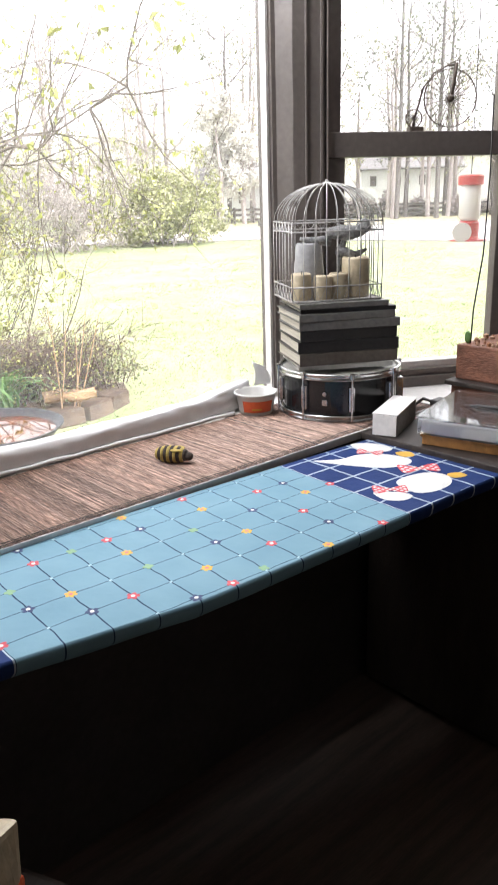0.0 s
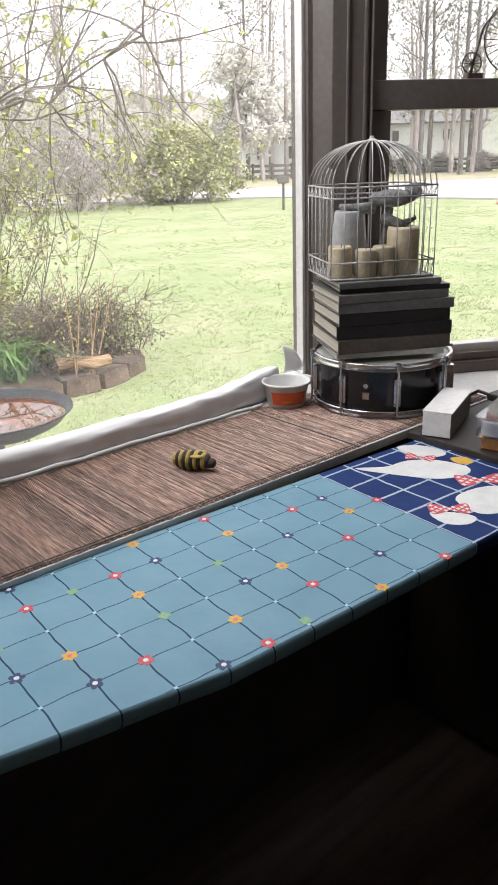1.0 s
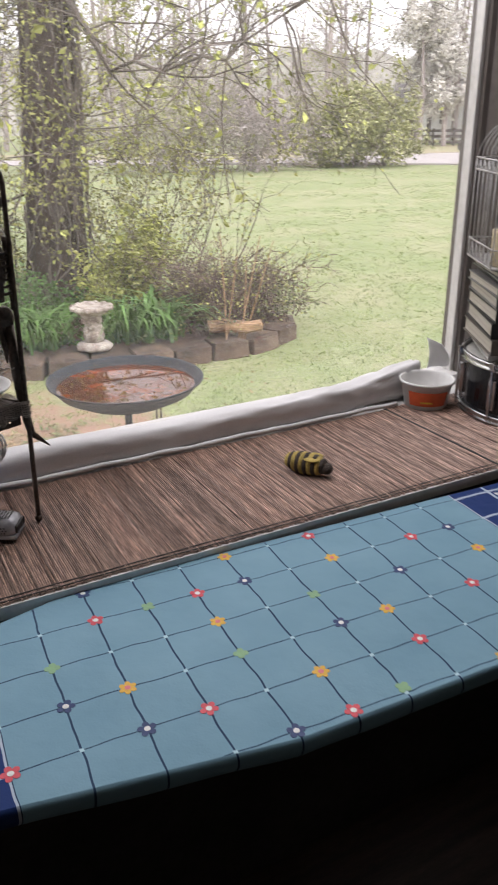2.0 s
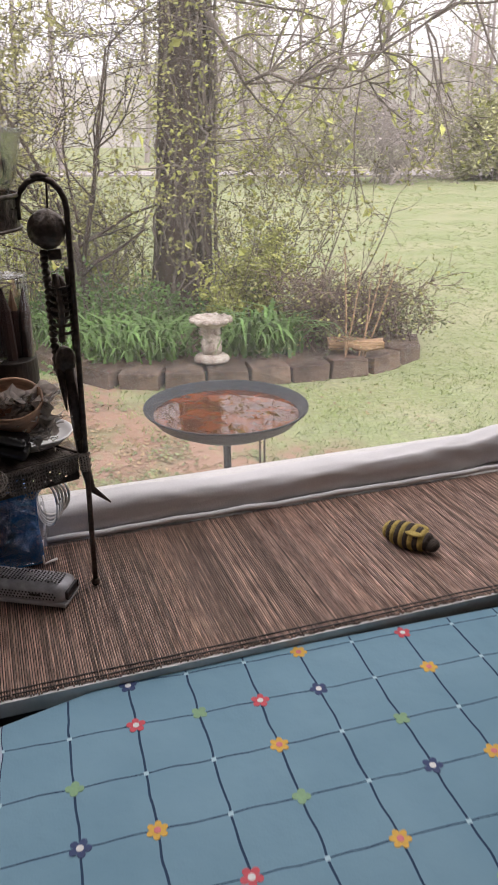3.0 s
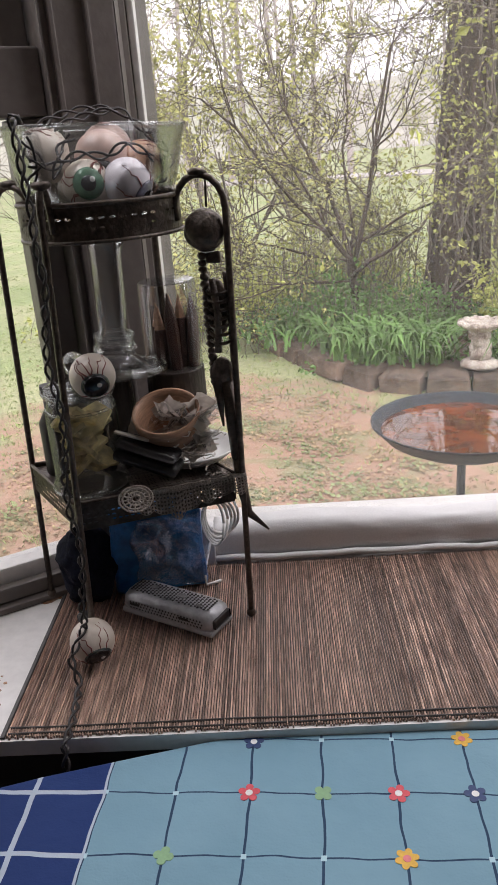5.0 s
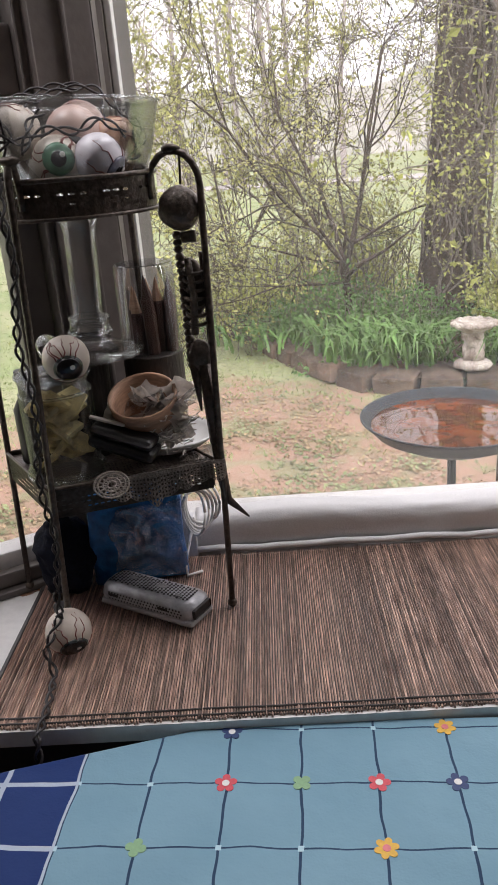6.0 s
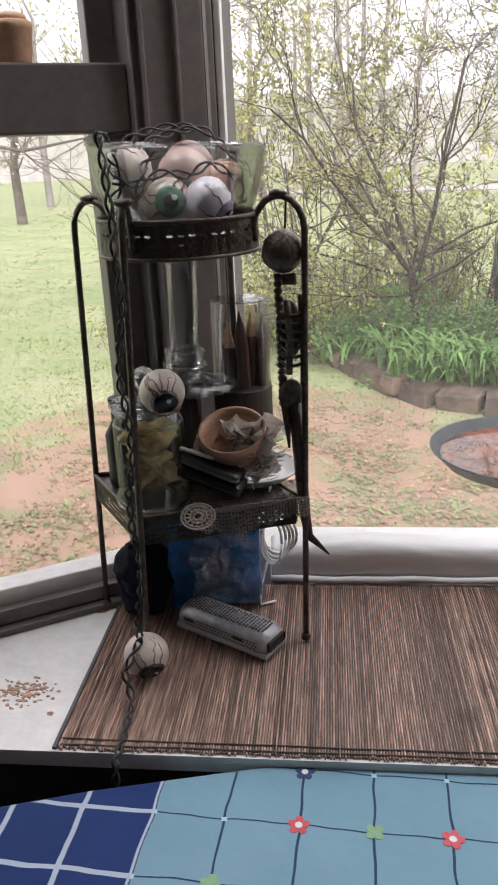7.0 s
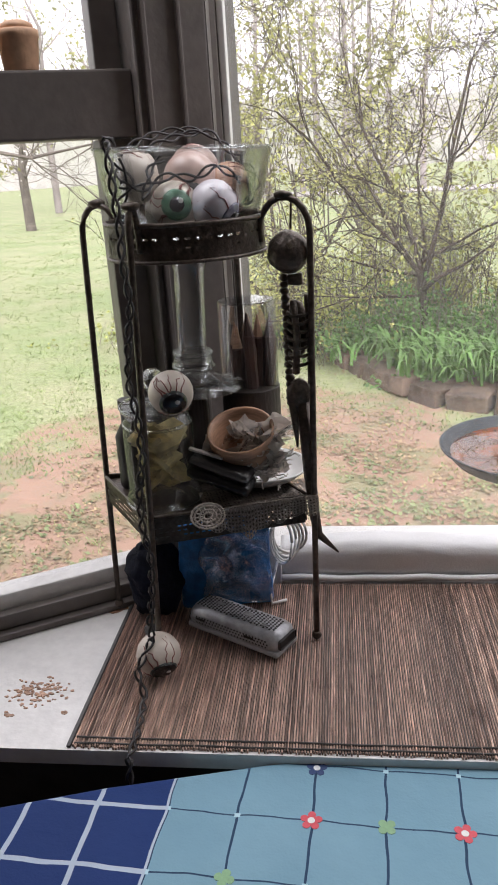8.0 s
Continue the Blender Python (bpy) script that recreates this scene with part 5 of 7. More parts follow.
cd = part("folded_card", box(bm_new(), (-0.086, 0.352, BASE - 0.003), (-0.060, 0.372, BASE + 0.062), 0.002), M["fabric"], None, "pale folded card standing at the end of the blind")
tagged(cd, category="card")

# chipped paint and rust marks on the bare deck, each a thin crust with a ragged outline
for x, y, sx, sy, seed in ((-0.348, 0.098, 0.042, 0.030, 1), (-0.300, 0.286, 0.024, 0.013, 5), (-0.30, 0.062, 0.006, 0.004, 7), (-0.365, 0.055, 0.008, 0.004, 9)):
    for k in range(150 if sx > 0.03 else 1):
        rng = random.Random(seed * 50 + k)
        dx, dy, s = (rng.gauss(0, 0.42) * sx, rng.gauss(0, 0.42) * sy, rng.uniform(0.03, 0.085)) if sx > 0.03 else (0, 0, 1)
        pts = []
        for q in range(16):
            a = 2 * math.pi * q / 16
            rr = s * (0.75 + 0.5 * noise.noise((math.cos(a) * 1.5 + seed + k, math.sin(a) * 1.5, seed)))
            pts.append((x + dx + sx * rr * math.cos(a), y + dy + sy * rr * math.sin(a)))
        part("rust_crust", prism(bm_new(), pts, DECK - 0.0002, DECK + 0.0007 + 0.0001 * (k % 7)), M["bowl_wood" if sx > 0.03 else "rust"], deck, "tan crumb" if sx > 0.03 else "flaking rust stain")

# ---- pots on the left sash rail, penny-farthing on the right one, feeder outside ----
for s, h in ((-0.062, 0.043), (-0.122, 0.046)):
    at = ML @ pose(s, -0.010, 1.4625)
    pot = thing("small_pot", "small peach clay pot with rounded top on the sash rail", "pot", "clay pots on the sash rail", at=at)
    part("pot_wall", lathe(bm_new(), [(0.0185, 0), (0.020, 0.002), (0.0235, h * 0.8), (0.0245, h * 0.82), (0.0245, h), (0.022, h + 0.001)], 28), M["terracotta"], pot, smooth=True)
    part("rounded_top", lathe(bm_new(), [(0.020, h + 0.001), (0.019, h + 0.006), (0.012, h + 0.010), (0.001, h + 0.011)], 24), M["terracotta"], pot, smooth=True)

MF = MR @ pose(0.325, -0.008, 1.5155) @ Matrix.Diagonal((1.15, 1.15, 1.1, 1))
pf = thing("penny_farthing", "small dark metal penny-farthing bicycle ornament on the sash rail", "ornament", at=MF)


def wheel(cx, cz, r, spokes, name):
    w = bar(name, [(cx + r * math.cos(a), 0, cz + r * math.sin(a)) for a in np.linspace(0, 2 * math.pi, 49)], 0.0019, M["iron"], pf, seg=6)
    for k in range(spokes):
        a = 2 * math.pi * k / spokes
        bar("spoke", [(cx, 0, cz), (cx + r * math.cos(a), 0, cz + r * math.sin(a))], 0.0012, M["iron"], w, seg=4)
    part("hub", ball(bm_new(), (cx, 0, cz), r * 0.15, seg=10), M["iron"], w)


wheel(0.0, 0.082, 0.072, 26, "front_wheel")
wheel(-0.098, 0.033, 0.022, 14, "rear_wheel")
bar("backbone", [(-0.098, -0.004, 0.033), (-0.090, -0.004, 0.060), (-0.078, -0.004, 0.105), (-0.050, -0.004, 0.143), (-0.015, -0.004, 0.160), (0.008, -0.004, 0.163)], 0.0028, M["iron"], pf, seg=7)
bar("fork", [(0.010, -0.004, 0.168), (0.006, -0.004, 0.120), (0.0, -0.004, 0.078)], [0.0055, 0.0045, 0.003], M["iron"], pf, seg=7)
bar("handlebar", [(0.004, -0.03, 0.168), (0.012, 0, 0.174), (0.004, 0.03, 0.168)], 0.0022, M["iron"], pf, seg=6)
part("base_plate", box(bm_new(), (-0.112, -0.012, 0.0), (-0.075, 0.012, 0.012), 0.002), M["iron"], pf)
bar("rear_stay", [(-0.098, 0, 0.012), (-0.098, 0, 0.033)], 0.003, M["iron"], pf, seg=6)

fd = thing("hummingbird_feeder", "red and clear plastic hummingbird feeder hanging outside the window", "bird feeder", at=Matrix.Translation((2.425, 0.64, 1.14)))
part("base_dish", lathe(bm_new(), [(0.03, 0), (0.078, 0.002), (0.080, 0.008), (0.05, 0.014), (0.042, 0.02)], 28), M["red_glass"], fd, "red feeding dish")
part("collar", lathe(bm_new(), [(0.042, 0.0205), (0.043, 0.075), (0.036, 0.085)], 24), M["red_glass"], fd)
part("bottle", lathe(bm_new(), [(0.035, 0.0855), (0.044, 0.095), (0.044, 0.222), (0.04, 0.226)], 24), M["plastic"], fd, "pale clear bottle", smooth=True)
part("cap", lathe(bm_new(), [(0.045, 0.2265), (0.052, 0.228), (0.052, 0.262), (0.045, 0.268), (0.003, 0.270)], 24), M["red_glass"], fd, "red cap")
part("flower_port", lathe(bm_new(), [(0.020, 0), (0.040, 0.002), (0.040, 0.010), (0.014, 0.012)], 16, pose(-0.075, -0.015, 0.040, 90, 0, -45)), M["plastic"], fd, "white flower-shaped port")
bar("hanger", [(0, 0, 0.268), (0, 0, 1.36)], 0.002, M["cord"], fd, seg=5)

# ---- crowded corner by the right window: low cabinet and what stands on it ----
cab = thing("low_cabinet", "dark wooden low cabinet between the table and the deck", "cabinet")
TOPC = 0.7545
part("cabinet_top", box(bm_new(), (0.955, -0.60, TOPC - 0.018), (1.75, -0.012, TOPC), 0.003), M["dark_wood"], cab)
part("cabinet_body", box(bm_new(), (0.975, -0.585, 0.02), (1.735, -0.03, TOPC - 0.019), 0.003), M["dark_wood"], cab)
wb = thing("white_carton", "small white cardboard carton with grey side", "carton", at=pose(0.955, -0.052, TOPC + 0.0005, 0, 0, 21.7))
part("carton_body", box(bm_new(), (0, -0.062, 0), (0.19, 0, 0.056), 0.002), M["cover_grey"], wb)
part("carton_lid", box(bm_new(), (-0.002, -0.064, 0.0562), (0.192, 0.002, 0.059), 0.001), M["white"], wb, "white lid")
part("end_flap", box(bm_new(), (-0.0025, -0.062, 0.002), (-0.0002, 0.0, 0.0558), 0.0008), M["white"], wb, "white end flap")
MP = pose(0.972, -0.185, TOPC + 0.0005, 0, 0, 14.5)
pn = thing("pine_box", "orange varnished pine box under the clear container", "wooden box", at=MP)
part("box_body", box(bm_new(), (0.004, -0.33, 0), (0.36, -0.004, 0.020), 0.002), M["orange_wood"], pn)
part("box_lid", box(bm_new(), (0.0, -0.334, 0.0202), (0.364, 0.0, 0.027), 0.002), M["orange_wood"], pn)
ct = thing("clear_container", "clear plastic lidded container with white papers inside", "container", at=MP @ pose(-0.01, 0.006, 0.0275))
part("container_wall", box(bm_new(), (0, -0.31, 0), (0.30, 0, 0.040), 0.008), M["film"], ct)
part("paper_inside", box(bm_new(), (0.008, -0.30, 0.002), (0.29, -0.008, 0.034), 0.006), M["fabric"], ct, "white papers inside")
part("lid", box(bm_new(), (-0.004, -0.314, 0.0405), (0.304, 0.004, 0.047), 0.003), M["film"], ct, "clear lid")
blk = thing("wood_block", "reddish brown wooden block under a dark plank", "wood block")
part("block", box(bm_new(), (1.325, -0.20, TOPC + 0.0005), (1.66, -0.035, 0.822), 0.004), M["red_wood"], blk)
pk = tagged(part("dark_plank", box(bm_new(), (1.300, -0.22, 0.8225), (1.72, -0.028, 0.836), 0.003), M["dark_wood"], None, "dark thin plank lying on the wood block"), category="plank")
pl = thing("wooden_planter", "square red brown wooden planter with mossy soil", "planter", at=pose(1.335, -0.205, 0.8365))
part("planter_wall", box(bm_new(), (0, 0, 0), (0.25, 0.165, 0.098), 0.004), M["red_wood"], pl)
rng = random.Random(2)
soil = bm_new()
for k in range(60):
    ball(soil, (rng.uniform(0.012, 0.238), rng.uniform(0.012, 0.153), 0.098 + rng.uniform(0, 0.006)), rng.uniform(0.004, 0.010), seg=6)
tagged(part("moss", soil, M["rust"], pl, "dry crumbly moss"), kind="stuff")
st = bar("stem", [(0.03, 0.14, 0.10), (0.05, 0.15, 0.19), (0.10, 0.16, 0.34), (0.125, 0.17, 0.55), (0.12, 0.17, 0.75)], 0.0022, M["cord"], pl, "thin dark plant stem", seg=6)
part("leaf", ball(bm_new(), (0.015, 0.14, 0.118), 0.014, seg=8, squash=(0.35, 0.8, 1.3)), M["green"], pl)
cordt = thing("black_strap", "black strap and cord lying across the container", "cord")
bar("cord_line", [(1.235, 0.03, BASE + 0.006), (1.20, -0.03, 0.800), (1.175, -0.12, 0.800), (1.13, -0.212, 0.824), (1.12, -0.25, 0.834), (1.15, -0.36, 0.834), (1.26, -0.43, 0.8345), (1.45, -0.45, 0.8345)], 0.0042, M["cord"], cordt, seg=7)
part("buckle", box(bm_new(), (1.165, -0.125, 0.7945), (1.21, -0.075, 0.812), 0.005), M["cord"], cordt)

# ---- dim things below the table: a chair and a packet ----
ch = thing("wooden_chair", "old wooden chair standing in the dark below the table", "chair", at=pose(-0.34, -0.58, 0, 0, 0, 25))
part("seat", box(bm_new(), (-0.2, -0.2, 0.42), (0.2, 0.2, 0.45), 0.01), M["dark_wood"], ch)
for x in (-0.17, 0.17):
    for y in (-0.17, 0.17):
        bar("leg", [(x * 1.1, y * 1.1, 0), (x, y, 0.42)], [0.014, 0.018], M["dark_wood"], ch)
    bar("stretcher", [(x * 1.06, -0.18, 0.18), (x * 1.06, 0.18, 0.18)], 0.010, M["dark_wood"], ch)
pkx = thing("snack_packet", "crumpled white and orange plastic packet on the chair seat", "packet", at=pose(-0.292, -0.482, 0.451, 0, 6, 30))
bm = box(bm_new(), (-0.028, -0.018, 0), (0.028, 0.018, 0.17), 0.01)
bmesh.ops.subdivide_edges(bm, edges=bm.edges, cuts=2, use_grid_fill=True)
part("packet_body", wobble(bm, 0.008, 22, 6), M["wax"], pkx)
bm = box(bm_new(), (-0.030, -0.020, 0.01), (0.030, 0.020, 0.09), 0.008)
part("orange_band", wobble(bm, 0.006, 22, 6), M["orange"], pkx)

# ---- outside: ground with lawn and a bare clay patch ----
def ground_material():
    m = surf("lawn_and_clay", (0.232, 0.283, 0.130), 0.95, vary=0.28, scale=0.9, fine=26, bump=0.5, second=(0.320, 0.328, 0.19))
    n, l = m.node_tree.nodes, m.node_tree.links
    b = n["Principled BSDF"]
    grass = b.inputs["Base Color"].links[0].from_socket
    co, sep = n.new("ShaderNodeTexCoord"), n.new("ShaderNodeSeparateXYZ")
    l.new(co.outputs["Object"], sep.inputs[0])
    mp = n.new("ShaderNodeMapping")
    mp.inputs["Location"].default_value, mp.inputs["Scale"].default_value = (0.20, -0.96, 0), (0.36, 0.30, 0.0)
    l.new(co.outputs["Object"], mp.inputs["Vector"])
    dist = n.new("ShaderNodeVectorMath")
    dist.operation = "LENGTH"
    l.new(mp.outputs[0], dist.inputs[0])
    rag, speck = n.new("ShaderNodeTexNoise"), n.new("ShaderNodeTexNoise")
    rag.inputs["Scale"].default_value, rag.inputs["Detail"].default_value = 1.6, 8
    speck.inputs["Scale"].default_value, speck.inputs["Detail"].default_value = 7.0, 6
    for q in (rag, speck):
        l.new(co.outputs["Object"], q.inputs["Vector"])
    a = n.new("ShaderNodeMath")
    a.operation = "MULTIPLY_ADD"
    a.inputs[1].default_value = 1.1
    l.new(rag.outputs["Fac"], a.inputs[0])
    l.new(dist.outputs["Value"], a.inputs[2])
    mr = n.new("ShaderNodeMapRange")
    mr.inputs["From Min"].default_value, mr.inputs["From Max"].default_value = 1.42, 1.62
    l.new(a.outputs[0], mr.inputs["Value"])
    clay = n.new("ShaderNodeMix")
    clay.data_type = "RGBA"
    clay.inputs["A"].default_value, clay.inputs["B"].default_value = (0.38, 0.225, 0.165, 1), (0.27, 0.195, 0.14, 1)
    l.new(speck.outputs["Fac"], clay.inputs["Factor"])
    patch, pr, weed = n.new("ShaderNodeTexNoise"), n.new("ShaderNodeMapRange"), n.new("ShaderNodeMix")
    patch.inputs["Scale"].default_value, patch.inputs["Detail"].default_value = 2.6, 9
    pr.inputs["From Min"].default_value, pr.inputs["From Max"].default_value = 0.50, 0.60
    weed.data_type = "RGBA"
    weed.inputs["B"].default_value = (0.235, 0.215, 0.125, 1)
    l.new(co.outputs["Object"], patch.inputs["Vector"])
    l.new(patch.outputs["Fac"], pr.inputs["Value"])
    l.new(pr.outputs[0], weed.inputs["Factor"])
    l.new(clay.outputs["Result"], weed.inputs["A"])
    mix = n.new("ShaderNodeMix")
    mix.data_type = "RGBA"
    l.new(mr.outputs[0], mix.inputs["Factor"])
    l.new(weed.outputs["Result"], mix.inputs["A"])
    l.new(grass, mix.inputs["B"])
    l.new(mix.outputs["Result"], b.inputs["Base Color"])
    return m


M.update(
    ground=ground_material(),
    soil=surf("bed_soil", (0.13, 0.09, 0.065), 0.95, vary=0.3, scale=6, fine=60, bump=0.8),
    asphalt=surf("pale_road", (0.44, 0.41, 0.41), 0.9, vary=0.08, scale=0.5, fine=20),
    pale_stone=surf("weathered_cast_stone", (0.50, 0.46, 0.41), 0.9, vary=0.3, scale=9, fine=70, bump=0.6, second=(0.27, 0.22, 0.19)),
    log=surf("split_log", (0.46, 0.30, 0.18), 0.85, vary=0.3, scale=6, fine=40, bump=0.6, stretch=(0.4, 3, 3)),
    basin=surf("dark_blue_grey_metal", (0.035, 0.042, 0.055), 0.5, 0.0, vary=0.2, scale=12, bump=0.1),
    brush=surf("brown_brush", (0.20, 0.145, 0.125), 0.9, vary=0.25, scale=4, fine=30, bump=0, island=0.3),
    blade=surf("grass_blade", (0.33, 0.41, 0.17), 0.7, vary=0.15, scale=1.5, fine=8, bump=0, island=0.25),
    weed=surf("low_weed_leaf", (0.22, 0.26, 0.12), 0.8, vary=0.2, scale=2, fine=9, bump=0, island=0.35),
    litter=surf("dry_leaf_litter", (0.34, 0.25, 0.15), 0.9, vary=0.2, scale=3, fine=20, bump=0, island=0.4),
    house_white=surf("white_siding", (0.75, 0.75, 0.74), 0.7, vary=0.04, scale=1),
    roof=surf("grey_shingle", (0.22, 0.21, 0.21), 0.9, vary=0.15, scale=2),
    fence=surf("dark_fence", (0.16, 0.145, 0.14), 0.9, vary=0.15, scale=2),
    # pale grey carries the air haze over the backdrop
    haze=surf("haze_tinted_woods", (0.55, 0.52, 0.52), 1.0, vary=0.12, scale=0.12, fine=1.2, bump=0, second=(0.46, 0.46, 0.42)),
    blossom=surf("white_blossom", (0.72, 0.70, 0.66), 0.8, vary=0.1, scale=1, bump=0),
    olive=surf("olive_shrub_leaf", (0.43, 0.43, 0.16), 0.75, vary=0.2, scale=1.5, fine=7, bump=0, island=0.4),
    pine=surf("far_pine", (0.20, 0.22, 0.16), 0.9, vary=0.2, scale=0.6, fine=3, bump=0, island=0.3),
    water=surf("rusty_water", (0.20, 0.050, 0.014), 0.02, vary=0.35, scale=9, fine=26, bump=0.0, spec=0.6, second=(0.09, 0.03, 0.012)),
)
gb = bm_new()
xs = [-420, -150, -70, -40] + [q * 1.5 for q in range(-20, 41)] + [75, 100, 160, 420]
ys = [0.56] + [1.2 + q * 0.8 for q in range(12)] + [11 + q * 2.5 for q in range(20)] + [70, 90, 130, 220, 450, 900]


def ground_z(x, y):
    return GROUND + 0.05 * noise.noise((x * 0.25, y * 0.25, 0)) * min(1, max(0, (y - 4) / 6)) + 0.012 * noise.noise((x * 1.1, y * 1.1, 5))


grid = [[gb.verts.new((x, y, ground_z(x, y))) for x in xs] for y in ys]
for a, b in zip(grid, grid[1:]):
    for q in range(len(xs) - 1):
        gb.faces.new((a[q], a[q + 1], b[q + 1], b[q]))
part("ground", gb, M["ground"], kind="structure", label="patchy spring lawn with bare red clay near the house", smooth=True)["category"] = "lawn"


# ---- plant building ----
class Green:
    """Gathers twigs (thin tapered bars) and leaves (small folded blades) as plain geometry."""

    def __init__(self, seed):
        self.rng, self.v, self.f, self.lv, self.lf, self.tips = random.Random(seed), [], [], [], [], []

    def bar(self, pts, radii, seg=3):
        k0 = len(self.v)
        for i, p in enumerate(pts):
            d = (pts[min(i + 1, len(pts) - 1)] - pts[max(i - 1, 0)])
            d = d.normalized() if d.length > 1e-9 else Vector((0, 0, 1))
            a = d.cross(Vector((0.36, 0.48, 0.8)))
            a = a.normalized() if a.length > 1e-3 else Vector((1, 0, 0))
            b = d.cross(a)
            for q in range(seg):
                t = 2 * math.pi * q / seg
                self.v.append(tuple(p + radii[i] * (math.cos(t) * a + math.sin(t) * b)))
        for i in range(len(pts) - 1):
            for q in range(seg):
                u, w = k0 + i * seg + q, k0 + i * seg + (q + 1) % seg
                self.f.append((u, w, w + seg, u + seg))

    def grow(self, p, d, length, r, depth, bend=0.25, up=0.08, kids=(2, 4), shrink=0.62, open_=0.75, seg=3, least=0.003):
        rng, n = self.rng, 5
        pts, radii = [p], [r]
        for i in range(n):
            d = (d + Vector((rng.gauss(0, bend), rng.gauss(0, bend), rng.gauss(0, bend) + up)) * 0.6).normalized()
            pts.append(pts[-1] + d * (length / n))
            radii.append(max(least, r * (1 - 0.62 * (i + 1) / n)))
        self.bar(pts, radii, seg)
        if depth <= 1:
            self.tips += pts[1:]
        if depth > 0:
            for _ in range(rng.randint(*kids)):
                i = rng.randint(1, n)
                side = Vector((rng.gauss(0, 1), rng.gauss(0, 1), rng.gauss(0, 0.8))).normalized()
                self.grow(pts[i], (d * (1 - open_ * 0.5) + side * open_).normalized(), length * shrink * rng.uniform(0.7, 1.15), max(least, radii[i] * 0.62), depth - 1, bend, up, kids, shrink, open_, 3, least)

    def leaves(self, per, size, spread, droop=0.3):
        rng = self.rng
        for t in self.tips:
            for _ in range(per if per >= 1 else (1 if rng.random() < per else 0)):
                self.leaf(t + Vector((rng.gauss(0, spread), rng.gauss(0, spread), rng.gauss(0, spread))), size * rng.uniform(0.6, 1.4), droop)

    def leaf(self, c, s, droop=0.3):
        rng = self.rng
        a = Vector((rng.gauss(0, 1), rng.gauss(0, 1), rng.gauss(0, 0.6) - droop)).normalized()
        b = a.cross(Vector((rng.gauss(0, 1), rng.gauss(0, 1), rng.gauss(0, 1)))).normalized()
        nrm = a.cross(b) * (0.15 * s)
        k = len(self.lv)
        self.lv += [tuple(c), tuple(c + a * s * 0.45 + b * s * 0.30 + nrm), tuple(c + a * s), tuple(c + a * s * 0.45 - b * s * 0.30 + nrm)]
        self.lf += [(k, k + 1, k + 2, k + 3)]

    def make(self, parent, wood, leafmat, wname="branches", lname="foliage"):
        if self.f:
            tagged(raw(wname, self.v, self.f, wood, parent, True), kind="stuff")
        if self.lf:
            tagged(raw(lname, self.lv, self.lf, leafmat, parent), kind="stuff")


V = Vector
# the old tree: furrowed trunk with flared foot, creeper stems, a few low twigs
tree = thing("old_tree", "old grey-barked tree with creeper stems in the flower bed", "tree")
bm, seg, rings = bm_new(), 36, []
TX, TY = 2.04, 7.85
for i in range(60):
    z = GROUND - 0.05 + i * 0.115
    h = z - GROUND
    rad = 0.335 - 0.022 * h + 0.13 * math.exp(-h * 2.6)
    ring = []
    for q in range(seg):
        a = 2 * math.pi * q / seg
        fur = 0.022 * noise.noise((math.cos(a) * 5, math.sin(a) * 5, z * 1.1)) + 0.012 * noise.noise((math.cos(a) * 13, math.sin(a) * 13, z * 2.5)) + 0.05 * math.exp(-h * 3) * math.sin(a * 5)
        ring.append(bm.verts.new((TX + 0.045 * h + (rad + fur) * math.cos(a), TY + (rad + fur) * math.sin(a), z)))
    rings.append(ring)
for a, b in zip(rings, rings[1:]):
    for q in range(seg):
        bm.faces.new((a[q], a[(q + 1) % seg], b[(q + 1) % seg], b[q]))
bm.faces.new(rings[-1])
part("trunk", bm, M["bark"], tree, smooth=True)
g = Green(21)
for k in range(34):
    a = -math.pi / 2 + g.rng.gauss(0, 0.9)
    z, pts = GROUND + g.rng.uniform(0, 3.2), []
    for q in range(9):
        h = z - GROUND
        rad = 0.355 - 0.022 * h + 0.13 * math.exp(-h * 2.6) + g.rng.uniform(0, 0.05)
        pts.append(V((TX + 0.045 * h + rad * math.cos(a), TY + rad * math.sin(a), z)))
        z += g.rng.uniform(0.08, 0.22)
        a += g.rng.gauss(0, 0.13)
    g.bar(pts, [0.012] * 9, 4)
    g.tips += pts
    if k % 2:
        g.grow(pts[-1], V((math.cos(a), math.sin(a) - 0.4, 0.3)), g.rng.uniform(0.4, 0.9), 0.008, 2)
g.leaves(1, 0.052, 0.05)
g.make(tree, M["twig"], M["leaf"], "creeper_stems", "creeper_leaves")
g = Green(5)
limb = [V((2.30, 7.7, 2.6)), V((2.42, 7.25, 2.15)), V((2.52, 6.95, 1.78)), V((2.68, 6.7, 1.86)), V((2.86, 6.5, 1.76)), V((3.15, 6.2, 1.88)), V((3.32, 6.05, 1.84)), V((3.45, 5.95, 1.99)), V((3.75, 5.75, 2.2)), V((4.1, 5.6, 2.4))]
g.bar(limb, [0.04, 0.03, 0.022, 0.019, 0.017, 0.015, 0.013, 0.012, 0.009, 0.006], 6)
for p in limb[1:]:
    for _ in range(4):
        g.grow(p, V((g.rng.gauss(0.5, 0.7), g.rng.gauss(-0.1, 0.6), g.rng.gauss(-0.1, 0.8))), g.rng.uniform(0.8, 1.5), 0.013, 2, up=-0.05)
for _ in range(10):
    g.grow(V((TX + 0.2, TY - 0.2, g.rng.uniform(1.0, 4.0))), V((g.rng.gauss(0.5, 0.7), -0.7, g.rng.gauss(0.1, 0.5))), g.rng.uniform(1.0, 1.8), 0.018, 3, up=-0.04)
g.leaves(0.25, 0.065, 0.02, 0.8)
g.leaves(0.04, 0.11, 0.02, 0.9)
g.make(tree, M["twig"], M["leaf"], "low_limbs", "limb_leaves")
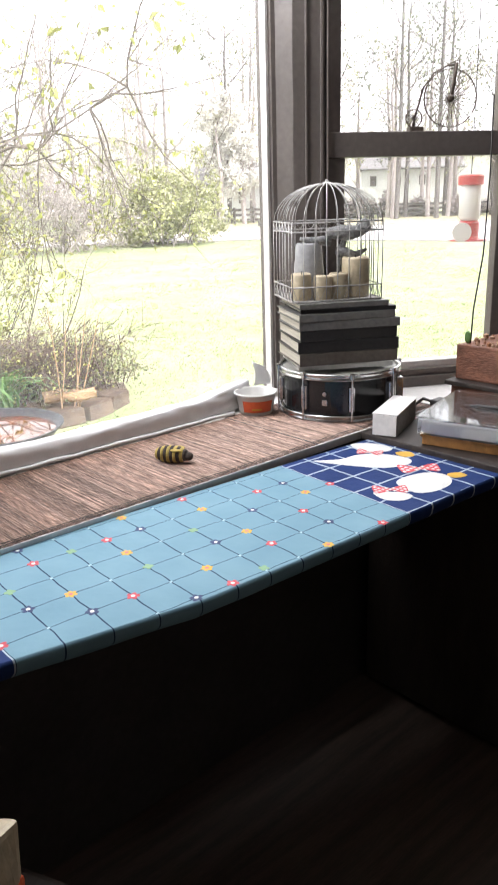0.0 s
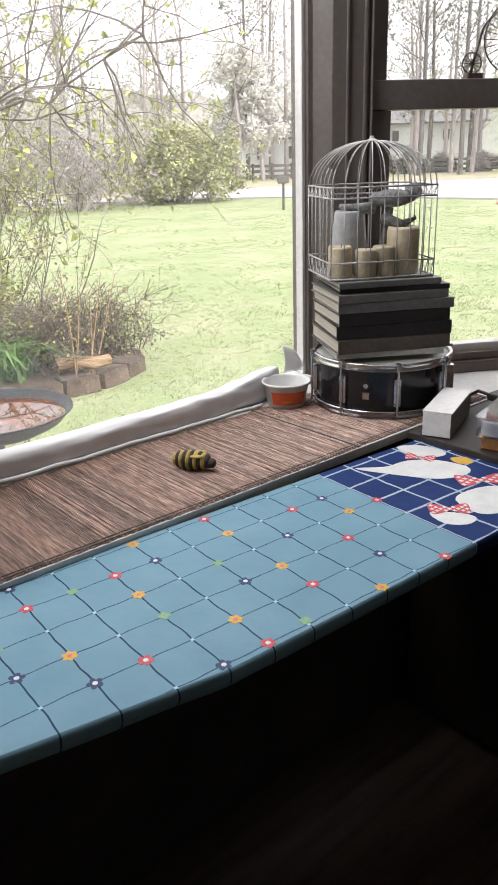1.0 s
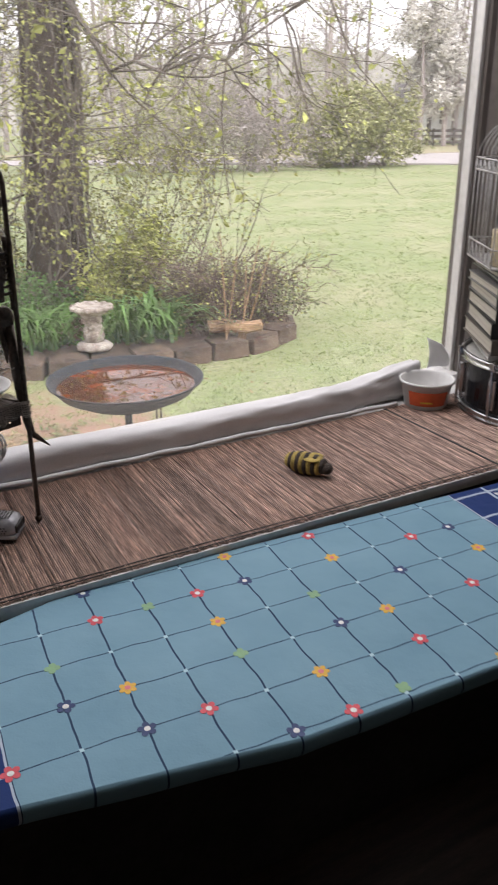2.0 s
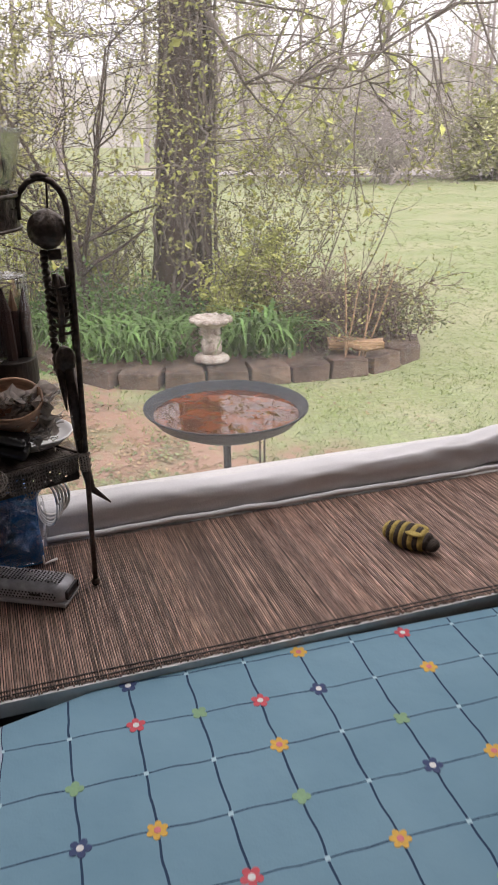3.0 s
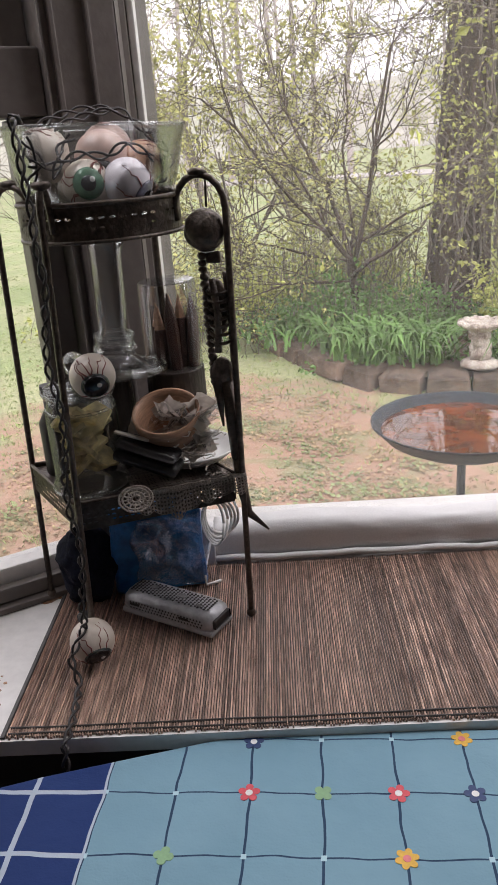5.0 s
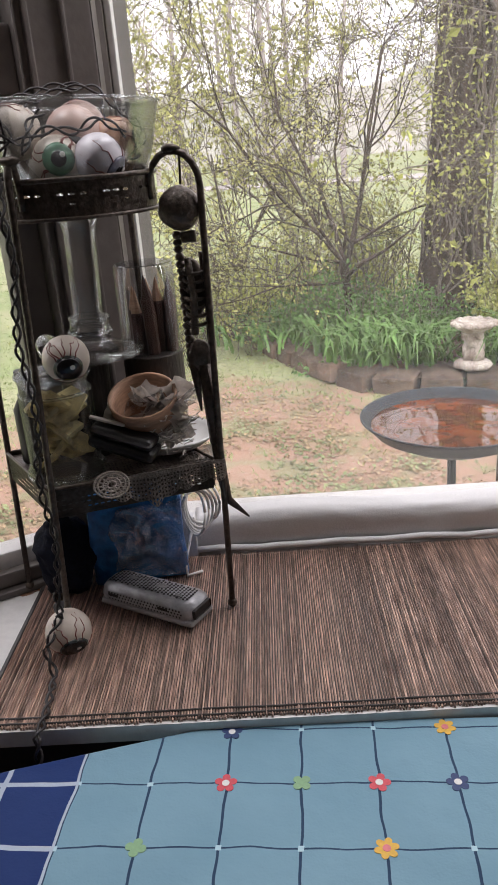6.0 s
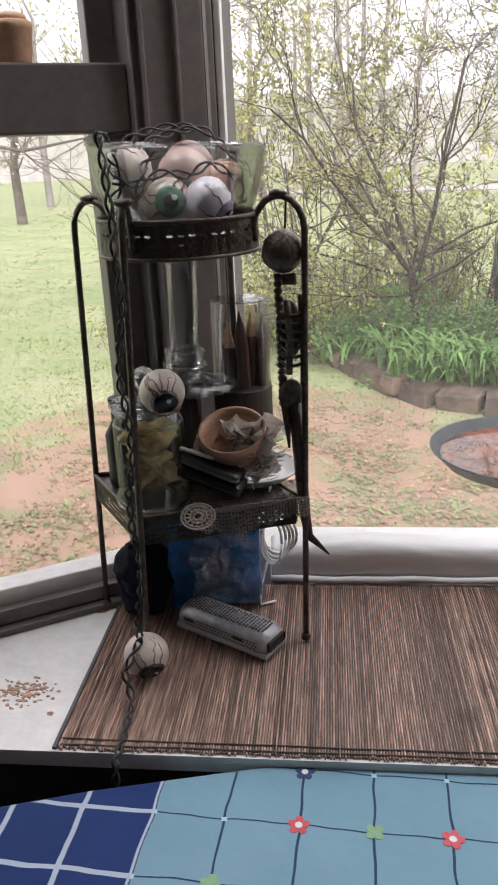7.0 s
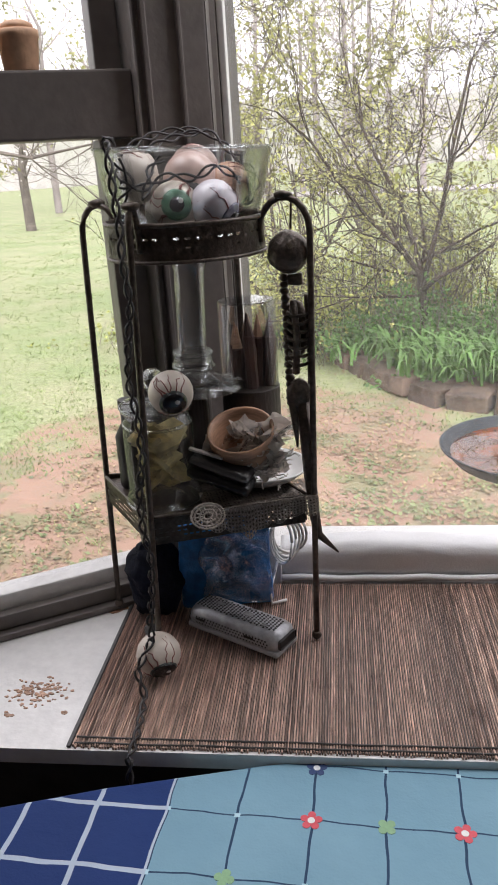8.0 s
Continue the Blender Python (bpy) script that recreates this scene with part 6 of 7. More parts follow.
g = Green(77)
for k in range(9):
    a = k * 0.7
    g.grow(V((TX + 0.28, TY, 4.6 + 0.25 * k)), V((math.cos(a), math.sin(a) * 0.8, 0.5)), g.rng.uniform(2.5, 3.6), 0.10, 4, bend=0.2)
g.leaves(0.5, 0.09, 0.05)
g.make(tree, M["bark"], M["leaf"], "crown_limbs", "crown_leaves")

# the young tree by the bed: short trunk, wide fan of thin grey branches
young = thing("young_tree", "young many-branched tree with small budding leaves", "tree")
g = Green(14)
fork = V((0.88, 7.62, 0.15))
g.bar([V((0.97, 7.62, GROUND - 0.03)), V((0.94, 7.63, -0.4)), fork], [0.066, 0.052, 0.046], 8)
for dx, dy, dz, ln, r in ((-0.45, 0.1, 1.0, 2.2, 0.045), (-0.12, 0.0, 1.2, 2.3, 0.045), (0.30, -0.1, 1.2, 2.1, 0.036), (0.75, -0.1, 0.65, 1.7, 0.028), (-0.9, -0.1, 0.9, 2.3, 0.036), (-0.9, 0.2, 0.45, 2.0, 0.024), (-1.0, -0.3, 0.25, 1.9, 0.018), (-0.9, -0.4, -0.05, 1.5, 0.014), (0.3, 0.3, 1.0, 2.2, 0.03), (-0.6, -0.3, 1.1, 2.4, 0.03)):
    g.grow(fork + V((g.rng.gauss(0, 0.02), 0, g.rng.uniform(-0.3, 0.1))), V((dx, dy, dz)).normalized(), ln, r * 0.68, 4, bend=0.27, up=0.03, kids=(3, 5), shrink=0.62, open_=0.72, seg=5, least=0.0032)
g.bar([V((0.90, 7.60, -0.05)), V((1.05, 7.50, 0.10)), V((1.28, 7.42, 0.22)), V((1.55, 7.36, 0.42))], [0.030, 0.024, 0.018, 0.010], 6)
g.tips = [p for p in g.tips if g.rng.random() < 0.7]
g.leaves(1, 0.036, 0.035)
g.make(young, M["bark"], M["olive"])

# shrubs behind and between
def shrub(name, label, at, spread, height, stems, depth, per, size, seed, wood="twig", leaf="olive", up=0.15, least=0.003, r=0.012, open_=0.6):
    t = thing(name, label, "shrub", "shrubs round the bed" if name == "leafy_shrub" else "")
    g = Green(seed)
    for _ in range(stems):
        a = g.rng.uniform(0, 6.28)
        base = V((at[0] + g.rng.gauss(0, spread * 0.35), at[1] + g.rng.gauss(0, spread * 0.3), at[2] if len(at) > 2 else GROUND - 0.02))
        d = V((math.cos(a) * 0.55, math.sin(a) * 0.45, 1.0)).normalized()
        g.grow(base, d, height * g.rng.uniform(0.45, 0.75), r, depth, bend=0.2, up=up, open_=open_, least=least)
    g.leaves(per, size, 0.04)
    g.make(t, M[wood], M[leaf])
    return t


BED = GROUND + 0.17
shrub("leafy_shrub", "thin leafy shrub with yellow-green spring leaves", (2.95, 7.3, BED - 0.02), 0.9, 2.2, 16, 3, 1, 0.05, 31)
shrub("leafy_shrub", "thin leafy shrub with yellow-green spring leaves", (1.35, 8.7), 1.0, 2.6, 8, 3, 1, 0.055, 32)
shrub("leafy_shrub", "low leafy shrub at the foot of the tree", (2.7, 7.0, BED - 0.02), 0.5, 0.9, 14, 3, 2, 0.045, 33, leaf="leaf")
shrub("leafy_shrub", "tall leafy thicket beyond the young tree", (-0.6, 10.5), 2.2, 4.2, 6, 4, 1, 0.075, 34, r=0.03)
shrub("leafy_shrub", "tall leafy thicket beyond the young tree", (1.2, 12.0), 2.0, 4.6, 6, 4, 1, 0.085, 35, r=0.03)
shrub("leafy_shrub", "tall bare thicket with few leaves", (-3.0, 13.0), 2.4, 4.8, 5, 4, 0.6, 0.085, 36, r=0.03)
shrub("brush_bush", "dense brown twiggy bush with drooping bare stems", (3.18, 6.15, BED - 0.02), 0.55, 0.85, 66, 3, 0.10, 0.035, 41, wood="brush", up=0.02, open_=0.8, r=0.008)
shrub("brush_bush", "dense brown twiggy bush with drooping bare stems", (3.75, 6.3, BED - 0.04), 0.5, 0.8, 36, 3, 0.12, 0.035, 42, wood="brush", up=0.0, open_=0.9, r=0.008)
g = Green(43)
cane = thing("dead_canes", "pale dead canes leaning over the bed edge", "plant stems")
for x0, x1, h in ((3.05, 3.02, 1.0), (3.12, 3.45, 0.95), (3.0, 3.2, 0.8), (3.16, 3.6, 0.9), (3.2, 3.3, 0.7)):
    g.bar([V((x0, 5.6, BED - 0.25)), V(((x0 + x1) / 2, 5.6, BED + h * 0.4)), V((x1, 5.65, BED + h))], [0.008, 0.007, 0.004], 5)
g.make(cane, M["log"], M["leaf"], "canes")

# strap-leaved lilies in two big clumps and along the bed
def lilies(name, label, spots, height, seed):
    t = thing(name, label, "plant", "lily clumps in the bed")
    rng, v, f = random.Random(seed), [], []
    for cx, cy, n, sp in spots:
        for _ in range(n):
            x, y = cx + rng.gauss(0, sp), cy + rng.gauss(0, sp * 0.6)
            a, h = rng.uniform(0, 6.28), height * rng.uniform(0.4, 1.05)
            d = V((math.cos(a), math.sin(a), 0))
            s = d.cross(V((0, 0, 1))) * rng.uniform(0.010, 0.021)
            k, p = len(v), V((x, y, BED - 0.03))
            reach = h * rng.uniform(0.4, 2.1)
            for i, (o, z) in enumerate(((0, 0), (0.12, 0.48), (0.38, 0.88), (0.72, 0.94), (1.0, 0.62))):
                q, w = p + d * (reach * o) + V((0, 0, h * z)), (1, 1, 0.9, 0.6, 0.08)[i]
                v += [tuple(q - s * w), tuple(q + s * w)]
            f += [(k + 2 * i, k + 2 * i + 1, k + 2 * i + 3, k + 2 * i + 2) for i in range(4)]
    tagged(raw("leaves", v, f, M["green"], t, True), kind="stuff")


lilies("day_lily", "lush green strap-leaved lily clump behind the block edging", [(1.02, 6.36, 105, 0.15), (1.42, 6.26, 95, 0.12), (0.72, 6.75, 70, 0.13)], 0.40, 1)
lilies("day_lily", "lush green strap-leaved lily clump beside the stone pedestal", [(2.22, 6.10, 95, 0.11), (2.52, 6.02, 105, 0.13)], 0.46, 2)
lilies("day_lily", "green grassy plants under the young tree", [(0.4, 7.6, 260, 0.4), (0.9, 7.9, 260, 0.4), (1.6, 7.2, 200, 0.35), (0.1, 8.4, 200, 0.4)], 0.25, 3)

# low leafy undergrowth round the trunks and over the bed
def undergrowth(label, spots, seed, leaf):
    t = thing("undergrowth", label, "plants", "undergrowth in the bed")
    g = Green(seed)
    for cx, cy, w, h, n in spots:
        base = BED if 6.0 < cy < 8.6 and cx > 0.3 else GROUND
        for _ in range(n // 14):
            x, y = cx + g.rng.gauss(0, w), cy + g.rng.gauss(0, w * 0.6)
            tall = h * g.rng.uniform(0.35, 1.1) * math.exp(-0.25 * ((x - cx) / w) ** 2)
            top = V((x + g.rng.gauss(0, 0.10), y + g.rng.gauss(0, 0.10), base + tall))
            g.bar([V((x, y, base - 0.03)), V((x, y, base - 0.03)).lerp(top, 0.5) + V((g.rng.gauss(0, 0.03), 0, 0)), top], [0.005, 0.004, 0.002])
            for q in range(14):
                g.leaf(V((x, y, base)).lerp(top, g.rng.uniform(0.15, 1.0)) + V((g.rng.gauss(0, 0.06), g.rng.gauss(0, 0.06), g.rng.gauss(0, 0.03))), g.rng.uniform(0.03, 0.075), 0.1)
    g.make(t, M["twig"], leaf)


undergrowth("dense dark green undergrowth at the foot of the trees", [(0.75, 7.6, 0.35, 0.75, 2600), (1.5, 7.35, 0.30, 0.55, 1800), (2.55, 7.3, 0.30, 0.60, 2000), (1.25, 6.5, 0.30, 0.22, 900), (2.4, 6.2, 0.22, 0.20, 700)], 201, M["green"])
undergrowth("tangled spring green undergrowth beyond the young tree", [(-0.3, 8.6, 0.60, 1.0, 3600), (0.6, 9.3, 0.55, 1.4, 3600), (-1.6, 9.2, 0.7, 0.9, 3000), (1.3, 9.6, 0.4, 1.3, 2400)], 202, M["leaf"])
undergrowth("thin brown and green weeds round the twiggy bushes", [(3.3, 6.6, 0.45, 0.5, 1800), (4.0, 6.5, 0.3, 0.4, 800)], 203, M["weed"])

# raised bed with curved block edging
PTS = [(-0.35, 8.75), (-0.05, 7.85), (0.25, 7.15), (0.62, 6.30), (1.05, 5.86), (1.55, 5.66), (2.1, 5.56), (2.65, 5.54), (3.2, 5.52), (3.62, 5.66), (3.95, 5.95), (4.15, 6.5)]
CURVE = []
for i in range(len(PTS) - 1):
    p0, p1, p2, p3 = (V((*PTS[max(0, min(len(PTS) - 1, i + q))], 0)) for q in (-1, 0, 1, 2))
    for q in range(10):
        t = q / 10
        CURVE.append(0.5 * (2 * p1 + (p2 - p0) * t + (2 * p0 - 5 * p1 + 4 * p2 - p3) * t * t + (3 * p1 - p0 - 3 * p2 + p3) * t ** 3))
bed = bm_new()
cen = bed.verts.new((2.0, 7.4, BED + 0.03))
edge = [bed.verts.new((p.x, p.y + 0.1, BED - 0.03 + 0.02 * noise.noise((p.x * 3, p.y * 3, 0)))) for p in CURVE]
back = [bed.verts.new((x, y, GROUND - 0.02)) for x, y in ((4.4, 7.6), (4.0, 8.8), (2.5, 9.6), (0.8, 9.7), (-0.3, 9.3))]
loop = edge + back
for i in range(len(loop)):
    bed.faces.new((cen, loop[i], loop[(i + 1) % len(loop)]))
part("flower_bed", bed, M["soil"], kind="structure", label="raised flower bed of dark soil behind blocks")["category"] = "flower bed"
edging = thing("block_edging", "curved edging of weathered grey-brown concrete blocks", "garden edging", kind="structure")
length = [0.0]
for a, b in zip(CURVE, CURVE[1:]):
    length.append(length[-1] + (b - a).length)


def on_curve(s):
    for i in range(len(CURVE) - 1):
        if length[i + 1] >= s:
            return CURVE[i].lerp(CURVE[i + 1], (s - length[i]) / (length[i + 1] - length[i]))
    return CURVE[-1]


BLOCKS = []
for k in range(5):
    blk_bm = wobble(box(bm_new(), (-0.182, -0.14, 0), (0.182, 0.14, 0.175), 0.020), 0.026, 6, k * 5.0)
    BLOCKS.append(bpy.data.meshes.new("block"))
    blk_bm.to_mesh(BLOCKS[-1])
    blk_bm.free()
    BLOCKS[-1].materials.append(M["block"])
rng = random.Random(6)
s = 0.1
while s + 0.38 < length[-1]:
    a, b = on_curve(s), on_curve(s + 0.37)
    c = (a + b) / 2
    ob = new("block", BLOCKS[rng.randrange(5)])
    ob.parent = edging
    ob.matrix_world = Matrix.Translation((c.x, c.y + 0.09, GROUND - 0.012 + rng.gauss(0, 0.014))) @ pose(0, 0, 0, rng.gauss(0, 2.0), rng.gauss(0, 1.6), math.degrees(math.atan2(b.y - a.y, b.x - a.x)) + rng.gauss(0, 3.0))
    s += 0.383 + rng.uniform(0, 0.012)

# stone pedestal, log and bird bath
ur = thing("stone_pedestal", "weathered cast stone garden pedestal with scalloped bowl", "garden ornament", at=Matrix.Translation((1.80, 5.84, GROUND + 0.200)) @ Matrix.Diagonal((0.94, 0.94, 0.92, 1)))
part("pedestal_foot", wobble(lathe(bm_new(), [(0.17, 0), (0.175, 0.03), (0.15, 0.06), (0.11, 0.075)], 20), 0.014, 12), M["pale_stone"], ur, smooth=True)
part("figure_stem", wobble(lathe(bm_new(), [(0.085, 0.07), (0.095, 0.14), (0.075, 0.20), (0.09, 0.27), (0.07, 0.31), (0.10, 0.335)], 20), 0.045, 17), M["pale_stone"], ur, smooth=True)
carve = bm_new()
for k in range(11):
    a = k * 2.4
    ball(carve, (0.078 * math.cos(a), 0.078 * math.sin(a), 0.10 + 0.021 * k), 0.030, seg=10, squash=(1, 1, 1.5))
part("carved_relief", wobble(carve, 0.012, 30), M["pale_stone"], ur, smooth=True)
lips = bm_new()
for k in range(12):
    a = k * math.pi / 6
    ball(lips, (0.182 * math.cos(a), 0.182 * math.sin(a), 0.415), 0.036, seg=10, squash=(1, 1, 0.75))
part("scallops", wobble(lips, 0.006, 30), M["pale_stone"], ur, smooth=True)
part("scalloped_bowl", wobble(lathe(bm_new(), [(0.09, 0.335), (0.15, 0.37), (0.185, 0.40), (0.19, 0.43), (0.17, 0.435), (0.13, 0.41), (0.01, 0.405)], 24), 0.012, 14), M["pale_stone"], ur, smooth=True)
lg = thing("split_log", "short split log of pale weathered wood on the edging", "log", at=pose(3.18, 5.66, GROUND + 0.262, 8, 0, -26))
bm = tube(bm_new(), [(-0.26, 0, 0), (-0.1, 0.005, 0.006), (0.1, 0, 0), (0.26, 0.004, 0.004)], [0.065, 0.075, 0.072, 0.06], 12)
part("log_body", wobble(bm, 0.035, 13), M["log"], lg)
BX, BY, BZ = 0.555, 1.375, 0.575
bb = thing("bird_bath", "dark metal bird bath basin on a pole, filled with rusty water", "bird bath", at=Matrix.Translation((BX, BY, 0)))
part("basin", lathe(bm_new(), [(0.06, BZ - 0.085), (0.15, BZ - 0.070), (0.215, BZ - 0.038), (0.248, BZ - 0.002), (0.2535, BZ + 0.001), (0.2540, BZ + 0.005), (0.2510, BZ + 0.0065), (0.2450, BZ + 0.003), (0.236, BZ - 0.008), (0.212, BZ - 0.034), (0.15, BZ - 0.060), (0.01, BZ - 0.072)], 64), M["basin"], bb, smooth=True)
part("water", lathe(bm_new(), [(0.2235, BZ - 0.0215), (0.2240, BZ - 0.0205), (0.001, BZ - 0.0203)], 64), M["water"], bb, "rust brown water mirroring trees")
part("pole", tube(bm_new(), [(0.01, 0.0, GROUND - 0.02), (0.0, 0, BZ - 0.07)], 0.0125, 12), M["basin"], bb)
part("pole_flange", lathe(bm_new(), [(0.05, BZ - 0.082), (0.06, BZ - 0.0755)], 16), M["basin"], bb)
st2 = thing("shepherd_hook", "thin iron garden hook standing in the lawn", "garden hook")
for dx in (0, 0.018):
    bar("hook_rod", [(0.80 + dx, 1.75, GROUND), (0.80 + dx, 1.75, 0.50)], 0.004, M["iron"], st2, seg=6)

# grass tufts near the house, thinner on the clay
def tufts(name, n, x0, x1, y0, y1, hgt, seed, mat, clay=False, flat=False):
    rng, v, f = random.Random(seed), [], []
    made = 0
    while made < n:
        r = rng.random()
        y = y0 + (y1 - y0) * (0.25 * r + 0.75 * r ** 2.2 if name == "lawn_grass" else r ** 1.5)
        x = rng.uniform(x0, x1) if name != "lawn_grass" else rng.uniform(x0 * y - 2.5, x1 * y + 3.0)
        bare = ((x * 0.36 + 0.20) ** 2 + (y * 0.30 - 0.96) ** 2) ** 0.5 + 1.1 * (0.5 + 0.5 * noise.noise((x * 0.9, y * 0.9, 2)))
        if (bare < 1.35) != clay and rng.random() < (0.85 if not clay else 0.94):
            made += 0.25
            continue
        made += 1
        if clay and noise.noise((x * 1.7, y * 1.7, 7 if name == "leaf_litter" else 3)) + 0.5 * noise.noise((x * 6, y * 6, 1)) < (-0.05 if name == "leaf_litter" else 0.16):
            continue
        z, h = ground_z(x, y), hgt * rng.uniform(0.5, 1.5)
        for _ in range(4 if not flat else 1):
            a, k = rng.uniform(0, 6.28), len(v)
            d = V((math.cos(a), math.sin(a), 0))
            s = d.cross(V((0, 0, 1))) * (0.0024 + 0.0004 * y if not flat else h * 0.4)
            p = V((x + rng.gauss(0, 0.03), y + rng.gauss(0, 0.03), z - 0.005 if not flat else z + 0.006))
            if flat:
                v += [tuple(p), tuple(p + d * h * 0.5 + s + V((0, 0, 0.008))), tuple(p + d * h + V((0, 0, 0.012))), tuple(p + d * h * 0.5 - s + V((0, 0, 0.002)))]
                f.append((k, k + 1, k + 2, k + 3))
            else:
                v += [tuple(p - s), tuple(p + s), tuple(p + d * h * 0.35 + V((0, 0, h * 0.7)) + s * 0.6), tuple(p + d * h * 0.9 + V((0, 0, h)))]
                f += [(k, k + 1, k + 2), (k, k + 2, k + 3)]
    tagged(raw(name, v, f, mat), {"lawn_grass": "short tufts of spring lawn grass", "clay_weeds": "sparse low weeds on the bare clay", "leaf_litter": "scattered dry leaves on the clay ground"}[name], "grass" if name != "leaf_litter" else "leaf litter", kind="stuff")


tufts("lawn_grass", 95000, -1.0, 2.1, 1.5, 34, 0.022, 1, M["blade"])
tufts("clay_weeds", 26000, -2.8, 2.8, 1.2, 7.0, 0.030, 2, M["weed"], True, True)
tufts("leaf_litter", 26000, -3.0, 3.2, 1.2, 8.0, 0.026, 3, M["litter"], True, True)

# ---- beyond the lawn: road, bushes, houses, bare woods ----
road = prism(bm_new(), [(34, -12), (70, -10), (57, 10), (49, 30), (35.5, 38.3), (23.5, 38.2), (10, 45), (-8, 52), (-10, 48), (8, 41), (20.6, 34.2), (27, 29.2), (29.6, 20), (31.5, 8)], GROUND - 0.02, GROUND + 0.07)
verge = prism(bm_new(), [(70.2, -10), (86, -10), (72, 14), (62, 40), (42, 50), (23, 47), (10, 53), (10, 45.2), (23.5, 38.4), (35.6, 38.5), (49.2, 30.2), (57.2, 10.2)], GROUND - 0.02, GROUND + 0.08)
part("verge", verge, surf("dry_tan_verge", (0.36, 0.31, 0.22), 0.95, vary=0.2, scale=0.4, fine=6, bump=0.2, second=(0.30, 0.30, 0.17)), kind="structure", label="dry tan grass verge beyond the road")["category"] = "verge"
part("road", road, M["asphalt"], kind="structure", label="pale grey road across the end of the lawn")["category"] = "road"


def far_bush(at, w, h, seed, leaf, n, label, size=0.20):
    t = thing("far_bush", label, "bush", "bushes along the road")
    g = Green(seed)
    for _ in range(n):
        a = g.rng.uniform(0, 6.28)
        g.grow(V((at[0] + g.rng.gauss(0, w * 0.16), at[1] + g.rng.gauss(0, w * 0.16), GROUND)), V((math.cos(a) * 0.75, math.sin(a) * 0.75, 1)).normalized(), h * g.rng.uniform(0.5, 0.72), 0.045, 3, bend=0.22, up=0.02, least=0.012, open_=0.7, kids=(3, 4))
    g.leaves(2, size, 0.12)
    g.make(t, M["hazed_twig"], leaf)


far_bush((23.4, 31.2), 5.0, 3.9, 51, M["far_leaf"], 24, "rounded yellow-green bush in early leaf by the road")
far_bush((21.6, 31.8), 3.0, 2.8, 52, M["far_leaf"], 12, "rounded yellow-green bush in early leaf by the road")
far_bush((17.2, 30.6), 4.0, 4.8, 53, M["hazed_twig"], 18, "grey bare thicket with dark stems", 0.10)
far_bush((13.6, 31.5), 4.0, 5.2, 54, M["far_leaf"], 12, "grey bare thicket with a few leaves", 0.11)
far_bush((9.0, 33.0), 4.0, 5.0, 55, M["far_leaf"], 10, "grey bare thicket with a few leaves", 0.12)


for k in range(9):
    far_bush((54.5 + 1.9 * k, 51.5 - 2.9 * k), 3.2, 1.9, 150 + k, M["hazed_twig"], 7, "low grey brush along the fence", 0.26)


def woods(name, label, spots, seed, mat, leafmat, per, size, depth=4):
    t = thing(name, label, "woods", kind="stuff")
    g = Green(seed)
    for x, y, h in spots:
        g.bar([V((x, y, GROUND)), V((x + g.rng.gauss(0, 0.2), y, h * 0.35)), V((x + g.rng.gauss(0, 0.3), y, h * 0.8)), V((x + g.rng.gauss(0, 0.4), y, h))], [0.22, 0.17, 0.09, 0.02], 5)
        for k in range(9):
            a, z = g.rng.uniform(0, 6.28), h * g.rng.uniform(0.18, 0.95)
            g.grow(V((x, y, z)), V((math.cos(a), math.sin(a), 0.7)).normalized(), h * g.rng.uniform(0.16, 0.30), 0.06, depth - 2, bend=0.2, up=0.1, least=0.014, kids=(3, 4))
    g.leaves(per, size, 0.25)
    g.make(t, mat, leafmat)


rng = random.Random(70)
belt = [(rng.uniform(-45, 10), rng.uniform(42, 60), rng.uniform(9, 15)) for _ in range(34)]
belt += [(44 + q * 0.7 + rng.gauss(0, 2.5), 60 - q * 0.95 + rng.gauss(0, 3), rng.uniform(10, 17)) for q in range(66)]
belt += [(rng.uniform(12, 46), rng.uniform(52, 75), rng.uniform(9, 15)) for _ in range(26)]
woods("far_woods", "bare spring woods beyond the road, greyed by painted haze", belt, 71, M["hazed_twig"], M["far_leaf"], 0.4, 0.22)
pines = [(52.5, 39.5, 19), (54.5, 37.0, 20), (44.0, 50.5, 15), (60, 40, 18), (58.5, 32.2, 20), (65, 34, 19), (50.2, 44.2, 18), (57, 42, 17), (62, 36.5, 18)]
woods("roadside_pines", "tall thin pines along the road", pines, 72, M["fence"], M["pine"], 1, 0.24)
near_left = [(-12.1, 30.0, 4.2), (-17, 33, 5.0), (-7.5, 35, 5.5), (-22, 30, 5), (-3, 37, 6)]
woods("orchard_trees", "small bare orchard trees on the far lawn", near_left, 73, M["twig"], M["blossom"], 0.15, 0.12)
woods("blossom_tree", "white blossoming tree by the road", [(40.6, 47.6, 8.0), (42.9, 47.4, 7), (41.6, 49.0, 7.5)], 74, M["hazed_twig"], M["blossom"], 4, 0.30)
ov = thing("overhanging_branches", "thin bare branches reaching over the lawn", "branches")
g = Green(81)
g.bar([V((-7.2, 9.5, 2.6)), V((-5.6, 9.9, 1.9)), V((-4.2, 10.4, 1.55)), V((-3.0, 10.8, 1.75))], [0.05, 0.035, 0.025, 0.01], 5)
g.bar([V((-7.2, 9.5, GROUND - 0.05)), V((-7.3, 9.5, 1.0)), V((-7.2, 9.5, 2.6))], [0.16, 0.12, 0.08], 7)
for p in (V((-5.6, 9.9, 1.9)), V((-4.9, 10.1, 1.7)), V((-4.2, 10.4, 1.55)), V((-3.4, 10.7, 1.65))):
    for _ in range(4):
        g.grow(p, V((g.rng.gauss(0.3, 0.6), g.rng.gauss(0, 0.5), g.rng.gauss(-0.2, 0.6))), g.rng.uniform(0.9, 1.6), 0.012, 2, up=-0.05)
g.make(ov, M["twig"], M["olive"])


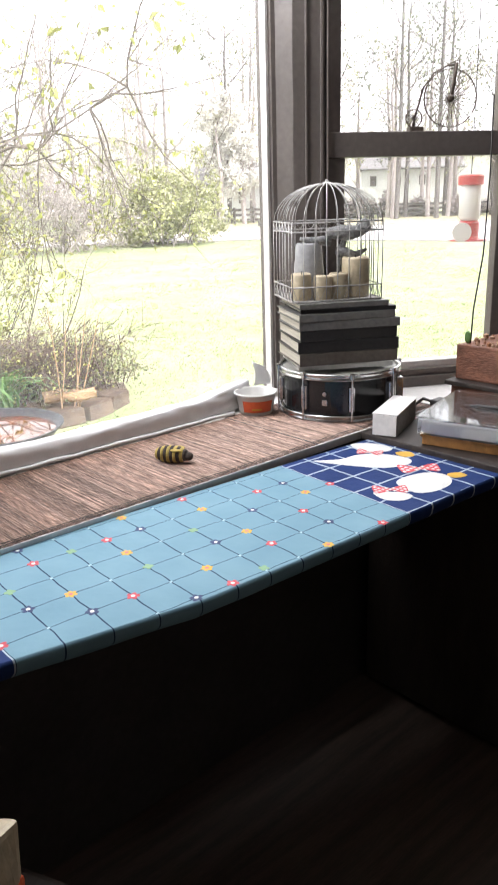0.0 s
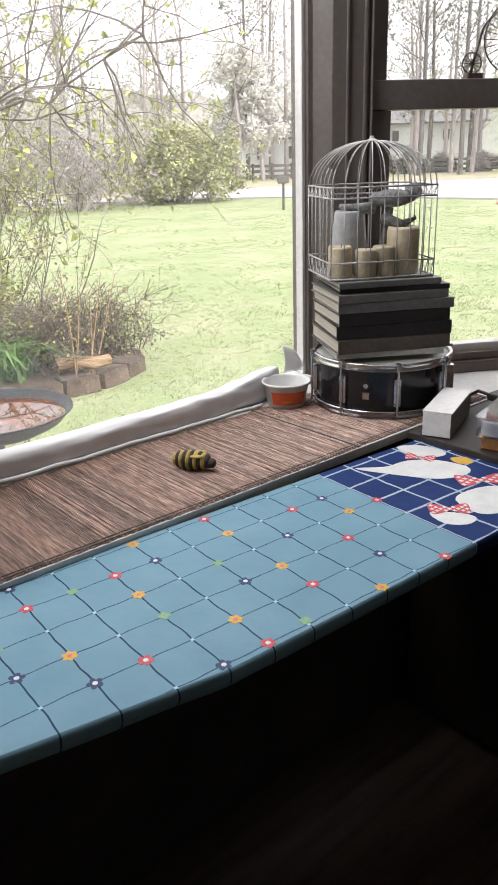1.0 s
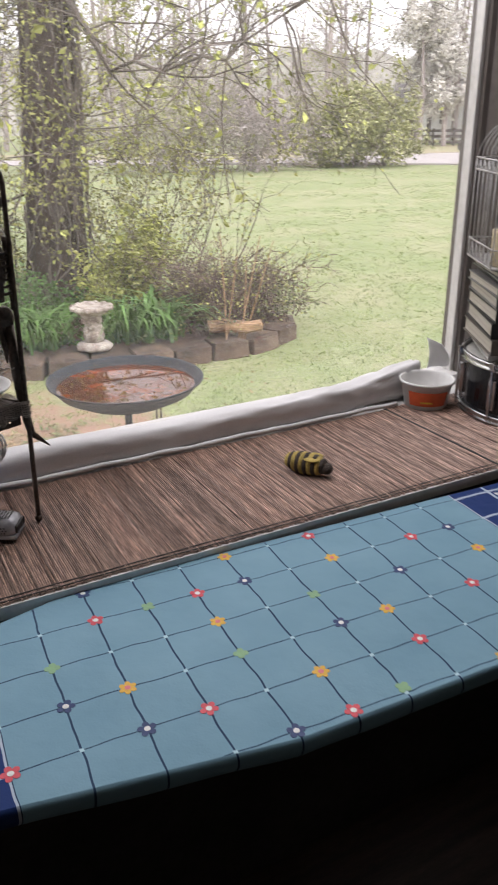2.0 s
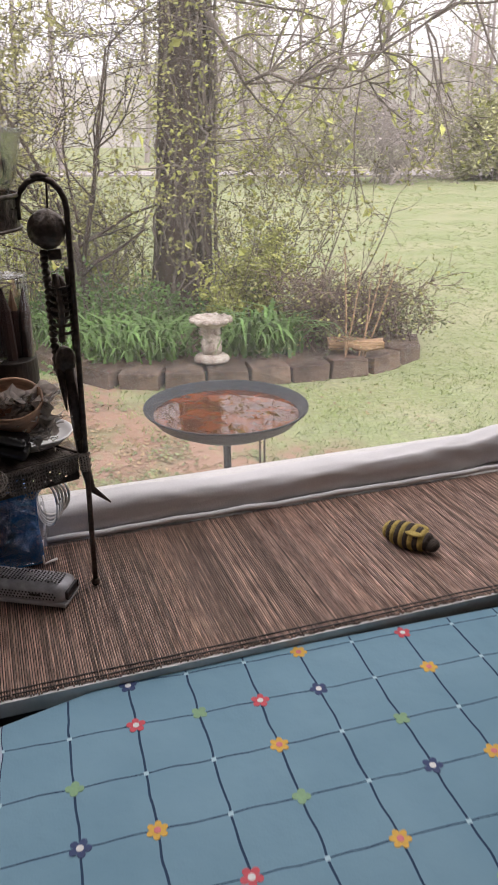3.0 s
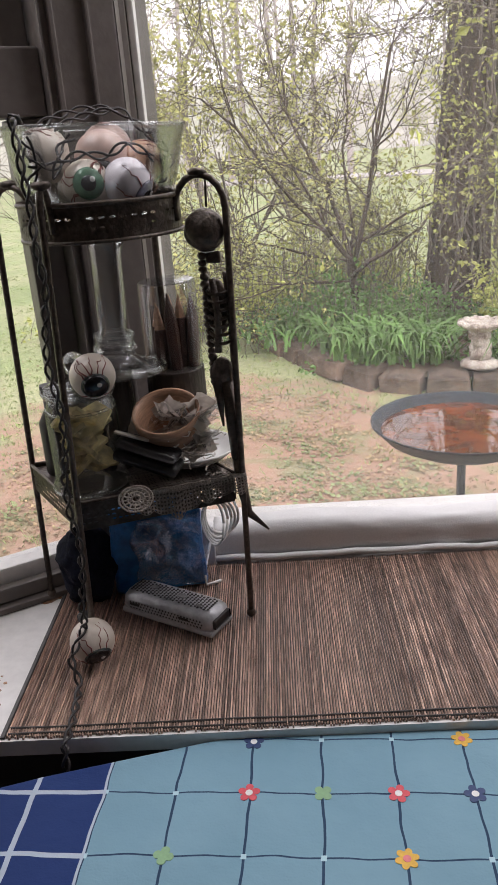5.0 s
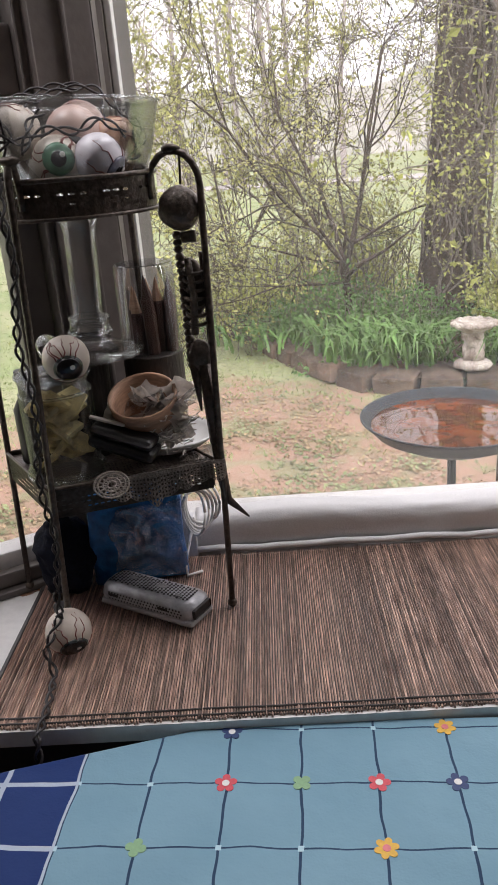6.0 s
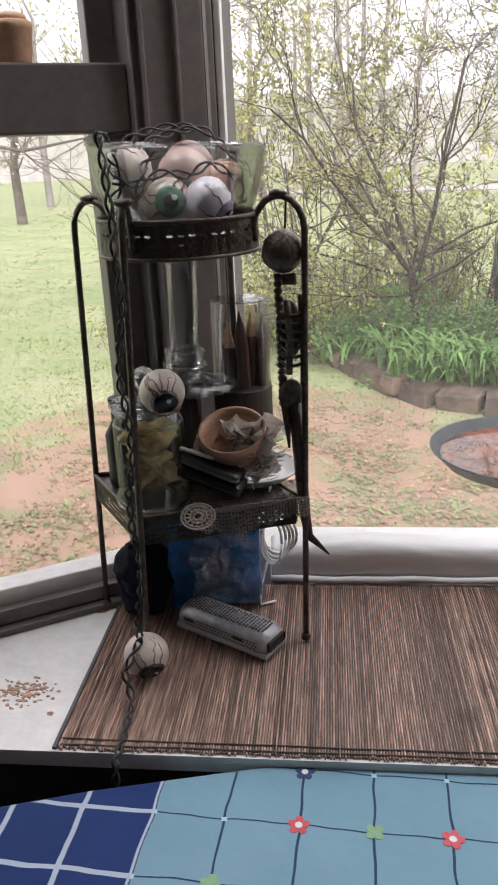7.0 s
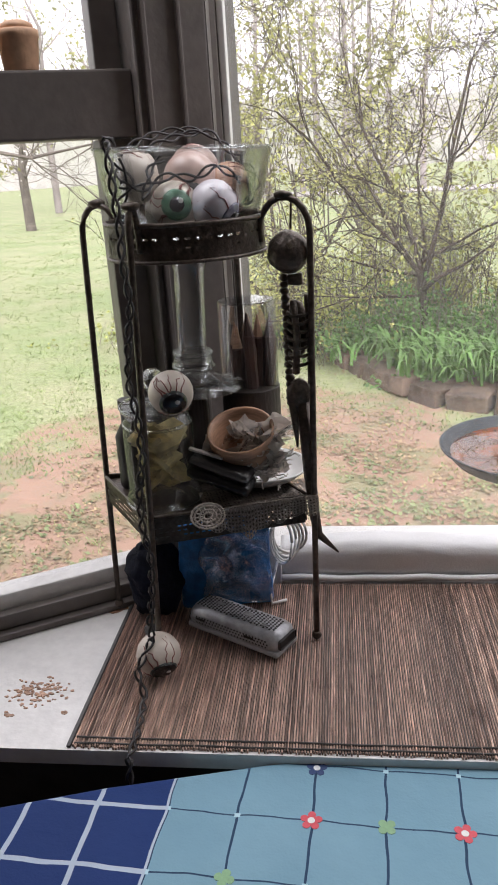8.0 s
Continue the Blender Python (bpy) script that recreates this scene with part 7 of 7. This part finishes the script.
def house(at, turn, w, d, h, roof_h, label):
    m = pose(*at, 0, 0, turn)
    t = thing("far_house", label, "house", "houses across the road", at=m)
    wall = part("wall", box(bm_new(), (-w / 2, -d / 2, 0), (w / 2, d / 2, h)), M["house_white"], t)
    bm = bm_new()
    pr = [(-d / 2 - 0.4, h), (0, h + roof_h), (d / 2 + 0.4, h), (d / 2 + 0.4, h + 0.15), (0, h + roof_h + 0.2), (-d / 2 - 0.4, h + 0.15)]
    a = [bm.verts.new((-w / 2 - 0.4, y, z)) for y, z in pr]
    b = [bm.verts.new((w / 2 + 0.4, y, z)) for y, z in pr]
    for i in range(6):
        bm.faces.new((a[i], a[(i + 1) % 6], b[(i + 1) % 6], b[i]))
    bm.faces.new((a[0], a[1], a[4], a[5]))
    bm.faces.new((a[1], a[2], a[3], a[4]))
    bm.faces.new((b[0], b[1], b[4], b[5]))
    bm.faces.new((b[1], b[2], b[3], b[4]))
    part("roof", bm, M["roof"], t)
    for k in range(4):
        x = -w / 2 + w * (k + 0.5) / 4
        wn_ = part("window", box(bm_new(), (x - 0.3, -d / 2 - 0.05, h * 0.45), (x + 0.3, -d / 2 - 0.002, h * 0.8)), M["fence"], t)
    return t


house((67.5, 49.5, GROUND + 1.6), -52, 9.5, 7, 2.7, 1.3, "low white house behind the roadside trees")
house((51.5, 55.0, GROUND + 0.3), -45, 11, 7, 2.9, 1.8, "long white building beyond the road")


def fence(x0, y0, x1, y1, n):
    t = thing("board_fence", "dark weathered board fence along the road", "fence")
    a, b = V((x0, y0, GROUND)), V((x1, y1, GROUND))
    for k in range(n + 1):
        p = a.lerp(b, k / n)
        part("post", box(bm_new(), (p.x - 0.07, p.y - 0.07, GROUND - 0.05), (p.x + 0.07, p.y + 0.07, GROUND + 1.35)), M["fence"], t)
    ang = math.degrees(math.atan2(b.y - a.y, b.x - a.x))
    for z in (0.35, 0.75, 1.15):
        part("rail", box(bm_new(), (0, -0.03, z - 0.10), ((b - a).length, 0.03, z + 0.10), 0, Matrix.Translation(a) @ pose(0, 0, 0, 0, 0, ang)), M["fence"], t)


fence(54.0, 50.5, 68.0, 29.0, 12)
fence(37.0, 51.5, 48.5, 45.5, 8)
mbx = thing("mailbox", "dark mailbox on a post beside the road", "mailbox", at=pose(21.5, 22.3, GROUND + 0.0, 0, 0, 40))
part("post", box(bm_new(), (-0.05, -0.05, -0.05), (0.05, 0.05, 1.0)), M["fence"], mbx)
part("box", box(bm_new(), (-0.14, -0.22, 1.0), (0.14, 0.22, 1.28), 0.06), M["fence"], mbx)

# soft line of distant woods that closes the view, its haze painted in grey
hz, top, bot = bm_new(), [], []
for k in range(241):
    a = radians(-30 + k)
    x, y = 120 * math.cos(a), 120 * math.sin(a)
    if y < 2:
        y = 2
    h = 9.5 + 3.2 * noise.noise((k * 0.11, 0, 0)) + 2.4 * noise.noise((k * 0.5, 3, 0)) + 1.2 * noise.noise((k * 1.7, 8, 0))
    bot.append(hz.verts.new((x, y, GROUND - 1)))
    top.append(hz.verts.new((x, y, h)))
for k in range(240):
    if (top[k].co - top[k + 1].co).length > 0.01:
        hz.faces.new((bot[k], bot[k + 1], top[k + 1], top[k]))
part("backdrop", hz, M["haze"], kind="structure", label="line of distant woods with haze in its grey colour")["category"] = "woods"
